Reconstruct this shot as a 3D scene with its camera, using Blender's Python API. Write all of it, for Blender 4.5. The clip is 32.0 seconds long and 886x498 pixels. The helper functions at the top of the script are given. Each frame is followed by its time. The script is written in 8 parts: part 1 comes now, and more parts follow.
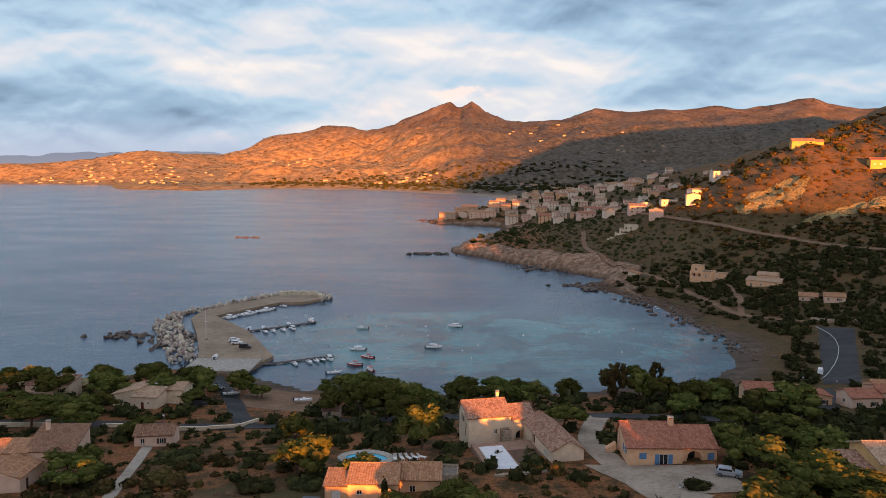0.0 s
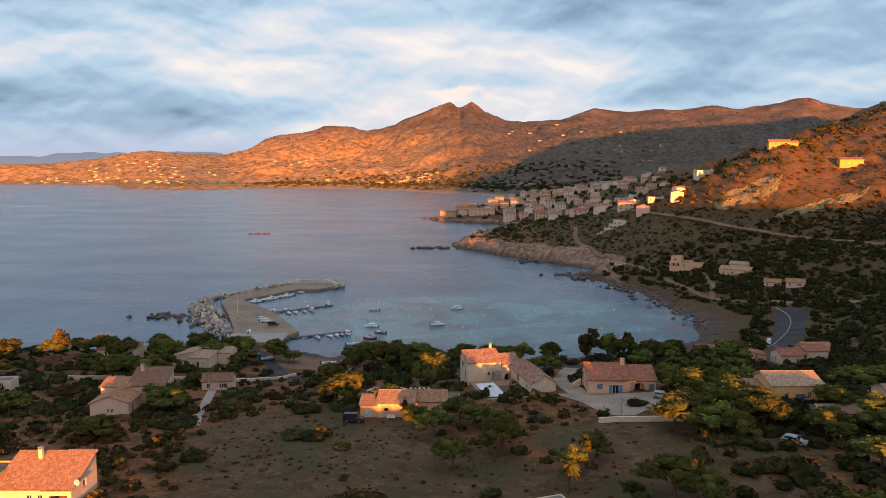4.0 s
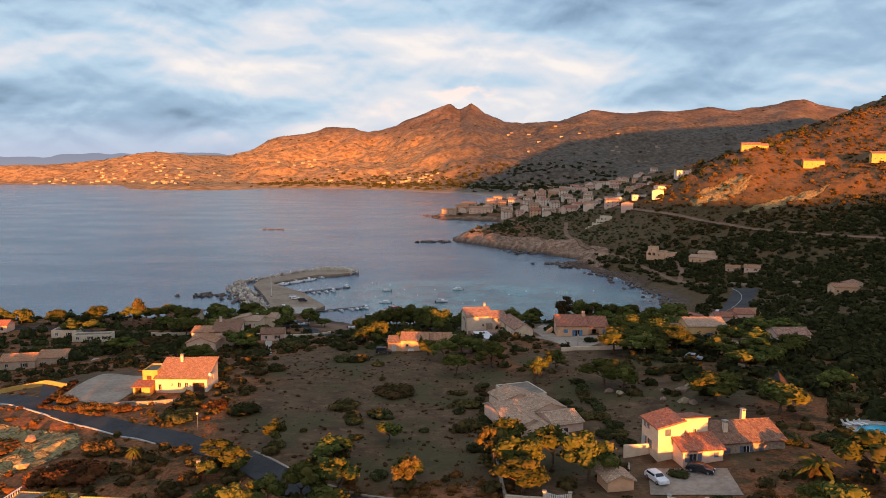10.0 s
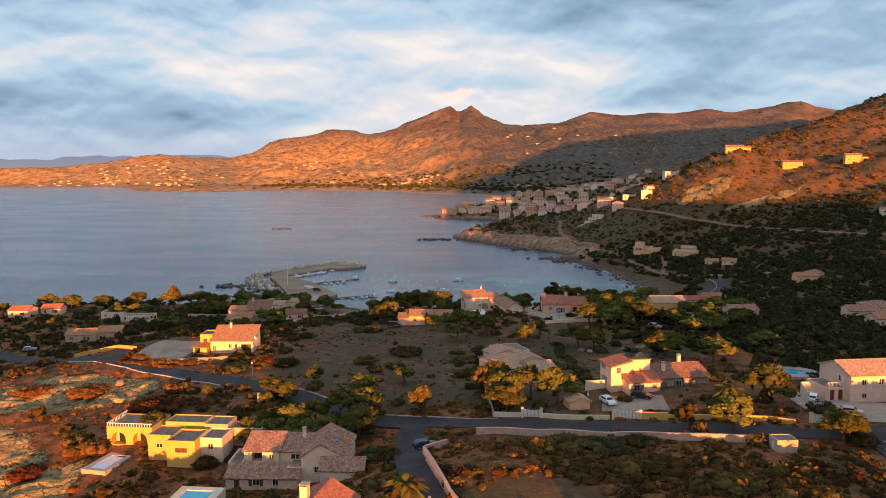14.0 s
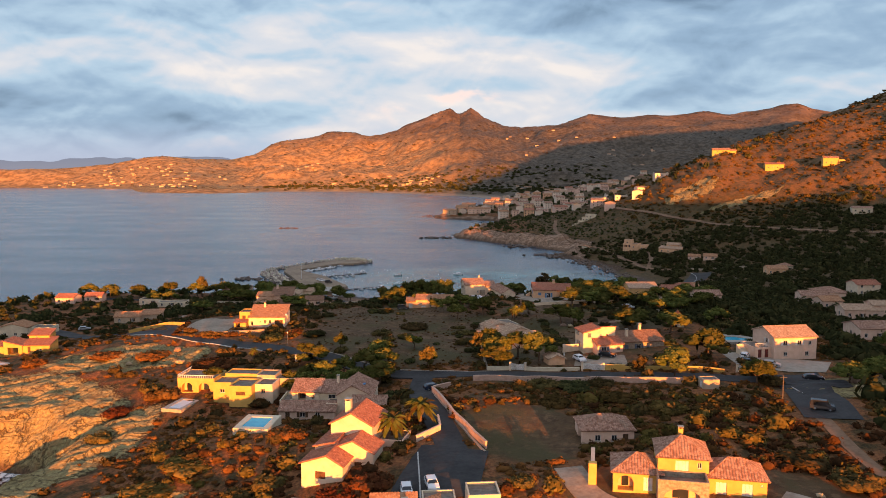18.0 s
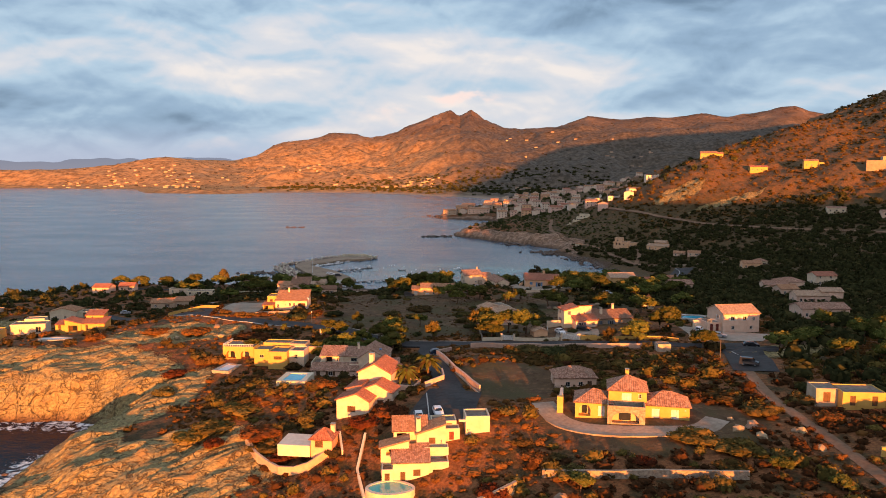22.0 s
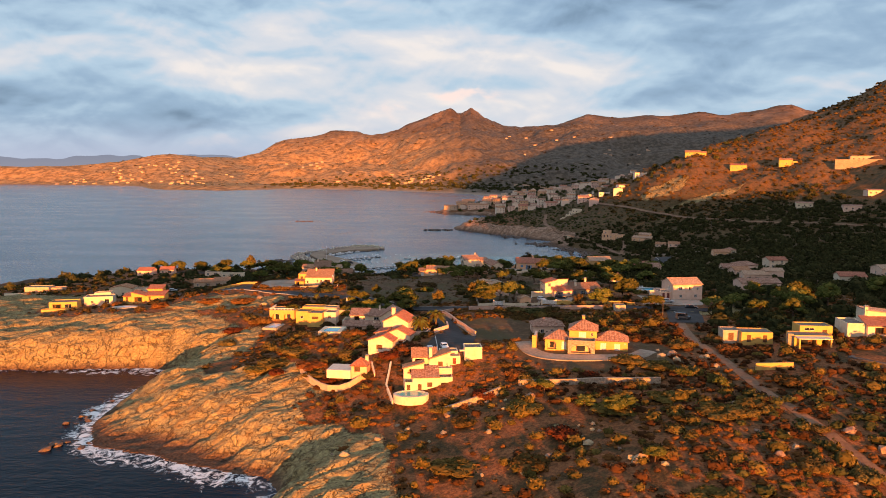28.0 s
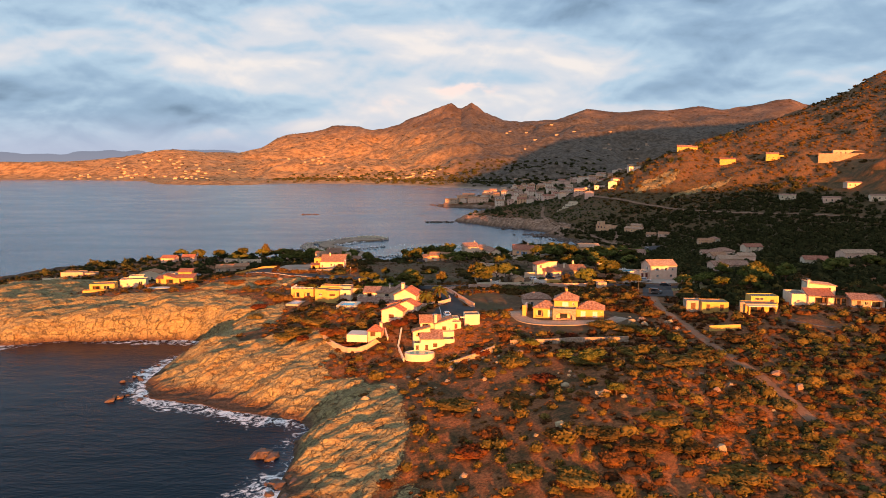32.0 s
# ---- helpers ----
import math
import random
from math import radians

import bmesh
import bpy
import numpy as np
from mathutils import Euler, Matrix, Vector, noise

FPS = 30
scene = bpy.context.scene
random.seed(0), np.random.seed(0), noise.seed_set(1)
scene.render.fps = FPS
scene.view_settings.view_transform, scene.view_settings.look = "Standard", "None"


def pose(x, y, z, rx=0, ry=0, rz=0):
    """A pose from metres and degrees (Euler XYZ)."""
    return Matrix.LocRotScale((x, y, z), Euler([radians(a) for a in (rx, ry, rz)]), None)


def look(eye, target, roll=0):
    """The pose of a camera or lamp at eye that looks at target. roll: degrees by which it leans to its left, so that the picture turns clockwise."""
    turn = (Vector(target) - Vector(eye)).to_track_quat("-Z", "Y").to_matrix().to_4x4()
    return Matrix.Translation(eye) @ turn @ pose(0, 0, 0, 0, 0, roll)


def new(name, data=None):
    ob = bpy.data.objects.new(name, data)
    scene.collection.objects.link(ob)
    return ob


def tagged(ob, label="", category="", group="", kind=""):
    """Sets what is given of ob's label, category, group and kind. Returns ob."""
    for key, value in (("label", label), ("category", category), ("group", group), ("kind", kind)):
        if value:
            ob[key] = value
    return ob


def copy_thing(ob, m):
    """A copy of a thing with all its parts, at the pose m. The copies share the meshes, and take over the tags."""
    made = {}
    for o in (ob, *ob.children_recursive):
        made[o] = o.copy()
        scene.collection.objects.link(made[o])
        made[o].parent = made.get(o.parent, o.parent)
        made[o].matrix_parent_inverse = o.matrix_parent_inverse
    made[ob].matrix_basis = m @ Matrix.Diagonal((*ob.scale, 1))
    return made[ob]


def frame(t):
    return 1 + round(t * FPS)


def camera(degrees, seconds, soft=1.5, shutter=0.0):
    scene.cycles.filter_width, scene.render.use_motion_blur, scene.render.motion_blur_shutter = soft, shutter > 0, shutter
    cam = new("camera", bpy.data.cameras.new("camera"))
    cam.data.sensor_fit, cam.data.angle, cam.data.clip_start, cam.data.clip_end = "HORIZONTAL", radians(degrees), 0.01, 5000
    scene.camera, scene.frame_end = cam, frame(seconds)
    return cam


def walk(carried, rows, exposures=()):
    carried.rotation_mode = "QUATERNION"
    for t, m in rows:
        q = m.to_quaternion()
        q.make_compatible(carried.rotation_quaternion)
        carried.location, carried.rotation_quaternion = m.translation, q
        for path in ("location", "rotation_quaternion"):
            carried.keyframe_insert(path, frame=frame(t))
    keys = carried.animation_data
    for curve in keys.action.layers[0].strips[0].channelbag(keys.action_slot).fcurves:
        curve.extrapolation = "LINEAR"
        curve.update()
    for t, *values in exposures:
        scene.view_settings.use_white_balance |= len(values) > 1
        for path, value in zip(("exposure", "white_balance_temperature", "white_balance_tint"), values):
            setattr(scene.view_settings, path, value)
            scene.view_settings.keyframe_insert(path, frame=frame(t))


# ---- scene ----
# ---------- camera ----------
cam = camera(61.3, 32.0, soft=0.9)
PATH = [
    (0, (-0.841, 4.851, 69.606), (-0.903, 6.838, 69.387), 0.1),
    (1, (-1.129, -5.984, 69.93), (-1.189, -3.997, 69.709), 0.1),
    (2, (-1.03, -16.518, 70.124), (-1.091, -14.531, 69.903), 0.1),
    (3, (-0.705, -26.278, 69.862), (-0.767, -24.292, 69.642), 0.0),
    (3.5, (-0.668, -31.464, 69.762), (-0.73, -29.477, 69.542), 0.0),
    (5.5, (-0.521, -51.882, 69.819), (-0.585, -49.895, 69.599), -0.0),
    (6, (-0.661, -56.783, 69.827), (-0.724, -54.796, 69.607), 0.0),
    (7, (-0.68, -66.547, 69.922), (-0.742, -64.561, 69.702), 0.0),
    (8, (-0.516, -76.307, 69.922), (-0.579, -74.32, 69.703), -0.0),
    (9, (-0.435, -85.954, 69.838), (-0.499, -83.967, 69.619), -0.0),
    (10, (-0.555, -95.581, 69.708), (-0.617, -93.594, 69.49), -0.0),
    (11, (-0.452, -105.436, 69.603), (-0.515, -103.449, 69.387), -0.1),
    (12, (-0.292, -115.078, 69.595), (-0.355, -113.09, 69.378), -0.1),
    (13, (-0.271, -124.501, 69.336), (-0.334, -122.514, 69.123), -0.1),
    (14, (-0.101, -133.842, 69.39), (-0.163, -131.855, 69.177), -0.1),
    (14.5, (-0.154, -138.626, 69.469), (-0.216, -136.639, 69.256), -0.1),
    (16.5, (0.024, -157.322, 69.577), (-0.039, -155.334, 69.367), -0.1),
    (17, (0.001, -161.797, 69.537), (-0.061, -159.809, 69.327), -0.0),
    (18, (0.109, -171.01, 69.689), (0.047, -169.022, 69.48), -0.1),
    (19, (0.138, -179.929, 69.905), (0.076, -177.941, 69.695), -0.0),
    (20, (0.286, -189.027, 70.046), (0.224, -187.039, 69.838), -0.0),
    (21, (0.519, -198.04, 70.149), (0.456, -196.052, 69.941), -0.0),
    (22, (0.48, -207.084, 70.149), (0.418, -205.095, 69.943), 0.0),
    (23, (0.523, -216.168, 70.305), (0.461, -214.179, 70.098), 0.0),
    (24, (0.473, -225.278, 70.426), (0.412, -223.29, 70.217), 0.1),
    (25, (0.478, -234.201, 70.491), (0.417, -232.213, 70.281), 0.1),
    (25.5, (0.644, -238.507, 70.516), (0.582, -236.519, 70.305), 0.1),
    (27.5, (0.669, -256.41, 70.444), (0.608, -254.423, 70.23), 0.1),
    (28, (0.755, -260.823, 70.383), (0.693, -258.836, 70.17), 0.1),
    (29, (0.837, -269.468, 70.215), (0.774, -267.48, 69.999), 0.2),
    (30, (0.991, -277.981, 70.254), (0.928, -275.994, 70.034), 0.1),
    (31, (1.064, -286.514, 70.159), (1.0, -284.528, 69.936), 0.1),
    (32, (1.092, -294.726, 70.043), (1.028, -292.74, 69.816), 0.0),
]
walk(cam, [(t, look(eye, target, roll)) for t, eye, target, roll in PATH], exposures=[(0, 1.80), (12, 1.79), (24, 1.68), (32, 1.72)])

# ---------- light: low evening sun behind the camera, broken cloud ----------
SUN_AZ, SUN_EL = radians(9.0), radians(2.4)
sun_way = Vector((-math.sin(SUN_AZ) * math.cos(SUN_EL), math.cos(SUN_AZ) * math.cos(SUN_EL), -math.sin(SUN_EL)))
sun = new("sun", bpy.data.lights.new("sun", "SUN"))
sun.data.energy, sun.data.angle, sun.data.color = 5.0, radians(0.5), (1.0, 0.31, 0.055)
sun.matrix_world = look((0, -300, 300), Vector((0, -300, 300)) + sun_way)

world = bpy.data.worlds.new("evening_sky")
world.use_nodes = True
scene.world = world


class Nodes:
    """Short hand for building a node tree."""

    def __init__(self, tree):
        self.tree = tree
        tree.nodes.clear()

    def add(self, kind, ins=None, **props):
        n = self.tree.nodes.new(kind)
        for k, v in props.items():
            setattr(n, k, v)
        for k, v in (ins or {}).items():
            sock = n.inputs[k]
            if isinstance(v, bpy.types.NodeSocket):
                self.tree.links.new(v, sock)
            else:
                sock.default_value = v
        return n

    def math(self, op, a, b=0.0, clamp=False):
        return self.add("ShaderNodeMath", {0: a, 1: b}, operation=op, use_clamp=clamp).outputs[0]

    def span(self, v, a, b, lo=0.0, hi=1.0):
        return self.add("ShaderNodeMapRange", {0: v, 1: a, 2: b, 3: lo, 4: hi}, interpolation_type="SMOOTHSTEP").outputs[0]

    def mix(self, f, a, b, blend="MIX"):
        n = self.add("ShaderNodeMix", {0: f, 6: a, 7: b}, data_type="RGBA", blend_type=blend)
        return n.outputs[2]

    def noise(self, vec, scale, detail=4.0, rough=0.55, distort=0.0):
        return self.add("ShaderNodeTexNoise", {"Vector": vec, "Scale": scale, "Detail": detail, "Roughness": rough, "Distortion": distort}).outputs["Fac"]


def rgb(r, g, b):
    return (r, g, b, 1.0)


def sky_nodes():
    n = Nodes(world.node_tree)
    way = n.add("ShaderNodeTexCoord").outputs["Generated"]
    x, y, z = n.add("ShaderNodeSeparateXYZ", {0: way}).outputs
    clear = n.add("ShaderNodeTexSky", sky_type="NISHITA", sun_disc=False, sun_elevation=SUN_EL, sun_rotation=math.pi - SUN_AZ).outputs[0]
    height = n.math("MAXIMUM", z, 0.0)

    def layer(stretch, scale, detail, shift, lift=0.0, rough=0.52):
        """Cloud cover as noise, drawn out along the horizon."""
        v = n.add("ShaderNodeCombineXYZ", {0: x, 1: n.math("MULTIPLY", n.math("ADD", height, lift), stretch), 2: n.math("ADD", y, shift)}).outputs[0]
        return n.noise(v, scale, detail, rough, 0.35)

    def spot(cx, cz, rx, rz):
        """A soft patch round one direction."""
        a = n.math("DIVIDE", n.math("SUBTRACT", x, cx), rx)
        b = n.math("DIVIDE", n.math("SUBTRACT", height, cz), rz)
        return n.span(n.math("ADD", n.math("MULTIPLY", a, a), n.math("MULTIPLY", b, b)), 0.0, 1.0, 1.0, 0.0)

    both = lambda a, k: n.math("MULTIPLY", a, k)
    bank, bank_up = layer(2.4, 4.2, 6, 2.3, 0.0, 0.43), layer(2.4, 4.2, 6, 2.3, 0.014, 0.43)
    puff, puff_up = layer(1.9, 9.0, 6, 6.1, 0.0, 0.45), layer(1.9, 9.0, 6, 6.1, 0.007, 0.45)
    wisp = layer(7.0, 3.5, 4, 9.7, 0.0, 0.45)
    # how bright the cloud deck stands in each quarter
    tone = n.math("ADD", 0.60, both(spot(-0.10, 0.14, 0.32, 0.085), 0.34))
    tone = n.math("ADD", tone, both(spot(-0.05, 0.07, 0.34, 0.06), 0.16))
    tone = n.math("ADD", tone, both(spot(-0.55, 0.135, 0.40, 0.035), 0.16))
    tone = n.math("ADD", tone, both(spot(0.50, 0.085, 0.32, 0.04), 0.14))
    tone = n.math("SUBTRACT", tone, both(spot(0.50, 0.185, 0.62, 0.085), 0.33))
    tone = n.math("SUBTRACT", tone, both(spot(-0.52, 0.070, 0.46, 0.036), 0.26))
    tone = n.math("SUBTRACT", tone, both(spot(0.02, 0.108, 0.10, 0.022), 0.28))
    tone = n.math("SUBTRACT", tone, both(n.span(height, 0.165, 0.235), 0.14))
    lit = n.math("ADD", both(n.math("SUBTRACT", bank, bank_up), 1.5), both(n.math("SUBTRACT", puff, puff_up), 1.1))
    grain = n.math("ADD", both(n.math("SUBTRACT", bank, 0.5), 0.85), n.math("ADD", both(n.math("SUBTRACT", puff, 0.5), 0.40), both(n.math("SUBTRACT", wisp, 0.5), 0.45)))
    grain = both(grain, n.span(height, 0.0, 0.06, 0.35, 1.0))
    tone = n.math("ADD", n.math("ADD", tone, grain), lit)
    cloud = n.mix(n.span(tone, 0.05, 0.42), rgb(1.15, 1.75, 2.45), rgb(2.25, 3.15, 4.1))
    cloud = n.mix(n.span(tone, 0.36, 0.66), cloud, rgb(3.35, 4.3, 5.05))
    cloud = n.mix(n.span(tone, 0.60, 0.86), cloud, rgb(4.9, 4.95, 5.15))
    cloud = n.mix(n.span(tone, 0.82, 1.12), cloud, rgb(6.5, 5.8, 5.3))
    cloud = n.mix(n.span(height, 0.07, 0.0, 0.0, 0.75), cloud, rgb(3.7, 3.75, 4.5))
    # rims touched by the sun
    rim = both(both(n.span(lit, 0.03, 0.18), n.span(puff, 0.48, 0.60)), n.math("MAXIMUM", spot(0.0, 0.09, 0.18, 0.05), spot(0.60, 0.10, 0.18, 0.04)))
    cloud = n.mix(both(rim, 0.9), cloud, rgb(7.4, 5.6, 4.9))
    cloud = n.mix(both(n.span(height, 0.28, 0.75), 0.8), cloud, rgb(4.5, 4.55, 5.2))
    # the burning sky round the sun, behind the walk
    toward = n.math("ADD", both(x, -sun_way.x), both(y, -sun_way.y))
    dusk = both(n.span(toward, 0.2, 1.0), n.span(height, 0.5, 0.0))
    cloud = n.mix(dusk, cloud, rgb(12.0, 8.2, 6.5))
    out = n.add("ShaderNodeBackground", {"Color": n.mix(1.0, n.mix(0.93, clear, cloud), rgb(0.965, 1.0, 1.06), "MULTIPLY"), "Strength": 0.0465}).outputs[0]
    n.add("ShaderNodeOutputWorld", {"Surface": out})


sky_nodes()

# ---------- materials ----------
def surface(name, dark, light, grain=1.0, rough=0.8, bump=0.0, metal=0.0, stain=0.25, vary=0.0, spec=0.3, detail=5.0):
    """A painted, stony or woody surface: two colours mixed by noise at two scales (metres), with stains and relief."""
    m = bpy.data.materials.new(name)
    m.use_nodes = True
    n = Nodes(m.node_tree)
    pos = n.add("ShaderNodeNewGeometry").outputs["Position"]
    a = n.noise(pos, 1.0 / grain, detail, 0.6)
    b = n.noise(pos, 0.13 / grain, 3.0, 0.5)
    f = n.math("ADD", n.math("MULTIPLY", a, 1 - stain), n.math("MULTIPLY", b, stain))
    col = n.mix(n.span(f, 0.3, 0.7), rgb(*dark), rgb(*light))
    if vary:
        ran = n.add("ShaderNodeObjectInfo").outputs["Random"]
        col = n.add("ShaderNodeHueSaturation", {"Hue": n.span(ran, 0, 1, 0.5 - 0.06 * vary, 0.5 + 0.06 * vary), "Value": n.span(ran, 0, 1, 1 - 0.45 * vary, 1 + 0.45 * vary), "Color": col}).outputs[0]
    ins = {"Base Color": col, "Roughness": rough, "Metallic": metal, "Specular IOR Level": spec}
    if bump:
        ins["Normal"] = n.add("ShaderNodeBump", {"Height": a, "Strength": min(1.0, bump), "Distance": grain * 0.3 * max(1.0, bump)}).outputs[0]
    n.add("ShaderNodeOutputMaterial", {"Surface": n.add("ShaderNodeBsdfPrincipled", ins).outputs[0]})
    return m


def foliage(name, dark, light, tips, spot=0.9):
    """Leaves: each clump its own tone, a little light let through."""
    m = bpy.data.materials.new(name)
    m.use_nodes = True
    n = Nodes(m.node_tree)
    geo = n.add("ShaderNodeNewGeometry")
    isl = geo.outputs["Random Per Island"]
    ran = n.add("ShaderNodeObjectInfo").outputs["Random"]
    big = n.noise(geo.outputs["Position"], 0.12, 2)
    patch = n.noise(geo.outputs["Position"], 1.0 / spot, 3)
    col = n.mix(n.span(patch, 0.3, 0.7), rgb(*dark), rgb(*light))
    col = n.mix(n.span(isl, 0.55, 1.0, 0.0, 0.75), col, rgb(*tips))
    col = n.add("ShaderNodeHueSaturation", {"Hue": n.span(n.math("ADD", n.math("MULTIPLY", ran, 0.6), n.math("MULTIPLY", big, 0.4)), 0.2, 0.8, 0.48, 0.512), "Value": n.span(ran, 0, 1, 0.72, 1.25), "Color": col}).outputs[0]
    diff = n.add("ShaderNodeBsdfDiffuse", {"Color": col, "Roughness": 0.8}).outputs[0]
    lit = n.add("ShaderNodeBsdfTranslucent", {"Color": col}).outputs[0]
    n.add("ShaderNodeOutputMaterial", {"Surface": n.add("ShaderNodeMixShader", {0: 0.12, 1: diff, 2: lit}).outputs[0]})
    return m


def ground_material():
    m = bpy.data.materials.new("land")
    m.use_nodes = True
    n = Nodes(m.node_tree)
    geo = n.add("ShaderNodeNewGeometry")
    pos = geo.outputs["Position"]
    rock = n.add("ShaderNodeAttribute", attribute_name="rock").outputs["Fac"]
    dry = n.add("ShaderNodeAttribute", attribute_name="dry").outputs["Fac"]
    wood = n.add("ShaderNodeAttribute", attribute_name="wood").outputs["Fac"]
    wet = n.add("ShaderNodeAttribute", attribute_name="wet").outputs["Fac"]
    far = n.add("ShaderNodeAttribute", attribute_name="far").outputs["Fac"]
    n1, n2, n3 = n.noise(pos, 1.6, 8, 0.65), n.noise(pos, 0.22, 5, 0.6), n.noise(pos, 0.03, 5, 0.6)
    # scrub soil: brown earth with low dry plants
    soil = n.mix(n.span(n1, 0.35, 0.65), rgb(0.115, 0.046, 0.018), rgb(0.27, 0.115, 0.045))
    weed = n.mix(n.span(n1, 0.3, 0.7), rgb(0.032, 0.024, 0.010), rgb(0.090, 0.058, 0.022))
    col = n.mix(n.span(n2, 0.42, 0.6), soil, weed)
    rust = n.mix(n.span(n1, 0.3, 0.7), rgb(0.13, 0.05, 0.02), rgb(0.29, 0.12, 0.045))
    col = n.mix(n.span(n.noise(pos, 0.09, 4, 0.6), 0.52, 0.62, 0, 0.75), col, rust)
    lush_shade = n.add("ShaderNodeAttribute", attribute_name="lush_shade").outputs["Fac"]
    col = n.mix(n.math("MULTIPLY", lush_shade, n.span(n2, 0.62, 0.5, 0.15, 0.7)), col, n.mix(n.span(n1, 0.3, 0.7), rgb(0.030, 0.032, 0.014), rgb(0.080, 0.072, 0.030)))
    # mown and bare plots
    bare = n.mix(n.span(n2, 0.3, 0.7), rgb(0.066, 0.038, 0.019), rgb(0.132, 0.082, 0.041))
    bare = n.mix(n.span(n.noise(pos, 0.5, 6, 0.65), 0.50, 0.66, 0, 0.65), bare, rgb(0.20, 0.12, 0.062))
    bare = n.mix(n.span(n1, 0.55, 0.75), bare, rgb(0.055, 0.045, 0.02))
    bare = n.mix(n.span(n.noise(pos, 0.055, 5, 0.6), 0.46, 0.60, 0, 0.75), bare, rgb(0.060, 0.056, 0.021))
    col = n.mix(dry, col, bare)
    # far slopes: woods and open rock
    woods = n.mix(n.span(n.noise(pos, 0.034, 8, 0.72), 0.38, 0.62), rgb(0.185, 0.112, 0.048), rgb(0.47, 0.285, 0.120))
    crag = n.noise(pos, 0.007, 9, 0.72)
    level = n.add("ShaderNodeSeparateXYZ", {0: pos}).outputs[2]
    heath = n.mix(n.span(crag, 0.4, 0.6), rgb(0.068, 0.046, 0.032), rgb(0.16, 0.110, 0.076))
    woods = n.mix(n.span(n.math("ADD", level, n.math("MULTIPLY", n.math("SUBTRACT", n3, 0.5), 260.0)), 130.0, 340.0, 0.0, 0.92), woods, heath)
    woods = n.mix(n.span(crag, 0.56, 0.68, 0, 0.6), woods, rgb(0.38, 0.26, 0.15))
    # far part of the mask: hill shadow and greyish haze put into the slope colour
    woods = n.mix(n.math("MULTIPLY", lush_shade, 0.92), woods, n.mix(n.span(n.noise(pos, 0.05, 6, 0.7), 0.4, 0.6), rgb(0.050, 0.046, 0.038), rgb(0.125, 0.108, 0.085)))
    col = n.mix(far, col, woods)
    # granite
    warp = n.add("ShaderNodeVectorMath", {0: pos, 1: n.add("ShaderNodeVectorMath", {0: n.add("ShaderNodeTexNoise", {"Vector": pos, "Scale": 0.3, "Detail": 5.0}).outputs["Color"], 3: 3.2}, operation="SCALE").outputs[0]}).outputs[0]
    def joints(turn, size, scale, wide):
        v = n.add("ShaderNodeMapping", {"Vector": warp, "Rotation": turn, "Scale": size}).outputs[0]
        d = n.add("ShaderNodeTexVoronoi", {"Vector": v, "Scale": scale}, feature="DISTANCE_TO_EDGE").outputs["Distance"]
        return n.span(d, 0.0, wide)
    slabs = joints((0.5, 0.35, 0.65), (0.12, 1.0, 0.55), 0.5, 0.02)
    blocks = joints((0.2, -0.4, -0.9), (0.4, 1.0, 0.9), 0.9, 0.03)
    some = n.span(n.noise(pos, 0.11, 3, 0.5), 0.5, 0.7, 0.0, 0.35)
    blocks = n.math("ADD", n.math("MULTIPLY", blocks, some), n.math("SUBTRACT", 1.0, some))
    def fissure(turn, size, scale, wide):
        v = n.add("ShaderNodeMapping", {"Vector": warp, "Rotation": turn, "Scale": size}).outputs[0]
        return n.span(n.math("ABSOLUTE", n.math("SUBTRACT", n.noise(v, scale, 4, 0.55, 0.3), 0.5)), 0.0, wide)
    seams = n.math("MULTIPLY", fissure((0.15, 0.1, 0.5), (1.0, 0.5, 0.16), 0.24, 0.011), fissure((0.6, 0.3, 1.2), (0.35, 1.0, 0.8), 0.16, 0.008))
    crack = n.math("MULTIPLY", n.math("MULTIPLY", slabs, blocks), seams)
    stone = n.mix(n.span(n1, 0.3, 0.72), rgb(0.165, 0.128, 0.058), rgb(0.36, 0.30, 0.138))
    stone = n.mix(n.span(n2, 0.5, 0.68), stone, rgb(0.27, 0.185, 0.078))
    north = n.add("ShaderNodeSeparateXYZ", {0: pos}).outputs[1]
    rosy = n.mix(n.span(n2, 0.3, 0.7), rgb(0.19, 0.105, 0.066), rgb(0.46, 0.30, 0.205))
    stone = n.mix(n.math("MULTIPLY", n.span(north, 320.0, 410.0, 0.0, 0.9), n.span(level, 30.0, 16.0)), stone, rosy)
    stone = n.mix(n.math("ADD", n.math("MULTIPLY", crack, 0.62), 0.38), rgb(0.075, 0.05, 0.034), stone)
    stone = n.mix(wet, stone, n.mix(n.span(n1, 0.3, 0.7), rgb(0.05, 0.032, 0.02), rgb(0.16, 0.095, 0.055)))
    edge = n.math("ADD", rock, n.math("MULTIPLY", n.math("SUBTRACT", n1, 0.5), 0.9))
    isrock = n.span(edge, 0.42, 0.58)
    col = n.mix(isrock, col, stone)
    sand = n.mix(n.span(n2, 0.3, 0.7), rgb(0.055, 0.040, 0.030), rgb(0.13, 0.095, 0.07))
    sand = n.mix(n.span(north, 900.0, 1300.0), sand, rgb(0.34, 0.25, 0.18))
    col = n.mix(wood, col, sand)
    lump = n.math("ADD", n.math("MULTIPLY", n1, 0.35), n.math("MULTIPLY", isrock, n.math("ADD", n.math("MULTIPLY", crack, 0.8), n.math("MULTIPLY", n2, 1.2))))
    nor = n.add("ShaderNodeBump", {"Height": lump, "Strength": 1.0, "Distance": 0.8}).outputs[0]
    nor = n.add("ShaderNodeBump", {"Height": n.math("MULTIPLY", far, n.math("ADD", n.noise(pos, 0.034, 8, 0.72), n.math("MULTIPLY", crag, 1.5))), "Strength": 0.8, "Distance": 10.0, "Normal": nor}).outputs[0]
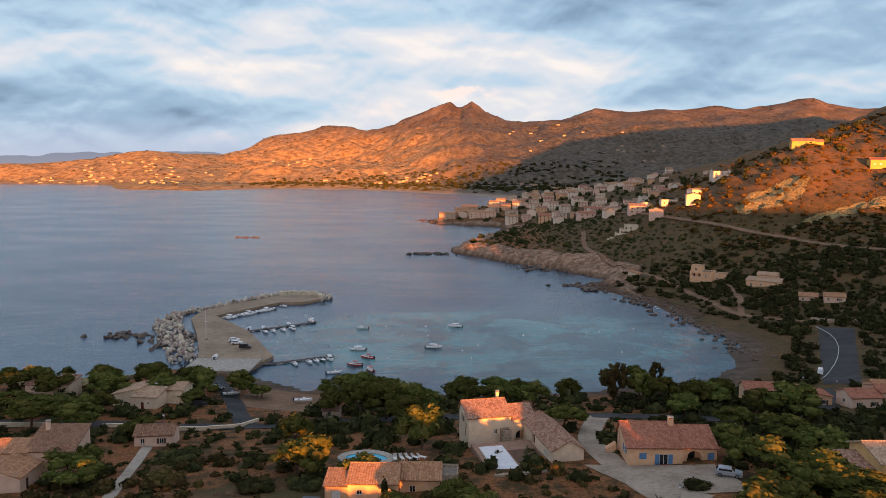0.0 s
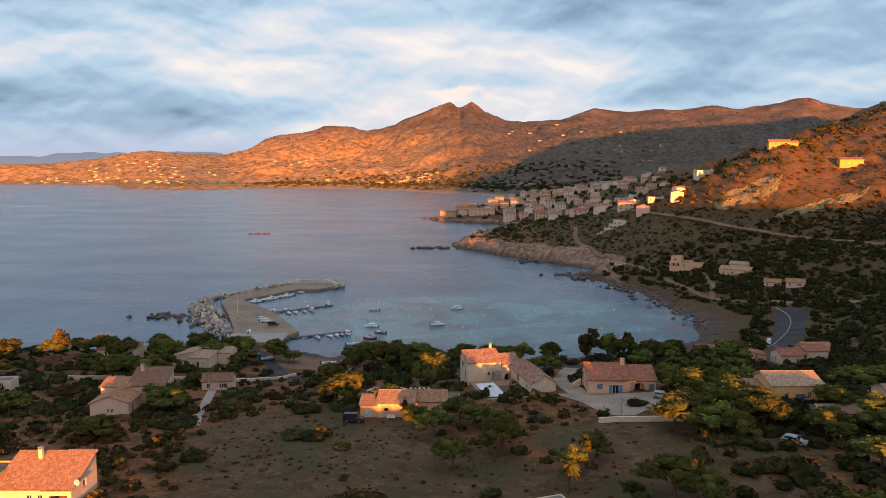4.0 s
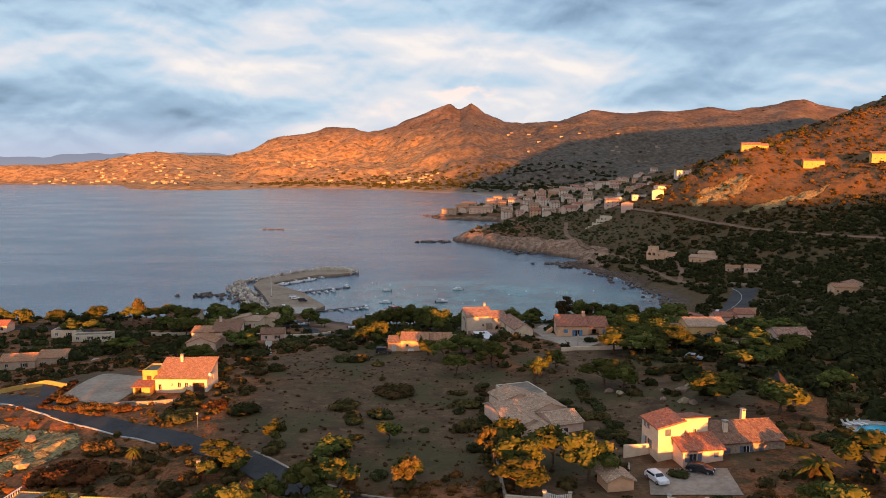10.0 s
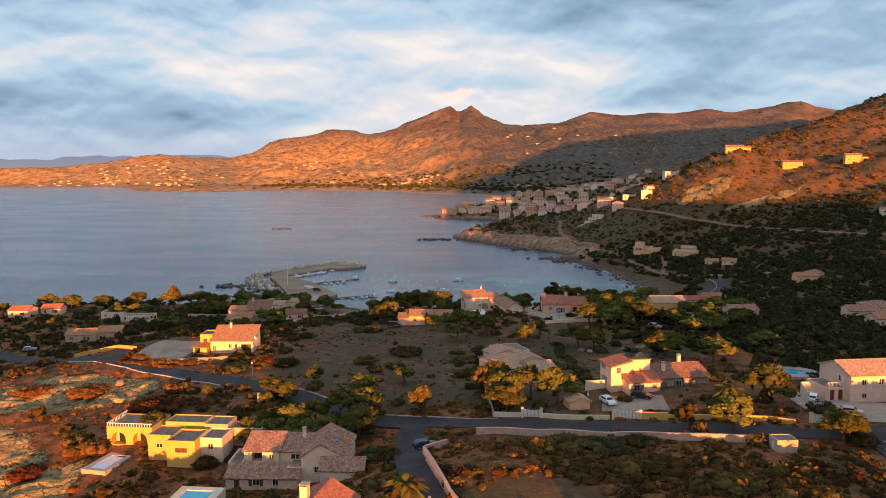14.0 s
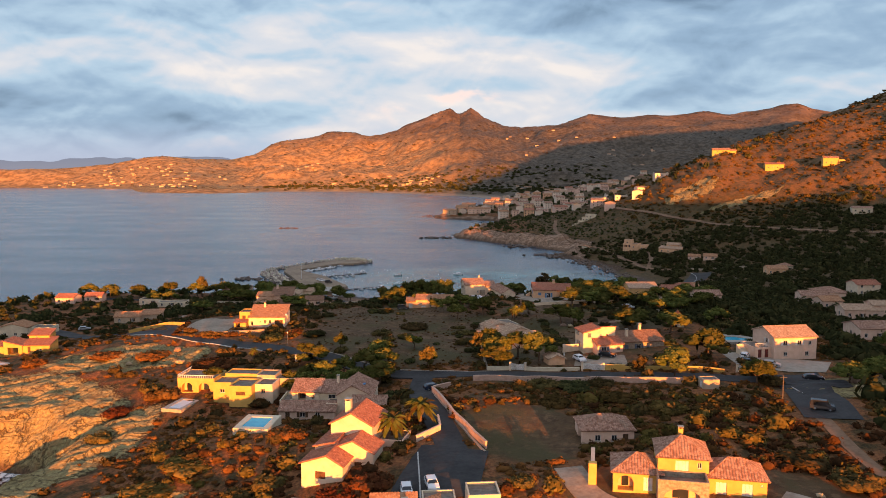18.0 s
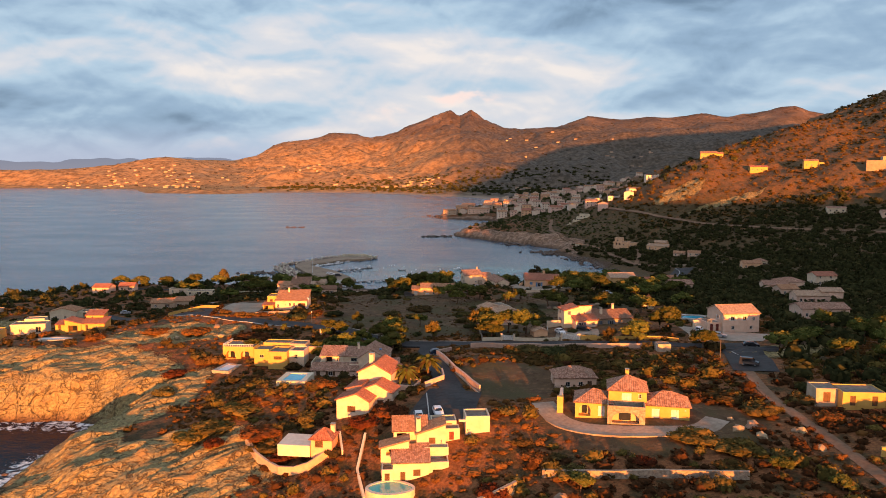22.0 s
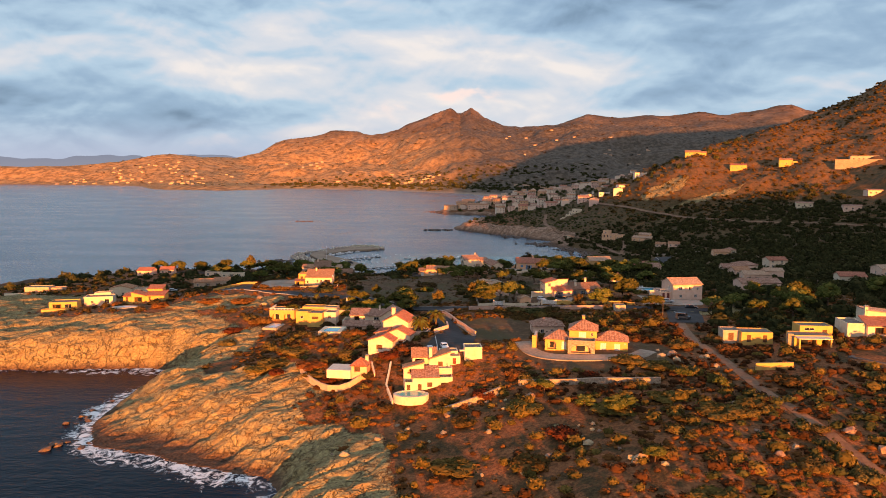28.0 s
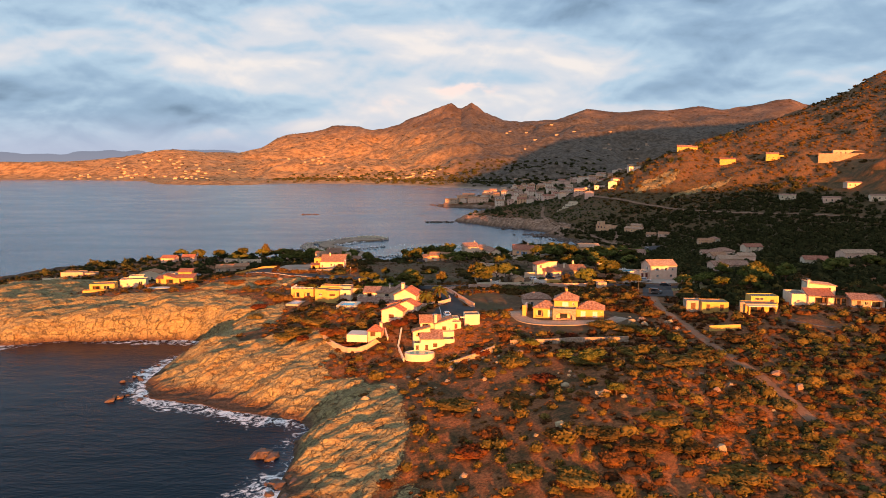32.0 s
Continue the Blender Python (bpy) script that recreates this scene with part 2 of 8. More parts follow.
    n.add("ShaderNodeOutputMaterial", {"Surface": n.add("ShaderNodeBsdfPrincipled", {"Base Color": col, "Roughness": 0.9, "Specular IOR Level": 0.15, "Normal": nor}).outputs[0]})
    return m


def water_material():
    m = bpy.data.materials.new("sea_water")
    m.use_nodes = True
    n = Nodes(m.node_tree)
    pos = n.add("ShaderNodeNewGeometry").outputs["Position"]
    shoal = n.add("ShaderNodeAttribute", attribute_name="shoal").outputs["Fac"]
    surf = n.add("ShaderNodeAttribute", attribute_name="surf").outputs["Fac"]
    swell = n.add("ShaderNodeAttribute", attribute_name="swell").outputs["Fac"]
    weed = n.noise(pos, 0.035, 5, 0.6, 0.6)
    deep = n.mix(n.noise(pos, 0.004, 3), rgb(0.006, 0.034, 0.072), rgb(0.011, 0.052, 0.098))
    deep = n.mix(swell, deep, rgb(0.0025, 0.011, 0.021))
    sandy = n.mix(n.span(weed, 0.40, 0.58), rgb(0.018, 0.058, 0.075), rgb(0.055, 0.175, 0.185))
    col = n.mix(shoal, deep, sandy)
    lace = n.noise(pos, 0.32, 9, 0.7, 1.4)
    foam = n.span(n.math("ADD", n.math("MULTIPLY", surf, 0.62), n.math("MULTIPLY", n.math("SUBTRACT", lace, 0.5), 1.5)), 0.40, 0.62)
    foam = n.math("MULTIPLY", foam, n.span(surf, 0.02, 0.2))
    col = n.mix(foam, col, rgb(0.78, 0.78, 0.76))
    long = n.add("ShaderNodeMapping", {"Vector": pos, "Rotation": (0, 0, 0.25), "Scale": (0.45, 1.0, 1.0)}).outputs[0]
    w1, w2 = n.noise(long, 0.9, 6, 0.6, 0.3), n.noise(long, 0.16, 5, 0.6)
    patch = n.span(n.noise(pos, 0.006, 4, 0.6), 0.3, 0.7, 0.45, 1.0)
    wave = n.math("ADD", n.math("MULTIPLY", w1, 0.6), n.math("MULTIPLY", w2, 1.6))
    wave = n.math("ADD", wave, n.math("MULTIPLY", n.noise(long, 0.055, 4, 0.6), 2.6))
    nor = n.add("ShaderNodeBump", {"Height": wave, "Strength": n.math("MULTIPLY", patch, n.span(swell, 0, 1, 0.6, 0.6)), "Distance": 0.6}).outputs[0]
    rough = n.math("ADD", n.span(swell, 0, 1, n.span(n.noise(long, 0.018, 5, 0.6), 0.35, 0.65, 0.17, 0.25), 0.14), n.math("MULTIPLY", foam, 0.6))
    n.add("ShaderNodeOutputMaterial", {"Surface": n.add("ShaderNodeBsdfPrincipled", {"Base Color": col, "Roughness": rough, "IOR": 1.33, "Specular IOR Level": n.span(swell, 0, 1, 0.9, 0.06), "Normal": nor}).outputs[0]})
    return m


M_LAND, M_SEA = ground_material(), water_material()
# ---------- the lie of the land: outline of the coast, ground levels, far ridge ----------
# coast: x, y and the width in metres over which the shore climbs to the land behind it
COAST_NEAR = [(140, -262, 40), (40, -225, 30), (-18, -185, 22), (-38, -152, 18), (-41, -138, 16), (-42, -120, 14), (-40, -107, 14), (-47, -98, 16),
              (-58, -93, 20), (-74, -88, 30), (-94, -82, 30), (-104, -65, 24), (-104, -40, 22), (-99, -25, 18), (-90, -12, 12), (-101, -7, 11),
              (-112, -8, 12), (-135, -8, 13), (-160, -11, 13), (-176, -16, 14), (-205, -10, 20), (-240, 12, 40), (-275, 60, 45), (-300, 115, 50)]
COAST_BAY = [(-290, 160, 45), (-272, 205, 40), (-217, 228, 34), (-165, 235, 28), (-135, 237, 24), (-112, 243, 18), (-103, 252, 14),
             (-92, 258, 30), (-73, 246, 40), (-52, 229, 45), (-38, 231, 50), (0, 229, 50), (41, 235, 45), (76, 246, 60), (91, 265, 70),
             (106, 297, 70), (103, 317, 60), (99, 353, 50), (92, 389, 45), (78, 420, 20), (66, 438, 15), (86, 466, 15), (54, 517, 14), (20, 560, 14)]
COAST_FAR = [(2, 590, 14), (-13, 608, 12), (-14, 640, 14), (10, 720, 40), (26, 775, 45), (41, 854, 40), (15, 878, 25), (-39, 909, 25), (-52, 976, 25),
             (-20, 1093, 35), (5, 1208, 50), (50, 1350, 60), (72, 1500, 80), (66, 1640, 100), (-36, 1860, 120), (-200, 2100, 140), (-400, 2250, 140),
             (-600, 2285, 150), (-780, 2112, 90), (-1000, 2200, 90), (-1074, 2252, 90), (-1317, 2716, 150), (-1863, 2945, 150), (-3000, 3000, 150)]
COAST_END = [(-3100, 4900, 100), (4600, 4900, 100), (4600, -300, 100)]
COAST = COAST_NEAR + COAST_BAY + COAST_FAR + COAST_END

# ground levels: x, y, z
LEVELS_NEAR = [(37, -133, 19), (22, -119, 15.5), (8, -108, 14.5), (-4, -112, 11.5), (-15, -117, 9.5), (-22, -150, 2.5), (-26, -116, 8), (-84, -73, 4), (-66, -76, 5.5), (58, -116, 20.5), (84, -104, 23), (54, -142, 16.5),
               (60, -185, 9), (0, -165, 6), (130, -190, 12), (125, -125, 22), (88, -80, 24.8), (119, -72, 27), (74, -60, 23.8), (57, -70, 23), (36, -66, 22.3), (12, -88, 17.5),
               (-3, -84, 15.5), (-24, -70, 14), (-8, -62, 22), (3, -50, 22.3), (-22, -45, 20), (-41, -28, 18.6), (-24, -10, 16.2), (-34, -14, 15.8), (-8, -14, 21),
               (-84, -58, 8.5), (-60, -62, 10.5), (-72, -35, 10.5), (-50, -46, 14), (-71, 4, 14.6), (-95, 35, 16.3), (-126, 46, 15)]
LEVELS_MID = [(-158, 33, 11), (-200, 40, 9), (-240, 80, 6), (-50, 39, 19.3), (-32, 21, 19.5), (0, 60, 17.5), (6, 6, 20.8), (28, 0, 21.6),
              (42, -13, 23), (37, 20, 22), (70, 22, 22.5), (78, 4, 22.8), (-68, 65, 19), (-87, 78, 18.5), (-57, 127, 14), (-135, 91, 9.5),
              (-12, 115, 16.5), (35, 130, 18.5), (71, 112, 20.2), (100, 180, 11), (142, 125, 17.5), (200, 227, 16), (130, 54, 21), (160, 346, 4.5),
              (147, 365, 6), (-60, 190, 6), (-110, 230, 4), (-180, 200, 7), (120, -50, 26.5), (175, -20, 27), (104, -62, 26.8)]
# unseen eastern heights (x 420, 430 and beyond 800) are set to cast shade
LEVELS_FAR = [(137, 409, 6), (102, 449, 6), (208, 373, 21), (103, 544, 14), (250, 453, 41), (213, 515, 54), (280, 525, 72), (320, 485, 75),
              (373, 565, 107), (246, 578, 80), (347, 584, 110), (560, 700, 190), (850, 650, 285), (1200, 620, 345), (2200, 600, 440), (430, 150, 44), (420, -60, 42), (30, 700, 8),
              (120, 800, 16), (250, 850, 32), (60, 1000, 14), (190, 1050, 30), (150, 1300, 22), (330, 1500, 34), (40, 590, 10), (20, 605, 9), (70, 520, 9)]
LEVELS = LEVELS_NEAR + LEVELS_MID + LEVELS_FAR

# far ridge: sideways slope of the sight line x / (y + 100), climb per metre ahead, distance ahead of the crest
RIDGE = [(-0.66, 0.003, 3300), (-0.52, 0.004, 3400), (-0.455, 0.010, 3500), (-0.42, 0.0165, 3500), (-0.385, 0.020, 3500), (-0.34, 0.0160, 3600), (-0.285, 0.0165, 3900),
         (-0.255, 0.026, 4100), (-0.222, 0.0395, 4250), (-0.198, 0.0425, 4300), (-0.155, 0.0500, 4300), (-0.118, 0.0520, 4300), (-0.10, 0.0475, 4300), (-0.062, 0.0550, 4300),
         (-0.032, 0.0680, 4300), (-0.004, 0.0765, 4300), (0.004, 0.0775, 4300), (0.014, 0.0785, 4300), (0.022, 0.0765, 4300), (0.028, 0.0806, 4300), (0.037, 0.0838, 4300), (0.045, 0.0775, 4300), (0.055, 0.0715, 4300), (0.073, 0.0625, 4300),
         (0.104, 0.0575, 4300), (0.150, 0.0615, 4300), (0.194, 0.0735, 4300), (0.240, 0.0690, 4300), (0.315, 0.0735, 4300), (0.412, 0.0760, 4300), (0.450, 0.0870, 4300),
         (0.468, 0.0870, 4300), (0.490, 0.0780, 4300), (0.530, 0.0740, 4300), (0.62, 0.072, 4300), (0.9, 0.06, 4300)]


def lattice(ix, iy, seed):
    n = (ix.astype(np.int64) * 374761393 + iy.astype(np.int64) * 668265263 + seed * 974634777) & 0x7FFFFFFF
    n = ((n ^ (n >> 13)) * 1274126177) & 0x7FFFFFFF
    return ((n ^ (n >> 16)) & 0xFFFF) / 65535.0


def vnoise(x, y, seed=0):
    ix, iy = np.floor(x), np.floor(y)
    fx, fy = x - ix, y - iy
    fx, fy = fx * fx * fx * (fx * (fx * 6 - 15) + 10), fy * fy * fy * (fy * (fy * 6 - 15) + 10)
    a, b = lattice(ix, iy, seed), lattice(ix + 1, iy, seed)
    c, d = lattice(ix, iy + 1, seed), lattice(ix + 1, iy + 1, seed)
    return (a + (b - a) * fx) * (1 - fy) + (c + (d - c) * fx) * fy


def fbm(x, y, size, octaves=4, seed=0):
    total, amp, norm = 0.0, 1.0, 0.0
    for k in range(octaves):
        f = 2.03 ** k / size
        total = total + amp * (vnoise(x * f + 13.7 * k, y * f - 7.1 * k, seed + k) - 0.5)
        norm += amp
        amp *= 0.5
    return total / norm * 2


def creases(x, y, size, seed=0):
    return np.abs(vnoise(x / size, y / size, seed) - 0.5) * 2


def smooth(a, b, v):
    s = np.clip((v - a) / (b - a), 0, 1)
    return s * s * (3 - 2 * s)


def shore(x, y):
    """Distance to the coast, positive on land, and the climb width there."""
    best, width = np.full(x.shape, 1e12), np.zeros(x.shape)
    inside = np.zeros(x.shape, bool)
    for (x0, y0, w0), (x1, y1, w1) in zip(COAST, COAST[1:] + COAST[:1]):
        dx, dy = x1 - x0, y1 - y0
        s = np.clip(((x - x0) * dx + (y - y0) * dy) / (dx * dx + dy * dy), 0, 1)
        d = (x - x0 - s * dx) ** 2 + (y - y0 - s * dy) ** 2
        near = d < best
        best = np.where(near, d, best)
        width = np.where(near, w0 + s * (w1 - w0), width)
        if dy:
            inside ^= ((y0 > y) != (y1 > y)) & (x < dx * (y - y0) / dy + x0)
    return np.where(inside, 1, -1) * np.sqrt(best), width


SPREAD = 22.0
_p = np.array(LEVELS, float)
_k = np.sqrt(((_p[:, None, :2] - _p[None, :, :2]) ** 2).sum(-1) + SPREAD ** 2)
_w = np.linalg.solve(np.block([[_k, np.ones((len(_p), 1))], [np.ones((1, len(_p))), np.zeros((1, 1))]]), np.r_[_p[:, 2], 0])


def base_level(x, y):
    total = np.full(x.shape, _w[-1])
    for (px, py, _), w in zip(LEVELS, _w):
        total = total + w * np.sqrt((x - px) ** 2 + (y - py) ** 2 + SPREAD ** 2)
    return total


def rockiness(x, y, d):
    """How far bare granite shows: along the open coast and in outcrops inland."""
    n = fbm(x, y, 26, 3, 40)
    west = smooth(60, 20, y) * smooth(20, -30, x + 0.25 * (y + 100))
    r = west * smooth(30 + 22 * n, 12 + 22 * n, d)
    for cx, cy, rx, ry, k in ((-96, 36, 26, 11, 1.1), (-72, -62, 36, 17, 1.2), (-28, -128, 17, 24, 1.3), (-150, 8, 60, 22, 1.1), (20, -109, 3, 3, .5),
                              (203, 510, 24, 15, 1.2), (-225, 70, 60, 45, 1.0), (86, -12, 16, 10, .8), (236, 470, 36, 7, 1.3)):
        q = ((x - cx) / rx) ** 2 + ((y - cy) / ry) ** 2
        r = np.maximum(r, np.clip(k * smooth(1.5, 0.5, q + 0.7 * n), 0, 1))
    bay = smooth(34, 14, d + 12 * n) * smooth(395, 440, y) * smooth(1300, 1100, y)
    bay = np.maximum(bay, smooth(18, 5, d + 8 * n) * smooth(330, 360, y) * smooth(480, 400, y))
    head = smooth(26, 8, d + 14 * n) * smooth(-90, -120, x) * smooth(330, 300, y) * smooth(60, 90, y)
    return np.clip(np.maximum(np.maximum(r, bay), head), 0, 1)


def mountain(x, y):
    r = np.maximum(y + 100, 1)
    u = x / r + 0.031
    us, slopes, far = (np.array(c) for c in zip(*RIDGE))
    climb, crest = np.interp(u, us, slopes), np.interp(u, us, far)
    top = 70 + climb * crest
    foot = np.interp(u, [-0.6, -0.3, -0.2, -0.05, 0.05, 0.2, 0.6], [2900, 2450, 2450, 2300, 2000, 1800, 1500])
    s = np.clip((r - foot) / (crest - foot), 0, 1.6)
    rise = np.where(s < 1, 0.22 * s + 0.78 * s ** 2.0, 1 - 0.9 * (s - 1))
    spur = fbm(x, y, 700, 5, 7) * 75 * smooth(0.05, 0.5, s) * smooth(1.0, 0.72, s) * smooth(-0.36, -0.2, u)
    small = fbm(x, y, 150, 5, 9) * 42 * smooth(0.02, 0.3, s) * (1 - 0.55 * smooth(0.8, 1, s))
    crag = (fbm(x, y, 110, 4, 11) * 26 + np.abs(fbm(x, y, 60, 2, 12)) * 14) * np.exp(-((u - 0.02) / 0.045) ** 2) * smooth(0.6, 0.95, s)
    return top * rise + crag + (spur + small) * np.where(u < -0.28, 0.35, 1.0) - 30 * (s <= 0)


def land(x, y):
    """Level of the ground (negative under water), rock cover, distance to the coast."""
    x, y = np.asarray(x, float), np.asarray(y, float)
    wob = fbm(x, y, 18, 3, 3) * 4.5 * smooth(700, 200, np.abs(y)) + fbm(x, y, 260, 3, 4) * 40 * smooth(700, 1500, y)
    d, w = shore(x, y)
    quay = smooth(-40, -60, x) * smooth(235, 250, y)
    d = d + wob * (1 - quay)
    base = np.clip(base_level(x, y), 1.5, 560)
    far = smooth(1300, 1900, y)
    base = base * (1 - far) + far * 12
    r = rockiness(x, y, d)
    s = np.clip(d / w, 0, 1)
    steep = smooth(40, 16, w)
    lift = (1 - steep) * (s * s * (3 - 2 * s)) + steep * (1 - (1 - s) ** 2.2)
    h = base * lift
    h = np.maximum(h, mountain(x, y) * smooth(0, 260, d))
    h = h + np.where(d > 0, fbm(x, y, 30, 3, 5) * 0.9 * smooth(0, 30, d) + fbm(x, y, 6, 2, 6) * 0.18, 0)
    a, b = 0.8 * x + 0.6 * y, -0.6 * x + 0.8 * y
    near = smooth(420, 260, np.abs(y - 60))
    block = creases(a / 1.9, b, 10, 21) * 1.5 + creases(a / 1.6, b / 2.6, 7, 22) * 0.9 + creases(a / 3.2, b, 3.0, 23) * 0.7 - 1.3
    step = 1.5 + 0.8 * vnoise(x / 19, y / 19, 24)
    tier = (h + fbm(a / 2.2, b, 8, 3, 25) * 2.6) / step
    ledge = (np.floor(tier) + smooth(0.62, 1.0, tier - np.floor(tier))) * step
    craggy = h + block + fbm(a / 2.4, b, 4.5, 3, 26) * 0.9 + creases(a / 2.8, b, 1.9, 27) * 0.55
    craggy = craggy + 0.4 * (ledge - tier * step)
    h = h + r * (craggy - h) * smooth(-4, 6, d) * (0.35 + 0.65 * near)
    h = h + r * smooth(360, 420, y) * smooth(1400, 1200, y) * smooth(0, 8, d) * (fbm(x, y, 26, 3, 35) * 6 + creases(x, y, 11, 36) * 4 - 2)
    hills = smooth(30, 60, base) * (1 - far)
    h = h + hills * (fbm(x, y, 60, 4, 31) * 9 + np.maximum(fbm(x, y, 16, 2, 32), 0) * 6)
    # unseen knoll east of the cove, added to keep evening sun off the village
    h = np.where(d > 0, np.maximum(h, 72 * smooth(138, 158, x) * smooth(480, 420, x) * np.exp(-((y + 212) / 34) ** 2)), h)
    under = np.maximum(d * 0.22, -7) - 0.25
    return np.where(d > 0, np.maximum(h, 0.12 + 0.02 * d), under), r, d


def ground(x, y):
    return float(land(np.array([float(x)]), np.array([float(y)]))[0][0])

# ---------- ground and sea ----------
def axis(dense_from, dense_to, step, low, high, grow):
    mid = list(np.arange(dense_from, dense_to + step, step))
    v, s = mid[-1], step
    while v < high:
        s *= grow
        v += s
        mid.append(v)
    v, s, left = mid[0], step, []
    while v > low:
        s *= grow
        v -= s
        left.append(v)
    return np.array(left[::-1] + mid)


def sheet(name, xs, ys, zs, keep, attrs, material, label, category):
    """One mesh over a grid; keep says which cells stay."""
    ny, nx = zs.shape
    co = np.stack([np.broadcast_to(xs, zs.shape), np.broadcast_to(ys[:, None], zs.shape), zs], -1).reshape(-1, 3)
    i = np.arange(ny * nx).reshape(ny, nx)
    quads = np.stack([i[:-1, :-1], i[:-1, 1:], i[1:, 1:], i[1:, :-1]], -1)[keep]
    used, quads = np.unique(quads, return_inverse=True)
    quads = quads.reshape(-1, 4)
    me = bpy.data.meshes.new(name)
    me.vertices.add(len(used))
    me.vertices.foreach_set("co", co[used].astype(np.float32).ravel())
    me.loops.add(quads.size)
    me.loops.foreach_set("vertex_index", quads.ravel().astype(np.int32))
    me.polygons.add(len(quads))
    me.polygons.foreach_set("loop_start", np.arange(0, quads.size, 4, dtype=np.int32))
    me.update(calc_edges=True)
    rough = attrs["rock"].reshape(-1)[used][quads].mean(1) if "rock" in attrs else np.zeros(len(quads))
    me.polygons.foreach_set("use_smooth", rough < 0.5)
    for key, values in attrs.items():
        me.attributes.new(key, "FLOAT", "POINT").data.foreach_set("value", values.reshape(-1)[used].astype(np.float32))
    me.materials.append(material)
    return tagged(new(name, me), label, category, kind="structure")


GX = axis(-215, 120, 0.9, -3000, 3300, 1.022)
GY = axis(-190, 70, 0.9, -262, 4650, 1.0105)
gx, gy = np.meshgrid(GX, GY)
gh, gr, gd = land(gx, gy)
PLOTS = [(-14, 62, 34, 46), (22, 48, 30, 40), (10, -38, 12, 14), (-30, 100, 26, 30), (40, 100, 30, 14), (-95, 82, 14, 10), (40, 62, 22, 22), (10, 5, 12, 9), (36, -66, 20, 13)]
dry = np.zeros(gx.shape)
for cx, cy, rx, ry in PLOTS:
    dry = np.maximum(dry, smooth(1.25, 0.75, ((gx - cx) / rx) ** 2 + ((gy - cy) / ry) ** 2 + 0.35 * fbm(gx, gy, 14, 3, 50)))
sand = smooth(16, 4, gd + 3 * fbm(gx, gy, 9, 2, 51)) * smooth(222, 232, gy) * smooth(345, 320, gy) * (gx > -75)
sand = np.maximum(sand, smooth(60, 20, gd) * smooth(1600, 1700, gy) * (gx > -700) * (gd > 0))
cells = (gh[:-1, :-1] > -5) | (gh[1:, :-1] > -5) | (gh[:-1, 1:] > -5) | (gh[1:, 1:] > -5)
gfar = np.maximum(smooth(1000, 1900, gy), 0.18 * smooth(34, 60, gh) * smooth(380, 420, gy))
# last mask: valley scrub cover, then shadow painted on the far lower slopes
sheet("ground", GX, GY, gh, cells, {"rock": gr * (1 - gfar), "dry": dry, "wood": sand, "wet": smooth(2.6, 0.4, gh) * (1 - gfar), "far": gfar, "lush_shade": smooth(45, 80, gx) * smooth(60, 110, gy) * smooth(1700, 1300, gy) * (0.6 + 0.4 * smooth(64, 40, gh)) + smooth(-250, 100, gx) * smooth(1300, 1600, gy) * smooth(430, 260, gh)}, M_LAND,
      "dry coastal land of scrub, granite and brown earth", "ground")

SX = axis(-215, 110, 2.4, -3300, 3300, 1.035)
SY = axis(-230, 440, 2.6, -330, 4650, 1.03)
sx, sy = np.meshgrid(SX, SY)
sd = land(sx, sy)[2]
shoal = smooth(1.3, 0.35, ((sx - 15) / 95) ** 2 + ((sy - 300) / 62) ** 2 + 0.5 * fbm(sx, sy, 45, 3, 60))
open_sea = smooth(120, 20, sy) * smooth(0, -60, sx)
surf = smooth(-13, -1, sd + 5 * fbm(sx, sy, 22, 3, 61)) * np.maximum(smooth(40, -10, sy) * smooth(20, -20, sx) * (0.8 + 0.5 * fbm(sx, sy, 40, 2, 62)), 0.6 * smooth(-10, -3, sd) * smooth(330, 350, sy) * smooth(420, 380, sy))
sheet("sea", SX, SY, np.zeros(sx.shape), np.ones((len(SY) - 1, len(SX) - 1), bool) & ((sd[:-1, :-1] < 30) | (sd[1:, 1:] < 30)),
      {"shoal": np.clip(shoal, 0, 1), "surf": np.clip(surf, 0, 1), "swell": open_sea}, M_SEA, "calm blue-grey evening sea, turquoise in the bay", "water")

# ---------- building kit ----------
PLASTER = {
    "white": surface("plaster_white", (0.54, 0.455, 0.32), (0.66, 0.575, 0.42), 1.2, 0.85, 0.1),
    "cream": surface("plaster_cream", (0.60, 0.47, 0.33), (0.74, 0.60, 0.44), 1.2, 0.85, 0.1),
    "yellow": surface("plaster_yellow", (0.48, 0.30, 0.075), (0.59, 0.38, 0.11), 1.2, 0.85, 0.1),
    "ochre": surface("plaster_ochre", (0.58, 0.35, 0.135), (0.72, 0.45, 0.20), 1.2, 0.85, 0.1),
    "pink": surface("plaster_pink", (0.60, 0.41, 0.30), (0.74, 0.53, 0.40), 1.2, 0.85, 0.1),
    "orange": surface("plaster_orange", (0.58, 0.345, 0.195), (0.72, 0.45, 0.27), 1.2, 0.85, 0.1),
    "rose": surface("plaster_rose", (0.58, 0.38, 0.29), (0.74, 0.52, 0.41), 1.2, 0.85, 0.1),
    "shell": surface("plaster_shell", (0.62, 0.49, 0.38), (0.76, 0.63, 0.50), 1.2, 0.85, 0.1),
    "stone": surface("rubble_stone", (0.19, 0.14, 0.10), (0.42, 0.34, 0.25), 0.45, 0.9, 0.9),
    "tan": surface("plaster_tan", (0.36, 0.27, 0.19), (0.50, 0.39, 0.28), 1.2, 0.85, 0.1),
}


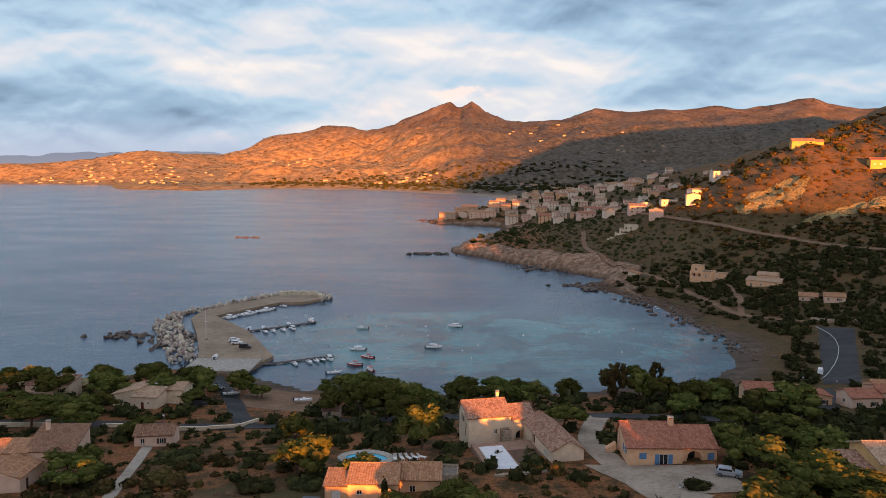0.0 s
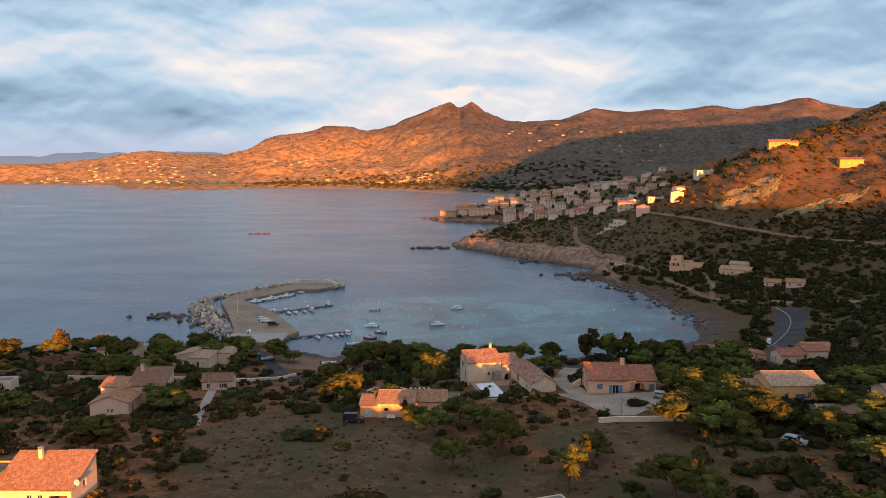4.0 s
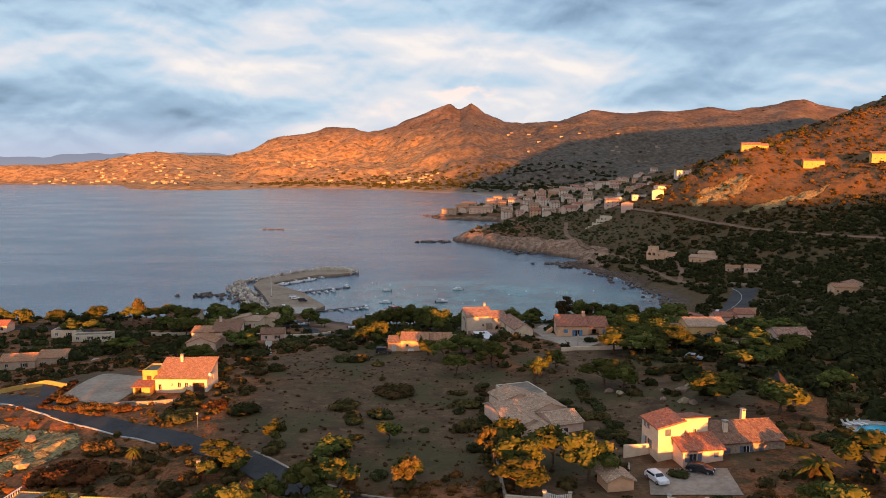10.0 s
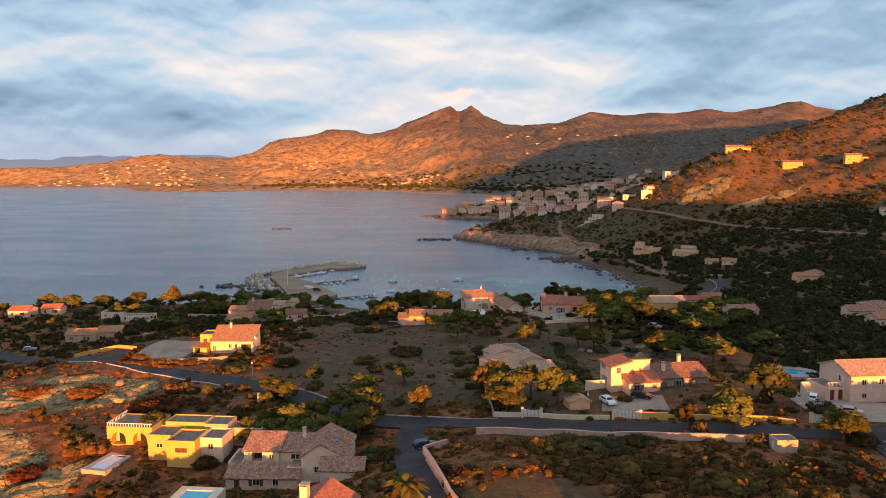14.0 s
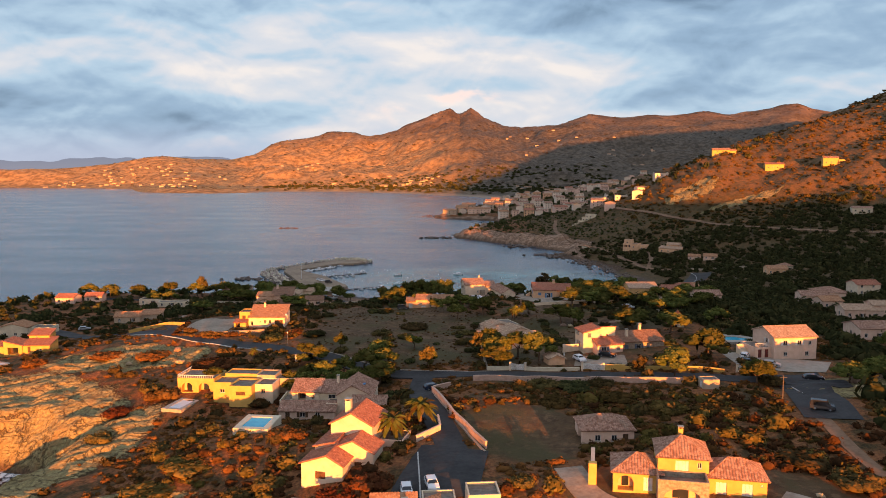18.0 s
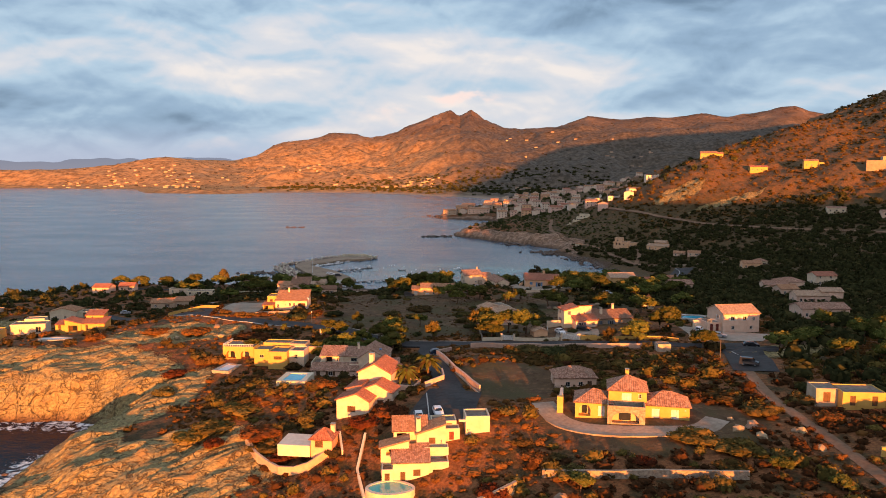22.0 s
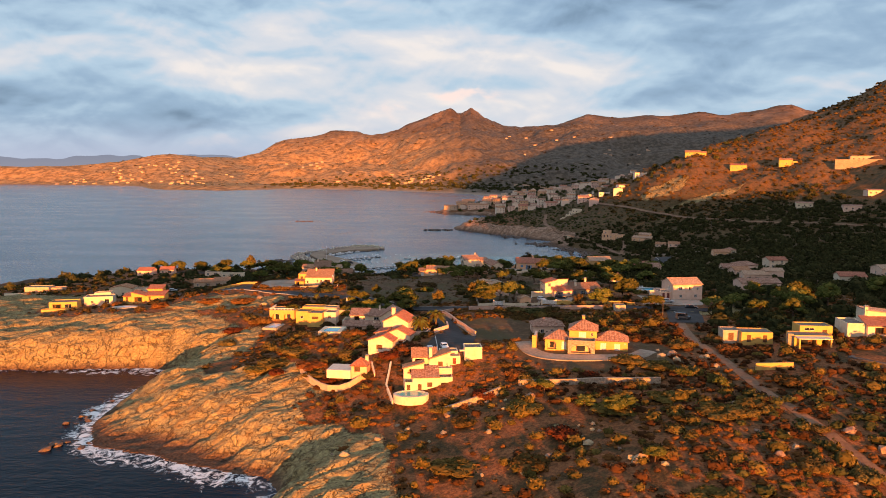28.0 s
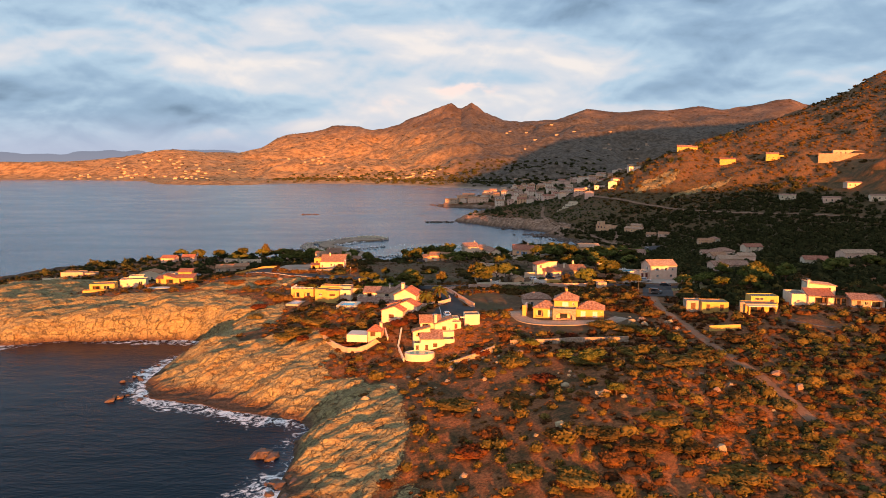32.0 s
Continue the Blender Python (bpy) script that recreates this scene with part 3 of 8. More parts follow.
def tile_material(name, dark, light, odd):
    """Canal tiles: every tile its own fired colour, lichen in patches."""
    m = bpy.data.materials.new(name)
    m.use_nodes = True
    n = Nodes(m.node_tree)
    pos = n.add("ShaderNodeNewGeometry").outputs["Position"]
    cell = n.add("ShaderNodeTexVoronoi", {"Vector": pos, "Scale": 2.6})
    tone = n.add("ShaderNodeSeparateColor", {0: cell.outputs["Color"]}).outputs[0]
    col = n.mix(n.span(tone, 0.1, 0.8), rgb(*dark), rgb(*light))
    col = n.mix(n.span(n.noise(pos, 0.5, 5, 0.65), 0.52, 0.68, 0, 0.7), col, rgb(*odd))
    col = n.mix(n.span(cell.outputs["Distance"], 0.14, 0.30, 0, 0.45), col, rgb(0.06, 0.03, 0.02))
    nor = n.add("ShaderNodeBump", {"Height": cell.outputs["Distance"], "Strength": 0.5, "Distance": -0.08}).outputs[0]
    n.add("ShaderNodeOutputMaterial", {"Surface": n.add("ShaderNodeBsdfPrincipled", {"Base Color": col, "Roughness": 0.85, "Specular IOR Level": 0.2, "Normal": nor}).outputs[0]})
    return m


TILES = {
    "red": tile_material("tiles_red", (0.40, 0.145, 0.085), (0.58, 0.25, 0.155), (0.46, 0.22, 0.14)),
    "brown": tile_material("tiles_brown", (0.26, 0.135, 0.08), (0.42, 0.24, 0.15), (0.33, 0.22, 0.15)),
    "orange": tile_material("tiles_orange", (0.45, 0.225, 0.11), (0.66, 0.37, 0.205), (0.48, 0.30, 0.19)),
    "sand": tile_material("tiles_sand", (0.50, 0.325, 0.205), (0.74, 0.525, 0.355), (0.55, 0.415, 0.285)),
    "black": tile_material("tiles_black", (0.02, 0.018, 0.016), (0.045, 0.04, 0.036), (0.06, 0.05, 0.04)),
    "mottled": tile_material("tiles_mottled", (0.33, 0.17, 0.11), (0.60, 0.37, 0.26), (0.42, 0.30, 0.22)),
}
M_FLAT = surface("roof_gravel", (0.12, 0.095, 0.075), (0.24, 0.20, 0.16), 0.8, 0.95, 0.3)
M_TERRACE = surface("terrace_clay", (0.20, 0.12, 0.08), (0.32, 0.20, 0.14), 0.8, 0.85, 0.15)
M_PAVE = surface("terrace_stone", (0.26, 0.23, 0.19), (0.42, 0.38, 0.32), 0.7, 0.85, 0.2)
M_GLASS = surface("window_glass", (0.012, 0.015, 0.018), (0.03, 0.035, 0.04), 3.0, 0.08, 0.0, spec=0.6)
M_DARK = surface("dark_interior", (0.012, 0.010, 0.008), (0.03, 0.024, 0.02), 2.0, 0.9)
M_FRAME = surface("painted_frame", (0.55, 0.53, 0.49), (0.72, 0.70, 0.66), 0.6, 0.6)
M_WOOD = surface("brown_wood", (0.055, 0.028, 0.014), (0.13, 0.07, 0.035), 0.5, 0.7, 0.2)
M_BLUE = surface("blue_shutter_paint", (0.07, 0.17, 0.32), (0.12, 0.26, 0.46), 0.7, 0.65)
M_SLATE = surface("grey_blue_shutter_paint", (0.07, 0.09, 0.13), (0.13, 0.16, 0.22), 0.7, 0.65)
M_REDDOOR = surface("dark_red_paint", (0.10, 0.02, 0.016), (0.17, 0.035, 0.026), 0.7, 0.6)
M_METAL = surface("white_rail_paint", (0.55, 0.55, 0.53), (0.72, 0.72, 0.70), 0.8, 0.5)
M_POOL = surface("pool_water", (0.03, 0.34, 0.50), (0.07, 0.48, 0.64), 2.5, 0.08, 0.15, spec=0.5)
M_COVER = surface("pool_cover", (0.55, 0.57, 0.58), (0.70, 0.71, 0.72), 1.5, 0.6, 0.1)
M_GREENPOOL = surface("green_pool_water", (0.08, 0.34, 0.27), (0.14, 0.46, 0.37), 2.0, 0.08, 0.15)
SHUT = {"blue": M_BLUE, "slate": M_SLATE, "brown": M_WOOD, "red": M_REDDOOR, "white": M_FRAME}


def part(name, bm, material, parent, label=""):
    me = bpy.data.meshes.new(name)
    bm.to_mesh(me)
    bm.free()
    me.materials.append(material)
    ob = new(name, me)
    ob.parent = parent
    return tagged(ob, label)


def shared(name, me, parent, m=None, label=""):
    ob = new(name, me)
    ob.parent = parent
    if m is not None:
        ob.matrix_basis = m
    return tagged(ob, label)


def thing(name, m, label, category, group="", kind=""):
    ob = new(name)
    ob.empty_display_size = 0.3
    ob.matrix_basis = m
    return tagged(ob, label, category, group, kind)


def face(bm, *points):
    return bm.faces.new([bm.verts.new(p) for p in points])


def box(bm, x0, y0, z0, x1, y1, z1):
    v = [bm.verts.new((x, y, z)) for z in (z0, z1) for x, y in ((x0, y0), (x1, y0), (x1, y1), (x0, y1))]
    for f in ((3, 2, 1, 0), (4, 5, 6, 7), (0, 1, 5, 4), (1, 2, 6, 5), (2, 3, 7, 6), (3, 0, 4, 7)):
        bm.faces.new([v[i] for i in f])
    return v


def boxed(name, x0, y0, z0, x1, y1, z1, material, parent, label="", bevel=0.0):
    bm = bmesh.new()
    box(bm, x0, y0, z0, x1, y1, z1)
    if bevel:
        bmesh.ops.bevel(bm, geom=list(bm.edges), offset=bevel, segments=1, affect="EDGES")
    return part(name, bm, material, parent, label)


def rod(bm, a, b, r0, r1=None, sides=6):
    """A tapered round bar from a to b."""
    a, b = Vector(a), Vector(b)
    turn = (b - a).to_track_quat("Z", "Y").to_matrix()
    r1 = r0 if r1 is None else r1
    rings = [[bm.verts.new(c + turn @ Vector((r * math.cos(t), r * math.sin(t), 0))) for t in (k * math.tau / sides for k in range(sides))] for c, r in ((a, r0), (b, r1))]
    for k in range(sides):
        bm.faces.new((rings[0][k], rings[0][(k + 1) % sides], rings[1][(k + 1) % sides], rings[1][k]))
    bm.faces.new(rings[1])
    bm.faces.new(rings[0][::-1])


def tiled_slope(bm, e0, e1, r1, r0, pitch=0.42):
    """One slope of a tiled roof: eaves from e0 to e1, top from r0 to r1, rows of round tiles running up it, on a slab."""
    e0, e1, r0, r1 = Vector(e0), Vector(e1), Vector(r0), Vector(r1)
    along = (e1 - e0).normalized()
    normal = along.cross((r0 + r1) / 2 - (e0 + e1) / 2).normalized()
    up = normal.cross(along)
    length = (e1 - e0).length
    a0, a1, b0, b1 = (r0 - e0) @ along, (r1 - e0) @ along, (r0 - e0) @ up, (r1 - e0) @ up
    count = max(3, round(length / pitch))
    last = None
    for k in range(count * 3 + 1):
        a = length * k / (count * 3)
        top = b0 * a / a0 if a < a0 - 1e-6 else b1 * (length - a) / (length - a1) if a > a1 + 1e-6 else b0 + (b1 - b0) * ((a - a0) / (a1 - a0) if a1 > a0 else 0)
        lift = normal * (0.0, 0.09, 0.09)[k % 3]
        low = e0 + along * a + lift
        pair = (bm.verts.new(low), bm.verts.new(low + up * max(top, 0.01)))
        if last:
            bm.faces.new((last[0], pair[0], pair[1], last[1]))
        last = pair
    t = normal * -0.17
    lower = [e0 + t, e1 + t, r1 + t, r0 + t]
    if (r1 - r0).length < 0.05:
        lower = lower[:3]
        upper = [e0, e1, r1]
    else:
        upper = [e0, e1, r1, r0]
    bm.faces.new([bm.verts.new(p) for p in lower[::-1]])
    for i in range(len(upper)):
        j = (i + 1) % len(upper)
        face(bm, lower[i], lower[j], upper[j] - normal * 0.01, upper[i] - normal * 0.01)


def pierced(bm, p, along, length, z0, z1, holes, inward, depth):
    """A wall face with openings: p is its lower left corner seen from outside; holes are (a, sill, width, height, arched, deep)."""
    p, along, inward = Vector(p), Vector(along), Vector(inward)
    up = Vector((0, 0, 1))
    at = lambda a, z: p + along * a + up * (z - p.z)
    cuts_a = sorted({0.0, length, *(v for h in holes for v in (h[0], h[0] + h[2]))})
    cuts_z = sorted({z0, z1, *(v for h in holes for v in (h[1], h[1] + h[3]))})
    for a, b in zip(cuts_a, cuts_a[1:]):
        for c, d in zip(cuts_z, cuts_z[1:]):
            am, zm = (a + b) / 2, (c + d) / 2
            if any(h[0] < am < h[0] + h[2] and h[1] < zm < h[1] + h[3] for h in holes):
                continue
            face(bm, at(a, c), at(b, c), at(b, d), at(a, d))
    for a, s, w, h, arched, deep in holes:
        k = inward * (deep or depth)
        ring = [at(a, s), at(a + w, s), at(a + w, s + h), at(a, s + h)]
        if arched:
            r = min(w / 2, h * 0.6)
            arc = [at(a + w / 2 + w / 2 * math.cos(t), s + h - r + r * math.sin(t)) for t in (math.pi * i / 8 for i in range(9))]
            ring = [at(a, s), at(a + w, s)] + arc
            for side, corner in ((arc[:5], at(a + w, s + h)), (arc[4:], at(a, s + h))):
                for q0, q1 in zip(side, side[1:]):
                    face(bm, q0, corner, q1)
        for q0, q1 in zip(ring, ring[1:] + ring[:1]):
            face(bm, q1, q0, q0 + k, q1 + k)


OPENING = {"w": (1.0, 1.1), "s": (1.0, 1.2), "c": (1.0, 1.2), "d": (1.0, 2.1), "g": (2.6, 2.2), "a": (2.4, 2.5), "p": (2.6, 2.3), "f": (1.8, 2.1), "n": (0.6, 0.6)}


def wing(house, u0, v0, u1, v1, h, roof="gx", rise=1.4, wall="cream", tile="orange", holes=(), base=0.0, shut="brown", ridge=0.5, over=0.35, parapet=0.35):
    """One block of a house with its roof. h: eaves above the house's floor. Roof kinds: gx and gy gables with the ridge along or across the front,
    hip, mf mb ml mr single slopes (low at the front, back, left, right), flat. holes: (side, place along it from its left, sill, kind[, width, height])."""
    wm = PLASTER[wall]
    bm = bmesh.new()
    low = base - 1.8
    sides = {"f": ((u0, v0, low), (1, 0, 0), u1 - u0, (0, 1, 0)), "r": ((u1, v0, low), (0, 1, 0), v1 - v0, (-1, 0, 0)),
             "b": ((u1, v1, low), (-1, 0, 0), u1 - u0, (0, -1, 0)), "l": ((u0, v1, low), (0, -1, 0), v1 - v0, (1, 0, 0))}
    top = h + (parapet if roof == "flat" else 0)
    made = []
    for key, (p, along, length, inward) in sides.items():
        cut = []
        for spec in holes:
            if spec[0] != key:
                continue
            side, a, sill, kind = spec[:4]
            w, hh = spec[4:6] if len(spec) > 4 else OPENING[kind]
            a = min(max(a, 0.15), length - w - 0.15)
            deep = {"a": 1.6, "p": 1.8, "g": 0.5}.get(kind, 0.0)
            cut.append((a, sill, w, min(hh, top - sill - 0.25), kind == "a", deep))
            made.append((kind, Vector(p), Vector(along), Vector(inward), *cut[-1]))
        pierced(bm, p, along, length, low, top, cut, inward, 0.2)
    um, vm = u0 + (u1 - u0) * ridge, v0 + (v1 - v0) * ridge
    hi = h + rise
    if roof == "gx":
        for u, s in ((u0, 1), (u1, -1)):
            face(bm, *((u, v1, h), (u, v0, h), (u, vm, hi))[::s])
    elif roof == "gy":
        for v, s in ((v0, 1), (v1, -1)):
            face(bm, *((u0, v, h), (u1, v, h), (um, v, hi))[::s])
    elif roof in ("mf", "mb"):
        vh, vl = (v1, v0) if roof == "mf" else (v0, v1)
        face(bm, (u0, vh, h), (u1, vh, h), (u1, vh, hi), (u0, vh, hi))
        for u in (u0, u1):
            face(bm, (u, vl, h), (u, vh, h), (u, vh, hi))
    elif roof in ("ml", "mr"):
        uh, ul = (u1, u0) if roof == "ml" else (u0, u1)
        face(bm, (uh, v0, h), (uh, v1, h), (uh, v1, hi), (uh, v0, hi))
        for v in (v0, v1):
            face(bm, (ul, v, h), (uh, v, h), (uh, v, hi))
    if roof == "flat":
        t = 0.22
        inner = ((u0 + t, v0 + t), (u1 - t, v0 + t), (u1 - t, v1 - t), (u0 + t, v1 - t))
        outer = ((u0, v0), (u1, v0), (u1, v1), (u0, v1))
        for i in range(4):
            j = (i + 1) % 4
            face(bm, (*outer[i], top), (*outer[j], top), (*inner[j], top), (*inner[i], top))
            face(bm, (*inner[i], top), (*inner[j], top), (*inner[j], h), (*inner[i], h))
    bmesh.ops.remove_doubles(bm, verts=bm.verts, dist=0.001)
    wall_ob = part("wall", bm, wm, house)
    bm = bmesh.new()
    o, z = over, 0.06
    if roof == "gx":
        k0, k1 = rise / max(vm - v0, .1) * o, rise / max(v1 - vm, .1) * o
        tiled_slope(bm, (u0 - o, v0 - o, h - k0 + z), (u1 + o, v0 - o, h - k0 + z), (u1 + o, vm, hi + z), (u0 - o, vm, hi + z))
        tiled_slope(bm, (u1 + o, v1 + o, h - k1 + z), (u0 - o, v1 + o, h - k1 + z), (u0 - o, vm, hi + z), (u1 + o, vm, hi + z))
        rod(bm, (u0 - o, vm, hi + z + .02), (u1 + o, vm, hi + z + .02), 0.13, sides=5)
    elif roof == "gy":
        k0, k1 = rise / max(um - u0, .1) * o, rise / max(u1 - um, .1) * o
        tiled_slope(bm, (u0 - o, v1 + o, h - k0 + z), (u0 - o, v0 - o, h - k0 + z), (um, v0 - o, hi + z), (um, v1 + o, hi + z))
        tiled_slope(bm, (u1 + o, v0 - o, h - k1 + z), (u1 + o, v1 + o, h - k1 + z), (um, v1 + o, hi + z), (um, v0 - o, hi + z))
        rod(bm, (um, v0 - o, hi + z + .02), (um, v1 + o, hi + z + .02), 0.13, sides=5)
    elif roof == "hip":
        q = min(u1 - u0, v1 - v0) / 2
        if u1 - u0 >= v1 - v0:
            ra, rb = Vector((u0 + q, (v0 + v1) / 2, hi + z)), Vector((u1 - q + 0.02, (v0 + v1) / 2, hi + z))
        else:
            ra, rb = Vector(((u0 + u1) / 2, v0 + q, hi + z)), Vector(((u0 + u1) / 2, v1 - q + 0.02, hi + z))
        k = rise / q * o
        c = [Vector((u0 - o, v0 - o, h - k + z)), Vector((u1 + o, v0 - o, h - k + z)), Vector((u1 + o, v1 + o, h - k + z)), Vector((u0 - o, v1 + o, h - k + z))]
        if u1 - u0 >= v1 - v0:
            tops = ((ra, rb), (rb, rb), (rb, ra), (ra, ra))
        else:
            tops = ((ra, ra), (ra, rb), (rb, rb), (rb, ra))
        for i in range(4):
            tiled_slope(bm, c[i], c[(i + 1) % 4], tops[i][1], tops[i][0])
        for p, r in zip(c, (ra, rb, rb, ra) if u1 - u0 >= v1 - v0 else (ra, ra, rb, rb)):
            rod(bm, p, r, 0.12, sides=5)
        if (rb - ra).length > 0.1:
            rod(bm, ra, rb, 0.12, sides=5)
    elif roof in ("mf", "mb", "ml", "mr"):
        c = {"mf": ((u0 - o, v0 - o), (u1 + o, v0 - o), (u1 + o, v1 + .15), (u0 - o, v1 + .15)), "mb": ((u1 + o, v1 + o), (u0 - o, v1 + o), (u0 - o, v0 - .15), (u1 + o, v0 - .15)),
             "ml": ((u0 - o, v1 + o), (u0 - o, v0 - o), (u1 + .15, v0 - o), (u1 + .15, v1 + o)), "mr": ((u1 + o, v0 - o), (u1 + o, v1 + o), (u0 - .15, v1 + o), (u0 - .15, v0 - o))}[roof]
        k = rise / ((v1 - v0) if roof in ("mf", "mb") else (u1 - u0))
        tiled_slope(bm, (*c[0], h - k * o + z), (*c[1], h - k * o + z), (*c[2], hi + k * .15 + z), (*c[3], hi + k * .15 + z))
    else:
        face(bm, (u0 + .1, v0 + .1, h), (u1 - .1, v0 + .1, h), (u1 - .1, v1 - .1, h), (u0 + .1, v1 - .1, h))
    part("roof", bm, M_FLAT if roof == "flat" else TILES[tile], house)
    for kind, p, along, inward, a, s, w, hh, arched, deep in made:
        fill(house, kind, p, along, inward, a, s, w, hh, deep, shut)
    return wall_ob


def fill(house, kind, p, along, inward, a, s, w, hh, deep, shut):
    """What closes an opening: a framed window with shutters, a door, a garage door, or the back of a porch."""
    m = Matrix((along, inward, (0, 0, 1))).transposed().to_4x4()
    m.translation = p + along * a + Vector((0, 0, s - p.z))
    d = deep or 0.14
    if kind in "wsnf":
        win = new("window")
        win.parent, win.matrix_basis = house, m
        bm = bmesh.new()
        t = 0.07
        for b in ((0, 0, t, hh), (w - t, 0, w, hh), (t, 0, w - t, t), (t, hh - t, w - t, hh), (w / 2 - .03, t, w / 2 + .03, hh - t)):
            box(bm, b[0], d - 0.05, b[1], b[2], d, b[3])
        part("window_frame", bm, M_FRAME, win)
        boxed("pane", 0.02, d + 0.003, 0.02, w - 0.02, d + 0.02, hh - 0.02, M_GLASS, win)
        if kind != "f" or w < 2.2:
            boxed("window_sill", -0.08, -0.1, -0.08, w + 0.08, 0.06, -0.004, M_PAVE, win)
        if kind in "sf" and shut != "none":
            for x0 in (-w / 2 - 0.03, w + 0.03):
                boxed("shutter", x0, -0.06, 0.0, x0 + w / 2, -0.004, hh, SHUT[shut], win)
    elif kind in "cdg":
        door = new("door" if kind != "c" else "shutter")
        door.parent, door.matrix_basis = house, m
        mat = {"c": SHUT.get(shut, M_WOOD), "d": SHUT.get(shut, M_WOOD), "g": M_WOOD}[kind]
        bm = bmesh.new()
        planks = max(2, round(w / 0.45))
        for k in range(planks):
            box(bm, w * k / planks + .012, d, 0.01, w * (k + 1) / planks - .012, d + 0.05, hh - .01)
        part("leaf", bm, mat, door)
        if kind == "d":
            boxed("handle", w - 0.2, d - 0.06, 1.0, w - 0.12, d, 1.05, M_METAL, door)
    else:
        back = new("porch")
        back.parent, back.matrix_basis = house, m
        boxed("porch_back", -0.3, d, -0.05, w + 0.3, d + 0.05, hh + 0.1, M_WOOD if kind == "p" else PLASTER["orange"], back)
        boxed("porch_window", w * 0.25, d - 0.03, 0.1, w * 0.7, d, hh * 0.75, M_GLASS, back)


def chimney(house, u, v, z0, z1, wall="cream", w=0.7):
    c = boxed("chimney", u - w / 2, v - w / 2, z0, u + w / 2, v + w / 2, z1, PLASTER[wall], house)
    bm = bmesh.new()
    for dx in (-w / 2, w / 2 - .1):
        box(bm, u + dx, v - w / 2, z1, u + dx + .1, v + w / 2, z1 + .25)
    box(bm, u - w / 2 - .08, v - w / 2 - .08, z1 + .25, u + w / 2 + .08, v + w / 2 + .08, z1 + .33)
    part("chimney_cap", bm, M_PAVE, c)


def house_at(x, y, z, rot, label, group="", name="house"):
    return thing(name, pose(x, y, z, 0, 0, rot), label, "house", group)

def small_house(x, y, rot, w, d, eaves, roof, wall, tile, label, extra=None, z=None, group=''):
    h = house_at(x, y, (ground(x + .5 * w * math.cos(radians(rot)), y + .5 * d) if z is None else z), rot, label, group)
    n = max(1, int(w // 3.5))
    holes = [('f', (k + .3) * w / n, .9, ('w', 's')[k % 2], .95, 1.15) for k in range(n)] + [('l', d * .4, .9, 'w')]
    if eaves > 4.4:
        holes += [('f', (k + .3) * w / n, 3.5, 'w', .9, 1.1) for k in range(n)]
    wing(h, 0, 0, w, d, eaves, roof, 1.4 if roof != 'flat' else 0, wall, tile, holes)
    if extra:
        wing(h, *extra[:5], extra[5], 1.1, wall, tile, [('f', 1, .8, 'w')])
    return h


# ---------- roads, yards and walls ----------
M_ASPHALT = surface("asphalt", (0.020, 0.020, 0.021), (0.048, 0.047, 0.046), 0.7, 0.85, 0.2, stain=0.55)
M_TRACK = surface("dirt_track", (0.12, 0.068, 0.038), (0.25, 0.150, 0.088), 0.9, 0.95, 0.3, stain=0.5)
M_GRAVEL = surface("pale_gravel", (0.20, 0.155, 0.11), (0.37, 0.30, 0.23), 0.8, 0.95, 0.3, stain=0.5)
M_LINE = surface("road_paint", (0.30, 0.30, 0.28), (0.55, 0.54, 0.50), 0.6, 0.8)
M_CONCRETE = surface("old_concrete", (0.24, 0.20, 0.155), (0.40, 0.34, 0.27), 1.4, 0.9, 0.2, stain=0.5)
M_WALLPINK = surface("pink_garden_wall", (0.40, 0.26, 0.19), (0.56, 0.38, 0.29), 0.9, 0.9, 0.2)


def resample(points, step):
    out = []
    for (x0, y0), (x1, y1) in zip(points, points[1:]):
        n = max(1, int(math.hypot(x1 - x0, y1 - y0) / step))
        out += [(x0 + (x1 - x0) * k / n, y0 + (y1 - y0) * k / n) for k in range(n)]
    return out + [points[-1]]


def rounded(points, times=2):
    for _ in range(times):
        out = [points[0]]
        for (x0, y0), (x1, y1) in zip(points, points[1:]):
            out += [(x0 * .75 + x1 * .25, y0 * .75 + y1 * .25), (x0 * .25 + x1 * .75, y0 * .25 + y1 * .75)]
        points = out + [points[-1]]
    return points


ROADS = []


def strip(name, points, width, material, label, lift=0.12, kind="structure", category="road", step=2.0):
    """A road laid on the ground along a line."""
    pts = np.array(resample(rounded(points), step))
    way = np.gradient(pts, axis=0)
    way /= np.linalg.norm(way, axis=1)[:, None] + 1e-9
    side = np.stack([way[:, 1], -way[:, 0]], 1)
    rows = [pts + side * width * s for s in (-0.5, -0.17, 0.17, 0.5)]
    level = [land(r[:, 0], r[:, 1])[0] for r in rows]
    bm = bmesh.new()
    mean = np.mean(level, axis=0)
    grid = [[bm.verts.new((x, y, max(z, m - .1) + lift)) for (x, y), z, m in zip(r, l, mean)] for r, l in zip(rows, level)]
    low = [[bm.verts.new((v.co.x, v.co.y, v.co.z - .6)) for v in g] for g in (grid[0], grid[3])]
    for a, b in zip([low[0]] + grid, grid + [low[1]]):
        for k in range(len(pts) - 1):
            bm.faces.new((a[k], a[k + 1], b[k + 1], b[k]))
    bmesh.ops.recalc_face_normals(bm, faces=bm.faces)
    me = bpy.data.meshes.new(name)
    bm.to_mesh(me)
    bm.free()
    me.materials.append(material)
    ROADS.append((pts, width))
    return tagged(new(name, me), label, category, kind=kind)


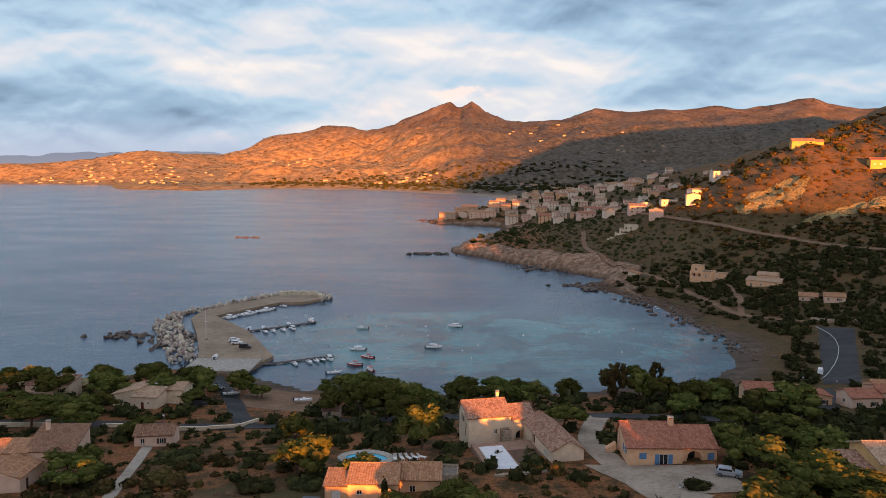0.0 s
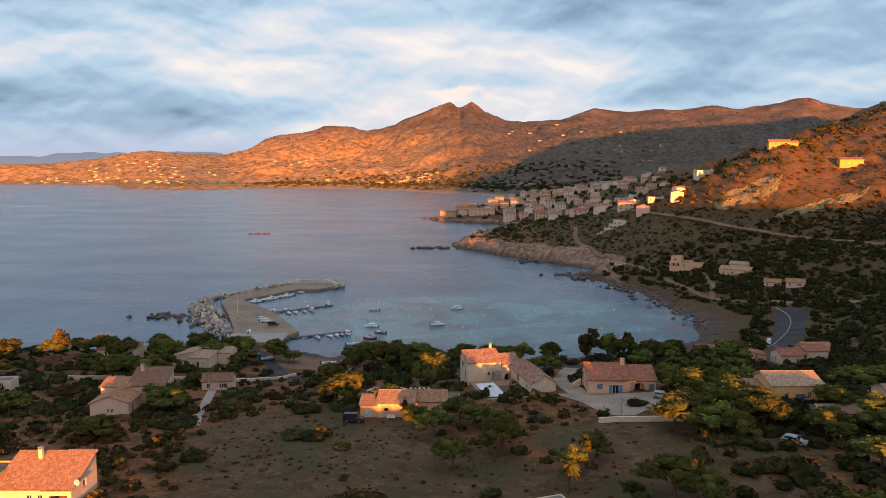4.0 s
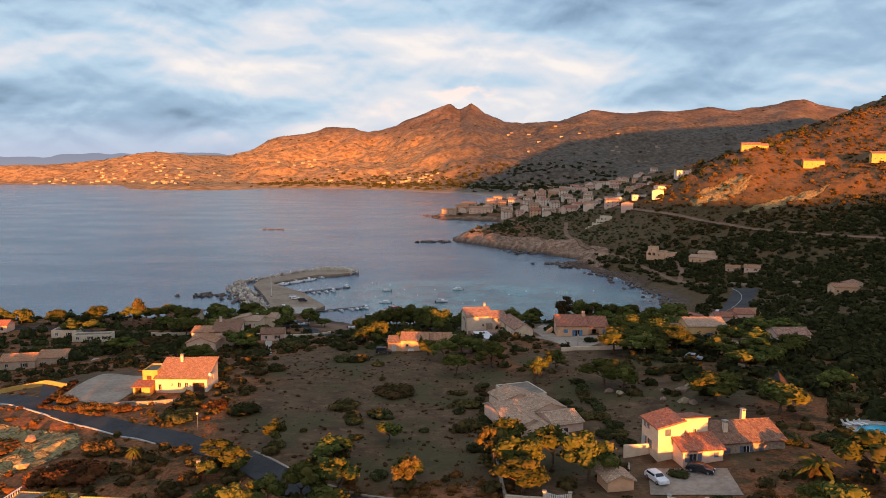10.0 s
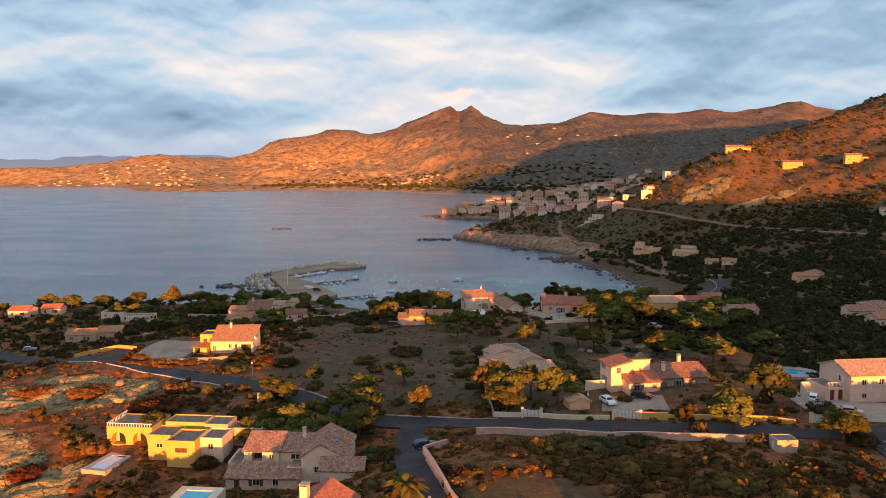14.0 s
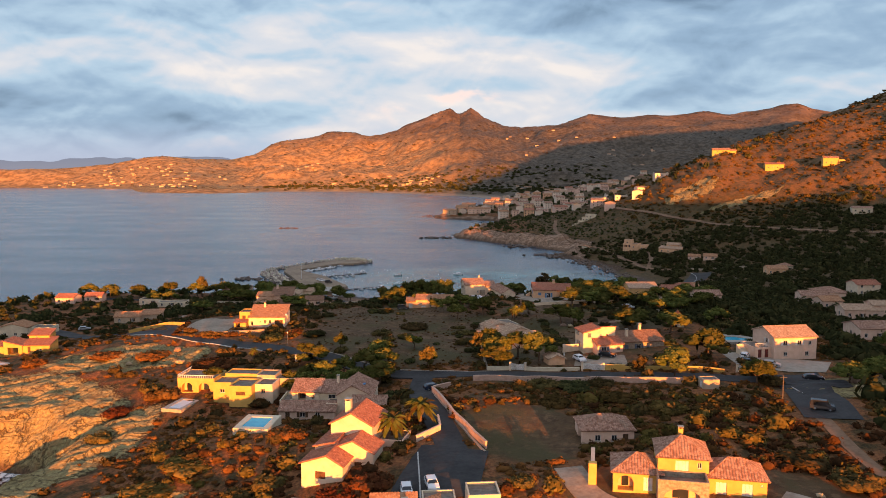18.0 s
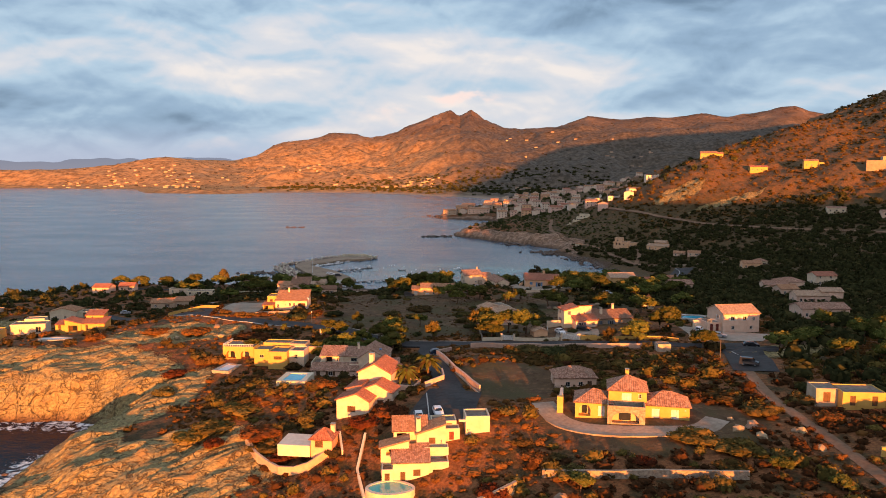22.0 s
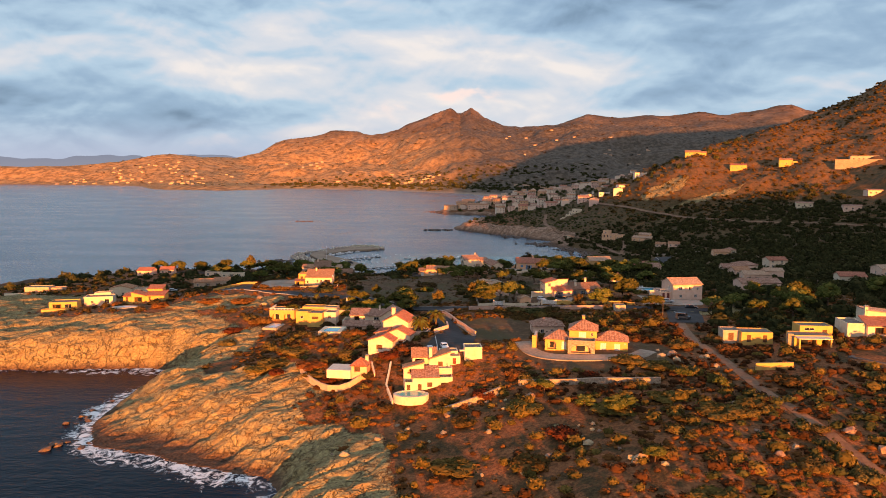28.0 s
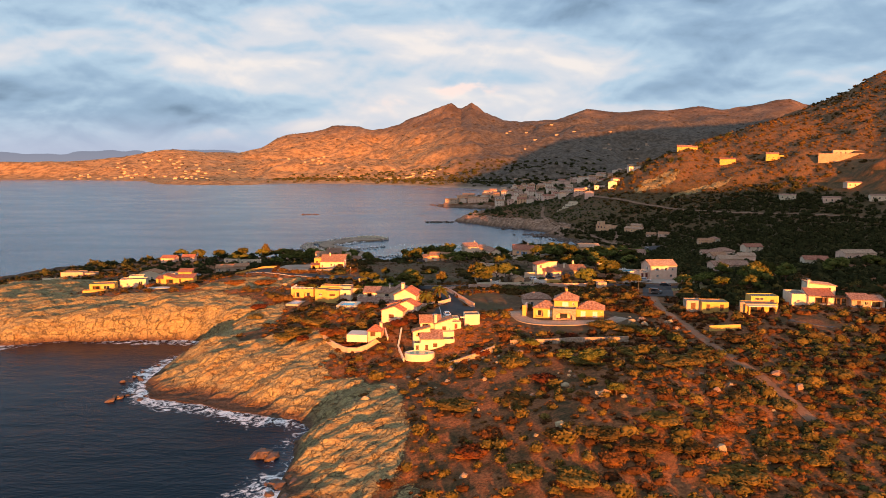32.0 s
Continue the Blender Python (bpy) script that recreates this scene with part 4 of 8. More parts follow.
def plot(name, corners, material, label, lift=0.1, category="pavement", step=3.0):
    """A yard or car park: a four-cornered sheet laid on the ground."""
    a, b, c, d = (np.array(p, float) for p in corners)
    n = int(max(np.linalg.norm(b - a), np.linalg.norm(c - d)) / step) + 1
    m = int(max(np.linalg.norm(d - a), np.linalg.norm(c - b)) / step) + 1
    bm = bmesh.new()
    rows = []
    for j in range(m + 1):
        p, q = a + (d - a) * j / m, b + (c - b) * j / m
        pts = np.array([p + (q - p) * i / n for i in range(n + 1)])
        z = land(pts[:, 0], pts[:, 1])[0]
        rows.append([bm.verts.new((x, y, k + lift)) for (x, y), k in zip(pts, z)])
        ROADS.append((pts, step * 1.3))
    for r, s in zip(rows, rows[1:]):
        for k in range(n):
            bm.faces.new((r[k], r[k + 1], s[k + 1], s[k]))
    bmesh.ops.recalc_face_normals(bm, faces=bm.faces)
    me = bpy.data.meshes.new(name)
    bm.to_mesh(me)
    bm.free()
    me.materials.append(material)
    return tagged(new(name, me), label, category, kind="structure")


ROAD_MAIN = [(-185, 128), (-144, 97), (-112, 72), (-80, 51), (-57, 40), (-42, 30.5), (-28, 18), (-15, 10.5), (-2, 7.2), (10, 5.2), (28, 1.6), (46, -2.6), (58, -4.6), (72, -6), (84, -9)]
strip("road_main", ROAD_MAIN, 5.6, M_ASPHALT, "narrow asphalt road across the plateau")
strip("road_spur", [(-128, 84), (-118, 92), (-105, 85), (-98, 72), (-92, 59)], 3.4, M_ASPHALT, "asphalt loop beside the main road", 0.14)
strip("road_close", [(-10, 9), (-10.5, -4), (-9, -16), (-6, -30), (-3.2, -42), (-1.5, -52)], 5.4, M_ASPHALT, "asphalt lane to the car park", 0.15)
plot("car_park", [(-12.5, -66.5), (2.0, -65), (4.0, -48), (-7.5, -46)], M_ASPHALT, "dark asphalt car park with two white cars", 0.2)
strip("parking_line", [(-8.0, -49.5), (-6.6, -65)], 0.22, M_LINE, "worn white parking line", 0.27)
strip("kerb_line", [(-6.6, -16), (-2.8, -31), (1.2, -42), (3.4, -48.5)], 0.35, M_CONCRETE, "pale kerb along the lane", 0.3)
strip("verge_line", [(-38, 31), (-26, 20.5), (-14, 13.6), (-2, 10.2), (6, 9.2)], 0.4, M_CONCRETE, "pale kerb along the asphalt road", 0.22)
strip("verge_line", [(-112, 68.6), (-80, 48), (-58, 37)], 0.3, M_LINE, "worn white edge line", 0.2)
plot("car_park_east", [(63, -34), (73, -36), (82, 2), (70, -2)], M_ASPHALT, "small asphalt car park with two dark cars", 0.16)
strip("parking_line", [(71, -8), (70, -18)], 0.2, M_LINE, "worn white parking line", 0.24)
strip("dirt_track", [(67, -30), (65, -42), (64, -58), (66, -76), (66, -100), (70, -118), (74, -140)], 2.5, M_TRACK, "reddish dirt track through the scrub", 0.1, category="track")
strip("gravel_forecourt", [(16.5, -55), (18, -65), (26, -70.4), (36, -71.6), (44.5, -71.6), (49, -65.5)], 4.6, M_GRAVEL, "pale gravel forecourt round the yellow villa", 0.1, category="pavement")
plot("drive_yard", [(27, 12), (40, 10), (41, 20), (29, 22)], M_GRAVEL, "gravel drive with parked cars", 0.1)
plot("villa_yard", [(66, 5), (84, 2), (90, 12), (66, 24)], M_CONCRETE, "concrete forecourt of the large villa", 0.12)
plot("gravel_yard", [(-92, 64), (-77, 58), (-75, 78), (-92, 86)], M_GRAVEL, "bare gravel yard", 0.08)
plot("farm_yard", [(20, 132), (28, 118), (44, 117), (42, 130)], M_GRAVEL, "pale worn dirt yard between the houses", 0.1)
strip("farm_lane", [(36, 118), (31, 113), (26, 128), (23, 146), (26, 160), (30, 172)], 4.6, M_GRAVEL, "pale dirt lane past the farmhouse", 0.08, category="track")
strip("coast_road", [(-190, 186), (-115, 179), (-80, 179), (-62, 179), (-48, 178), (-37, 181), (-18, 180), (22, 173), (40, 171), (60, 168), (84, 178), (98, 205), (104, 222)], 4.8, M_ASPHALT, "asphalt coast road behind the harbour", 0.12)
strip("harbour_road", [(-54, 180), (-60, 192), (-68, 214), (-80, 236), (-86, 248)], 5.0, M_ASPHALT, "asphalt road down to the harbour", 0.15)
plot("beach_lot", [(-70, 208), (-40, 196), (-36, 222), (-66, 232)], M_TRACK, "bare brown boat ground", 0.06)
strip("stone_track", [(-71, 166), (-66, 145), (-60, 122), (-57, 112)], 2.2, M_CONCRETE, "straight pale concrete track up the field", 0.14, category="track")
plot("bay_car_park", [(107, 228), (116, 223), (158, 310), (149, 322)], M_ASPHALT, "asphalt seaside car park", 0.14)
strip("parking_edge", [(110, 236), (128, 262), (146, 298), (148, 322)], 0.22, M_LINE, "white edge line of the seaside car park", 0.26)
strip("bay_road", [(158, 326), (140, 339), (124, 350), (122, 386), (115, 425), (106, 449), (92, 492), (84, 540), (92, 600)], 3.6, M_TRACK, "pale dirt road along the bay", 0.1, category="track")
strip("bay_lane", [(126, 348), (137, 380), (140, 410)], 3.0, M_TRACK, "dirt lane up to the arched villa", 0.1, category="track")
strip("main_road", [(290, 260), (262, 320), (238, 362), (218, 405), (197, 443), (172, 484), (154, 530), (140, 590), (120, 680)], 4.2, M_TRACK, "pale road cut along the hillside", 0.25)


def wall_run(points, high, thick, material, label, category="wall", cap=None):
    """A garden wall that steps with the ground along a line."""
    pts = resample(points, 2.5)
    w = thing("garden_wall", pose(*points[0], ground(*points[0])), label, category)
    ox, oy, oz = *points[0], ground(*points[0])
    lv = land(np.array([p[0] for p in pts]), np.array([p[1] for p in pts]))[0]
    bm, cm = bmesh.new(), bmesh.new()
    last = lc = None
    for k, ((x, y), z) in enumerate(zip(pts, lv)):
        a, b = pts[max(k - 1, 0)], pts[min(k + 1, len(pts) - 1)]
        d = Vector((b[1] - a[1], a[0] - b[0])).normalized() * thick / 2
        ring = [bm.verts.new((x - ox + s * d.x, y - oy + s * d.y, z - oz + dz)) for s, dz in ((-1, -1), (1, -1), (1, high), (-1, high))]
        top = [cm.verts.new((x - ox + s * d.x * 1.35, y - oy + s * d.y * 1.35, z - oz + high + dz)) for s, dz in ((-1, .004), (1, .004), (1, .09), (-1, .09))]
        for m, r, l in ((bm, ring, last), (cm, top, lc)):
            if l:
                for i in range(4):
                    m.faces.new((l[i], l[(i + 1) % 4], r[(i + 1) % 4], r[i]))
            elif k == 0:
                m.faces.new(r[::-1])
        last, lc = ring, top
    bm.faces.new(last)
    cm.faces.new(lc)
    part("wall_body", bm, material, w)
    part("coping", cm, cap or material, w)
    return w


wall_run([(-7.2, -12.5), (-2.4, -31.5), (3.6, -46.5)], 1.3, .35, M_WALLPINK, "pink rendered wall along the lane")
wall_run([(-7.0, -12.0), (-3.4, -8.8)], 1.3, .35, M_WALLPINK, "curved pink wall end beside the lane")
wall_run([(1.8, -1.2), (8, -1.6), (18, -3.2), (36, -7.6), (49, -10.5)], 1.2, .35, M_WALLPINK, "long pink rendered wall along the road")
wall_run([(4.6, 45), (4.8, 26), (5.4, 11.5)], 1.0, .3, PLASTER["stone"], "low stone boundary wall beside the field")
wall_run([(5.4, 11.5), (11, 9.4)], .9, .3, PLASTER["white"], "low white entrance wall")
wall_run([(14.4, 8.8), (21, 7.4), (27.5, 6.2)], .8, .3, PLASTER["white"], "low white roadside wall")
wall_run([(33.4, 5.0), (38, 4.2)], 1.3, .3, PLASTER["yellow"], "yellow roadside wall beside the white gate")
wall_run([(38, 4.2), (50, 2.2), (60, 0.4)], .9, .3, PLASTER["yellow"], "long yellow roadside wall")
wall_run([(13.6, -83.8), (24, -86.4), (34, -88), (46, -90.2)], 1.3, .4, PLASTER["stone"], "sunlit dry-stone retaining wall below the villa")
wall_run([(-46, -55), (-42, -62), (-36, -67.5), (-30, -68.4), (-26.5, -66)], 1.5, .4, PLASTER["tan"], "curved stone garden wall on the slope")
wall_run([(-25, -61), (-23.4, -67.5)], 1.2, .3, PLASTER["white"], "short white garden wall")
wall_run([(-19.4, -64), (-19.6, -74), (-17.2, -82)], .9, .35, PLASTER["white"], "curved white wall round the lawn")
wall_run([(-4, -90), (4, -88.6), (9, -86)], 1.3, .5, PLASTER["stone"], "stone retaining wall among boulders")
wall_run([(-88, 176.2), (-78, 176.4), (-64, 176), (-55, 178.6), (-52.4, 184)], .8, .4, PLASTER["cream"], "cream kerb wall at the harbour bend")
wall_run([(-8.6, -43.6), (-4.6, -38.5), (-5.2, -33)], 1.1, .3, PLASTER["pink"], "pink planter wall below the palms")
wall_run([(-82, 58), (-70, 58.5), (-62, 60)], .8, .4, PLASTER["stone"], "low dry-stone wall by the road")
wall_run([(-118, 83), (-104, 80), (-94, 72)], 1.1, .3, PLASTER["yellow"], "sunlit yellow wall beside the road")
wall_run([(26, 109.5), (36, 108.5), (50, 106.5), (64, 104)], 1.0, .3, PLASTER["cream"], "cream wall along the dirt lane")
wall_run([(66, 86), (72, 74), (78, 66)], .9, .3, PLASTER["tan"], "low wall by the chalet")
wall_run([(152, 336), (172, 312), (186, 296)], 1.0, .4, PLASTER["tan"], "stone wall beside the seaside car park")
wall_run([(70, -84), (78, -86)], 1.6, .5, PLASTER["yellow"], "sunlit block wall in the scrub")
wall_run([(-100, 176.6), (-122, 176.4)], 1.1, .25, PLASTER["white"], "white railed wall along the coast road")


def gate(x, y, rot, width, label, material):
    g = thing("gate", pose(x, y, ground(x, y), 0, 0, rot), label, "gate")
    for u in (-width / 2 - .5, width / 2):
        p = boxed("gate_post", u, -.25, -.6, u + .5, .25, 1.9, PLASTER["cream"], g)
        boxed("post_cap", u - .06, -.31, 1.904, u + .56, .31, 2.0, M_PAVE, p)
    bm = bmesh.new()
    n = int(width / .25)
    for k in range(n):
        a = -width / 2 + (k + .5) * width / n
        box(bm, a - .1, -.03, .1, a + .1, .03, 1.45 + .25 * abs(2 * (k + .5) / n - 1))
    part("gate_leaf", bm, material, g)


gate(30.6, 5.6, -11, 4.6, "white sliding gate between cream posts", M_FRAME)
gate(12.8, 9.0, -8, 3.2, "open white entrance between posts", M_FRAME)
gate(66, 1.6, -6, 4.6, "white arched driveway gate", M_FRAME)
gate(68, 93, -8, 4.0, "brown timber gate between white posts", M_WOOD)
gate(-44, 25, 40, 3.0, "dark steel gate between pale posts", M_SLATE)

# ---------- houses round the bay, nearest first ----------
h = house_at(22, -63.2, 22.4, -10, "yellow villa with hipped clay-tile roofs and a stone arched terrace")
wing(h, 0, 0, 7, 7, 2.9, "hip", 1.7, "yellow", "mottled", [("f", .7, 0, "a", 2.3, 2.3), ("f", 4.4, .1, "c", 1.3, 2.1)], shut="white")
wing(h, 6.4, .6, 13.6, 7.6, 5.5, "hip", 2.0, "yellow", "mottled", [("f", 2.5, 2.9, "c", 1.9, 2.0), ("f", 5.6, 3.9, "n", .6, .9)], shut="white")
wing(h, 13.4, .4, 21.6, 6.8, 3.0, "hip", 1.8, "yellow", "mottled", [("f", 1.2, .1, "c", 1.5, 2.1), ("f", 4.8, .1, "c", 1.5, 2.1), ("f", 7.3, 2.0, "n", .3, .3)], shut="white")
wing(h, 6.2, -3.2, 13.2, .7, 2.5, "flat", 0, "stone", "mottled", [("f", .9, .1, "a", 5.0, 2.1)], parapet=.9)
chimney(h, 10, 5.5, 6, 8.2, "yellow")
boxed("gate_post", -3.6, 1.5, -1, -2.4, 2.6, 3.1, PLASTER["yellow"], h)
boxed("retaining_wall", -3.3, 2.6, -1, -2.7, 9.5, 2.7, PLASTER["pink"], h)
h = house_at(20.6, -42.6, 21.3, 2, "pink garage house with hipped tile roof and brown door")
wing(h, 0, 0, 9.2, 7, 2.9, "hip", 1.7, "pink", "mottled", [("f", 2.3, .8, "w"), ("f", 5.2, .8, "w"), ("f", 7.2, 0, "d"), ("l", 3.2, 0, "g")])

h = house_at(-14.6, -79.4, 14.6, 6, "white terraced villa with tiled sloping roofs above a pool")
wing(h, 2.2, 0, 8.6, 4.6, 4.1, "mf", 1.5, "white", "mottled", [("f", 1.3, .3, "c", .9, 2.0), ("f", 3.6, 1.5, "c", 1.3, 1.2), ("l", 1.6, .4, "f", 1.2, 2.0)])
wing(h, 0, 3.4, 5.2, 6.6, 5.6, "ml", 1.3, "white", "orange", [("f", 1.0, 4.1, "a", 2.0, 1.2)])
wing(h, 2.4, 6.6, 8.6, 10.4, 7.6, "mf", 1.5, "white", "orange", [("f", .6, 5.2, "p", 1.8, 1.9), ("l", 1, 5.4, "w")])
wing(h, 6.6, 5.2, 12.0, 9.6, 7.4, "ml", 1.7, "white", "orange", [("f", 2.3, 4.6, "c", 1.2, 2.0), ("f", 4.4, 5.4, "n", .4, .8)])
wing(h, 9.6, 9.4, 14.4, 13.0, 8.0, "flat", 0, "white", "orange", [("f", 3.0, 5.9, "c", 1.0, 1.9)], shut="red", parapet=.3)
wing(h, 12.0, 7.0, 14.8, 9.4, 7.4, "flat", 0, "white", "orange", [("f", .8, 5.4, "c", .9, 1.6)], shut="red", parapet=.2)
wing(h, 16.0, 7.8, 20.6, 12.4, 9.2, "flat", 0, "white", "orange", [("f", .2, 6.6, "n", .4, .5)], parapet=.4)
wing(h, 8.4, .2, 12.2, 3.6, 3.5, "flat", 0, "white", "orange", [("f", .9, .2, "p", 2.0, 2.3), ("l", .8, .2, "p", 1.8, 2.2)], parapet=.4)
wing(h, 8.0, 3.4, 12.4, 5.4, 4.6, "flat", 0, "white", "orange", [], parapet=.8)
wing(h, .2, -.2, 2.2, 3.4, 2.4, "flat", 0, "white", "orange", [("f", .5, .2, "d", .9, 2.0)], parapet=.5)
chimney(h, 7.0, 6.0, 7.6, 10.0, "white", .8)
boxed("lintel", 14.7, 8.0, 8.5, 16.1, 8.5, 8.9, PLASTER["white"], h)
h = house_at(-26.9, -53.6, 18.2, -11, "pale pink stepped villa with three plain red tile roofs")
wing(h, 0, 0, 7.2, 5.2, 4.0, "gy", 1.5, "cream", "red", [("f", 2.4, 1.4, "c", 1.8, 1.3), ("l", 2, 1.5, "w")], ridge=.62)
wing(h, 3, 4.4, 11, 9.6, 4.8, "gy", 1.8, "cream", "red", [("f", 4.6, 1.0, "c", 1.3, 2.0), ("f", 6.4, 1.9, "n")], ridge=.55)
wing(h, 0.4, 5, 4, 13, 5.0, "ml", .9, "pink", "red", [("l", 2.5, 2.6, "a", 2.0, 1.9)])
wing(h, 1.6, 9.4, 9.2, 17.6, 7.6, "gy", 2.0, "cream", "red", [("l", 2, 5.2, "c"), ("l", 4.6, 5.2, "c")])
wing(h, 9.2, 11.5, 14, 17, 4.2, "flat", 0, "pink", "red", [("f", 1.6, .9, "g", 2.6, 2.4)])
chimney(h, 4.2, 11.5, 9, 11.2, "cream", 1.0)
h = house_at(-33, -65.8, 16.0, -6, "low summer house with red tent roof beside a pale paved terrace")
wing(h, 3.2, 0, 7.4, 4.2, 2.2, "hip", 1.5, "orange", "red", [("f", .8, .4, "c", 1.6, 1.5)])
boxed("paved_terrace", -3.6, -.2, -1.6, 3.0, 6.2, .7, PLASTER["shell"], h, "pale paved terrace slab", bevel=.04)
chimney(h, 6.8, 3.2, 1.5, 4.0, "cream", .8)

h = house_at(-39.2, -8.4, 15.5, 0, "stone-coloured house with mottled old tile roofs and terraces")
wing(h, 0, .6, 6.2, 6.4, 4.6, "mf", 1.4, "white", "mottled", [("f", 4.4, 2.9, "w", .8, 1.0), ("f", 1.4, 2.6, "p", 1.8, 1.7)])
wing(h, 6.0, 1.0, 11.2, 6.4, 4.4, "mf", 1.4, "white", "mottled", [("f", 2.2, 1.9, "f", 1.7, 2.0)], shut="none")
wing(h, 10.8, -2.4, 18.6, 8, 4.9, "gy", 2.2, "cream", "mottled", [("f", 2.2, 1.9, "w"), ("f", 4.8, 1.6, "s", .8, 1.2)], ridge=.42)
wing(h, 14.6, -5.4, 21.8, -.6, 3.7, "gx", 1.3, "cream", "mottled", [("f", 1.2, 1.2, "w"), ("f", 4.6, 1.0, "s", .8, 1.2), ("r", 1.6, 1.2, "w")], shut="blue")
wing(h, -1.6, -5.0, 10.6, -1.2, 2.0, "mf", 1.1, "pink", "mottled", [("f", 1.4, .2, "d"), ("f", 4.6, .6, "s", 1.2, 1.1), ("f", 8.0, .6, "w")])
wing(h, 8.4, -2.6, 11.4, 1.2, 2.9, "flat", 0, "cream", "mottled", [], parapet=.1)
wing(h, -2.4, -1.0, .2, 5.6, 2.4, "flat", 0, "white", "mottled", [("f", .6, .2, "d", .9, 2.0)], parapet=.7)
boxed("roof_window", 15, 1.2, 6.15, 16.6, 2.3, 6.32, M_BLUE, h)
chimney(h, 9.8, 5.2, 5.2, 7.0, "cream", .6)

h = house_at(-71.4, 7.8, 15.0, -4, "yellow flat-roofed house with two arches and roof balustrade")
wing(h, 0, 0, 9.4, 8, 3.6, "flat", 0, "yellow", "orange", [("f", 1.0, .1, "a", 2.9, 2.5), ("f", 5.4, .1, "a", 2.9, 2.5)], parapet=.12)
bm = bmesh.new()
for a in np.arange(0.1, 9.4, .55):
    box(bm, a, .04, 3.7, a + .12, .16, 4.35)
for a in np.arange(0.3, 8, .55):
    box(bm, .04, a, 3.7, .16, a + .12, 4.35)
box(bm, 0, 0, 4.35, 9.4, .2, 4.47)
box(bm, 0, .2, 4.35, .2, 8, 4.47)
part("balustrade", bm, M_FRAME, h)
h = house_at(-60.0, 0.6, 16.6, -3, "yellow modern house with stepped flat gravel roofs")
wing(h, 0, 0, 5.4, 5.5, 2.8, "flat", 0, "yellow", "orange", [("f", 1.6, .6, "n", 1.2, .9)])
wing(h, 5.0, -3, 10.4, 3.5, 2.9, "flat", 0, "yellow", "orange", [("f", 1.6, 1.0, "c", 2.3, .9)])
wing(h, 10.4, -.5, 14.6, 5, 2.7, "flat", 0, "cream", "orange", [("f", 1.4, .8, "w")])
wing(h, 1, 5.4, 9, 10, 3.5, "flat", 0, "yellow", "orange", [("f", 3, 2.4, "n")])
wing(h, 9, 5, 13.6, 10, 3.4, "flat", 0, "tan", "orange", [("f", 1.4, .4, "p", 1.5, 2.2)])
wing(h, 13.6, 6, 20, 10, 2.4, "flat", 0, "tan", "orange", [])

h = house_at(-74.2, 67.6, 18.7, 2, "yellow house with weathered orange tile roof and dark garage")
wing(h, 3.2, 0, 11.2, 8.2, 3.4, "mf", 2.6, "cream", "orange", [("f", .6, .6, "w", .8, 1.4), ("f", 5.0, 1.2, "w", .8, 1.2), ("f", 6.6, 1.2, "w", .8, 1.2), ("f", 3.6, 1.7, "n", .4, .5)], shut="none")
wing(h, 11.0, -.2, 15, 8.2, 3.4, "mf", 2.7, "cream", "orange", [("f", .7, .1, "g", 2.7, 2.3), ("r", 3.8, 2, "w")])
wing(h, 0, 1, 3.4, 7, 4.6, "flat", 0, "yellow", "orange", [("f", .9, 2.7, "c", 1.1, 1.0)])
wing(h, -1.0, -2.2, 2.8, 1.2, 2.1, "mf", .5, "yellow", "red", [("f", .5, .1, "p", 1.4, 1.8)])
chimney(h, 7.2, 6.6, 5.2, 7.0, "cream", .6)
dish = bmesh.new()
bmesh.ops.create_cone(dish, cap_ends=True, segments=12, radius1=.5, radius2=.35, depth=.1, matrix=pose(15.4, 1.0, 3.9, 70, 0, 60))
part("satellite_dish", dish, M_METAL, h, "white round dish")

h = house_at(31.2, 24.6, 21.6, 11, "white tower house with red tiles joined to a long stone cottage")
wing(h, 0, 0, 4.6, 6.4, 5.3, "ml", 1.1, "white", "red", [("f", 1.2, 3.9, "c", 1.0, 1.4), ("l", 1.6, 4.0, "s"), ("l", 2.2, 1.0, "s", 1.3, 1.4)], shut="slate")
wing(h, 4.6, .8, 9.2, 6.4, 5.3, "mb", 1.2, "white", "red", [("f", 2.0, 3.9, "n", .6, .7)], shut="slate")
wing(h, 2.6, -3.6, 9.6, .8, 2.7, "mf", 1.2, "pink", "red", [("f", 1.1, .8, "s", 1.4, 1.3), ("f", 5.4, 1.2, "c", .8, .9)], shut="slate")
wing(h, 9.6, -1.5, 22, 5.6, 2.7, "gx", 1.8, "stone", "brown", [("f", 1.4, .8, "c", 1.1, 1.1), ("f", 4.8, .8, "s", 1.2, 1.2), ("f", 7.6, 0, "d"), ], shut="slate", ridge=.75)
chimney(h, 12.5, 1.2, 3.6, 5.3, "cream", .7)
chimney(h, 17.5, 4.2, 4.2, 6.1, "white", .7)
boxed("entry_wall", -4.6, 3, -1, -.2, 3.3, 1.6, PLASTER["cream"], h)

h = house_at(8, 68, 18.4, -68, "rambling low house under sand-coloured interlocking tile roofs")
wing(h, 0, -2, 9, 6, 2.9, "flat", 0, "white", "sand", [], parapet=.1)
wing(h, 5.5, -6, 12, 2, 3.3, "gx", 1.2, "pink", "sand", [])
wing(h, 11, -9.5, 20, -2, 2.9, "gy", 1.3, "pink", "sand", [("l", 2, .8, "w")], ridge=.4)
wing(h, 12, -2.5, 19.5, 4.5, 3.2, "gx", 1.2, "pink", "sand", [])
wing(h, 18.4, -9, 25.5, -2.5, 2.7, "gx", 1.1, "pink", "sand", [("f", 2, .9, "w")])
wing(h, 19.5, -2.2, 27.5, 4, 2.8, "gy", 1.2, "pink", "sand", [("r", 2, .9, "w")])
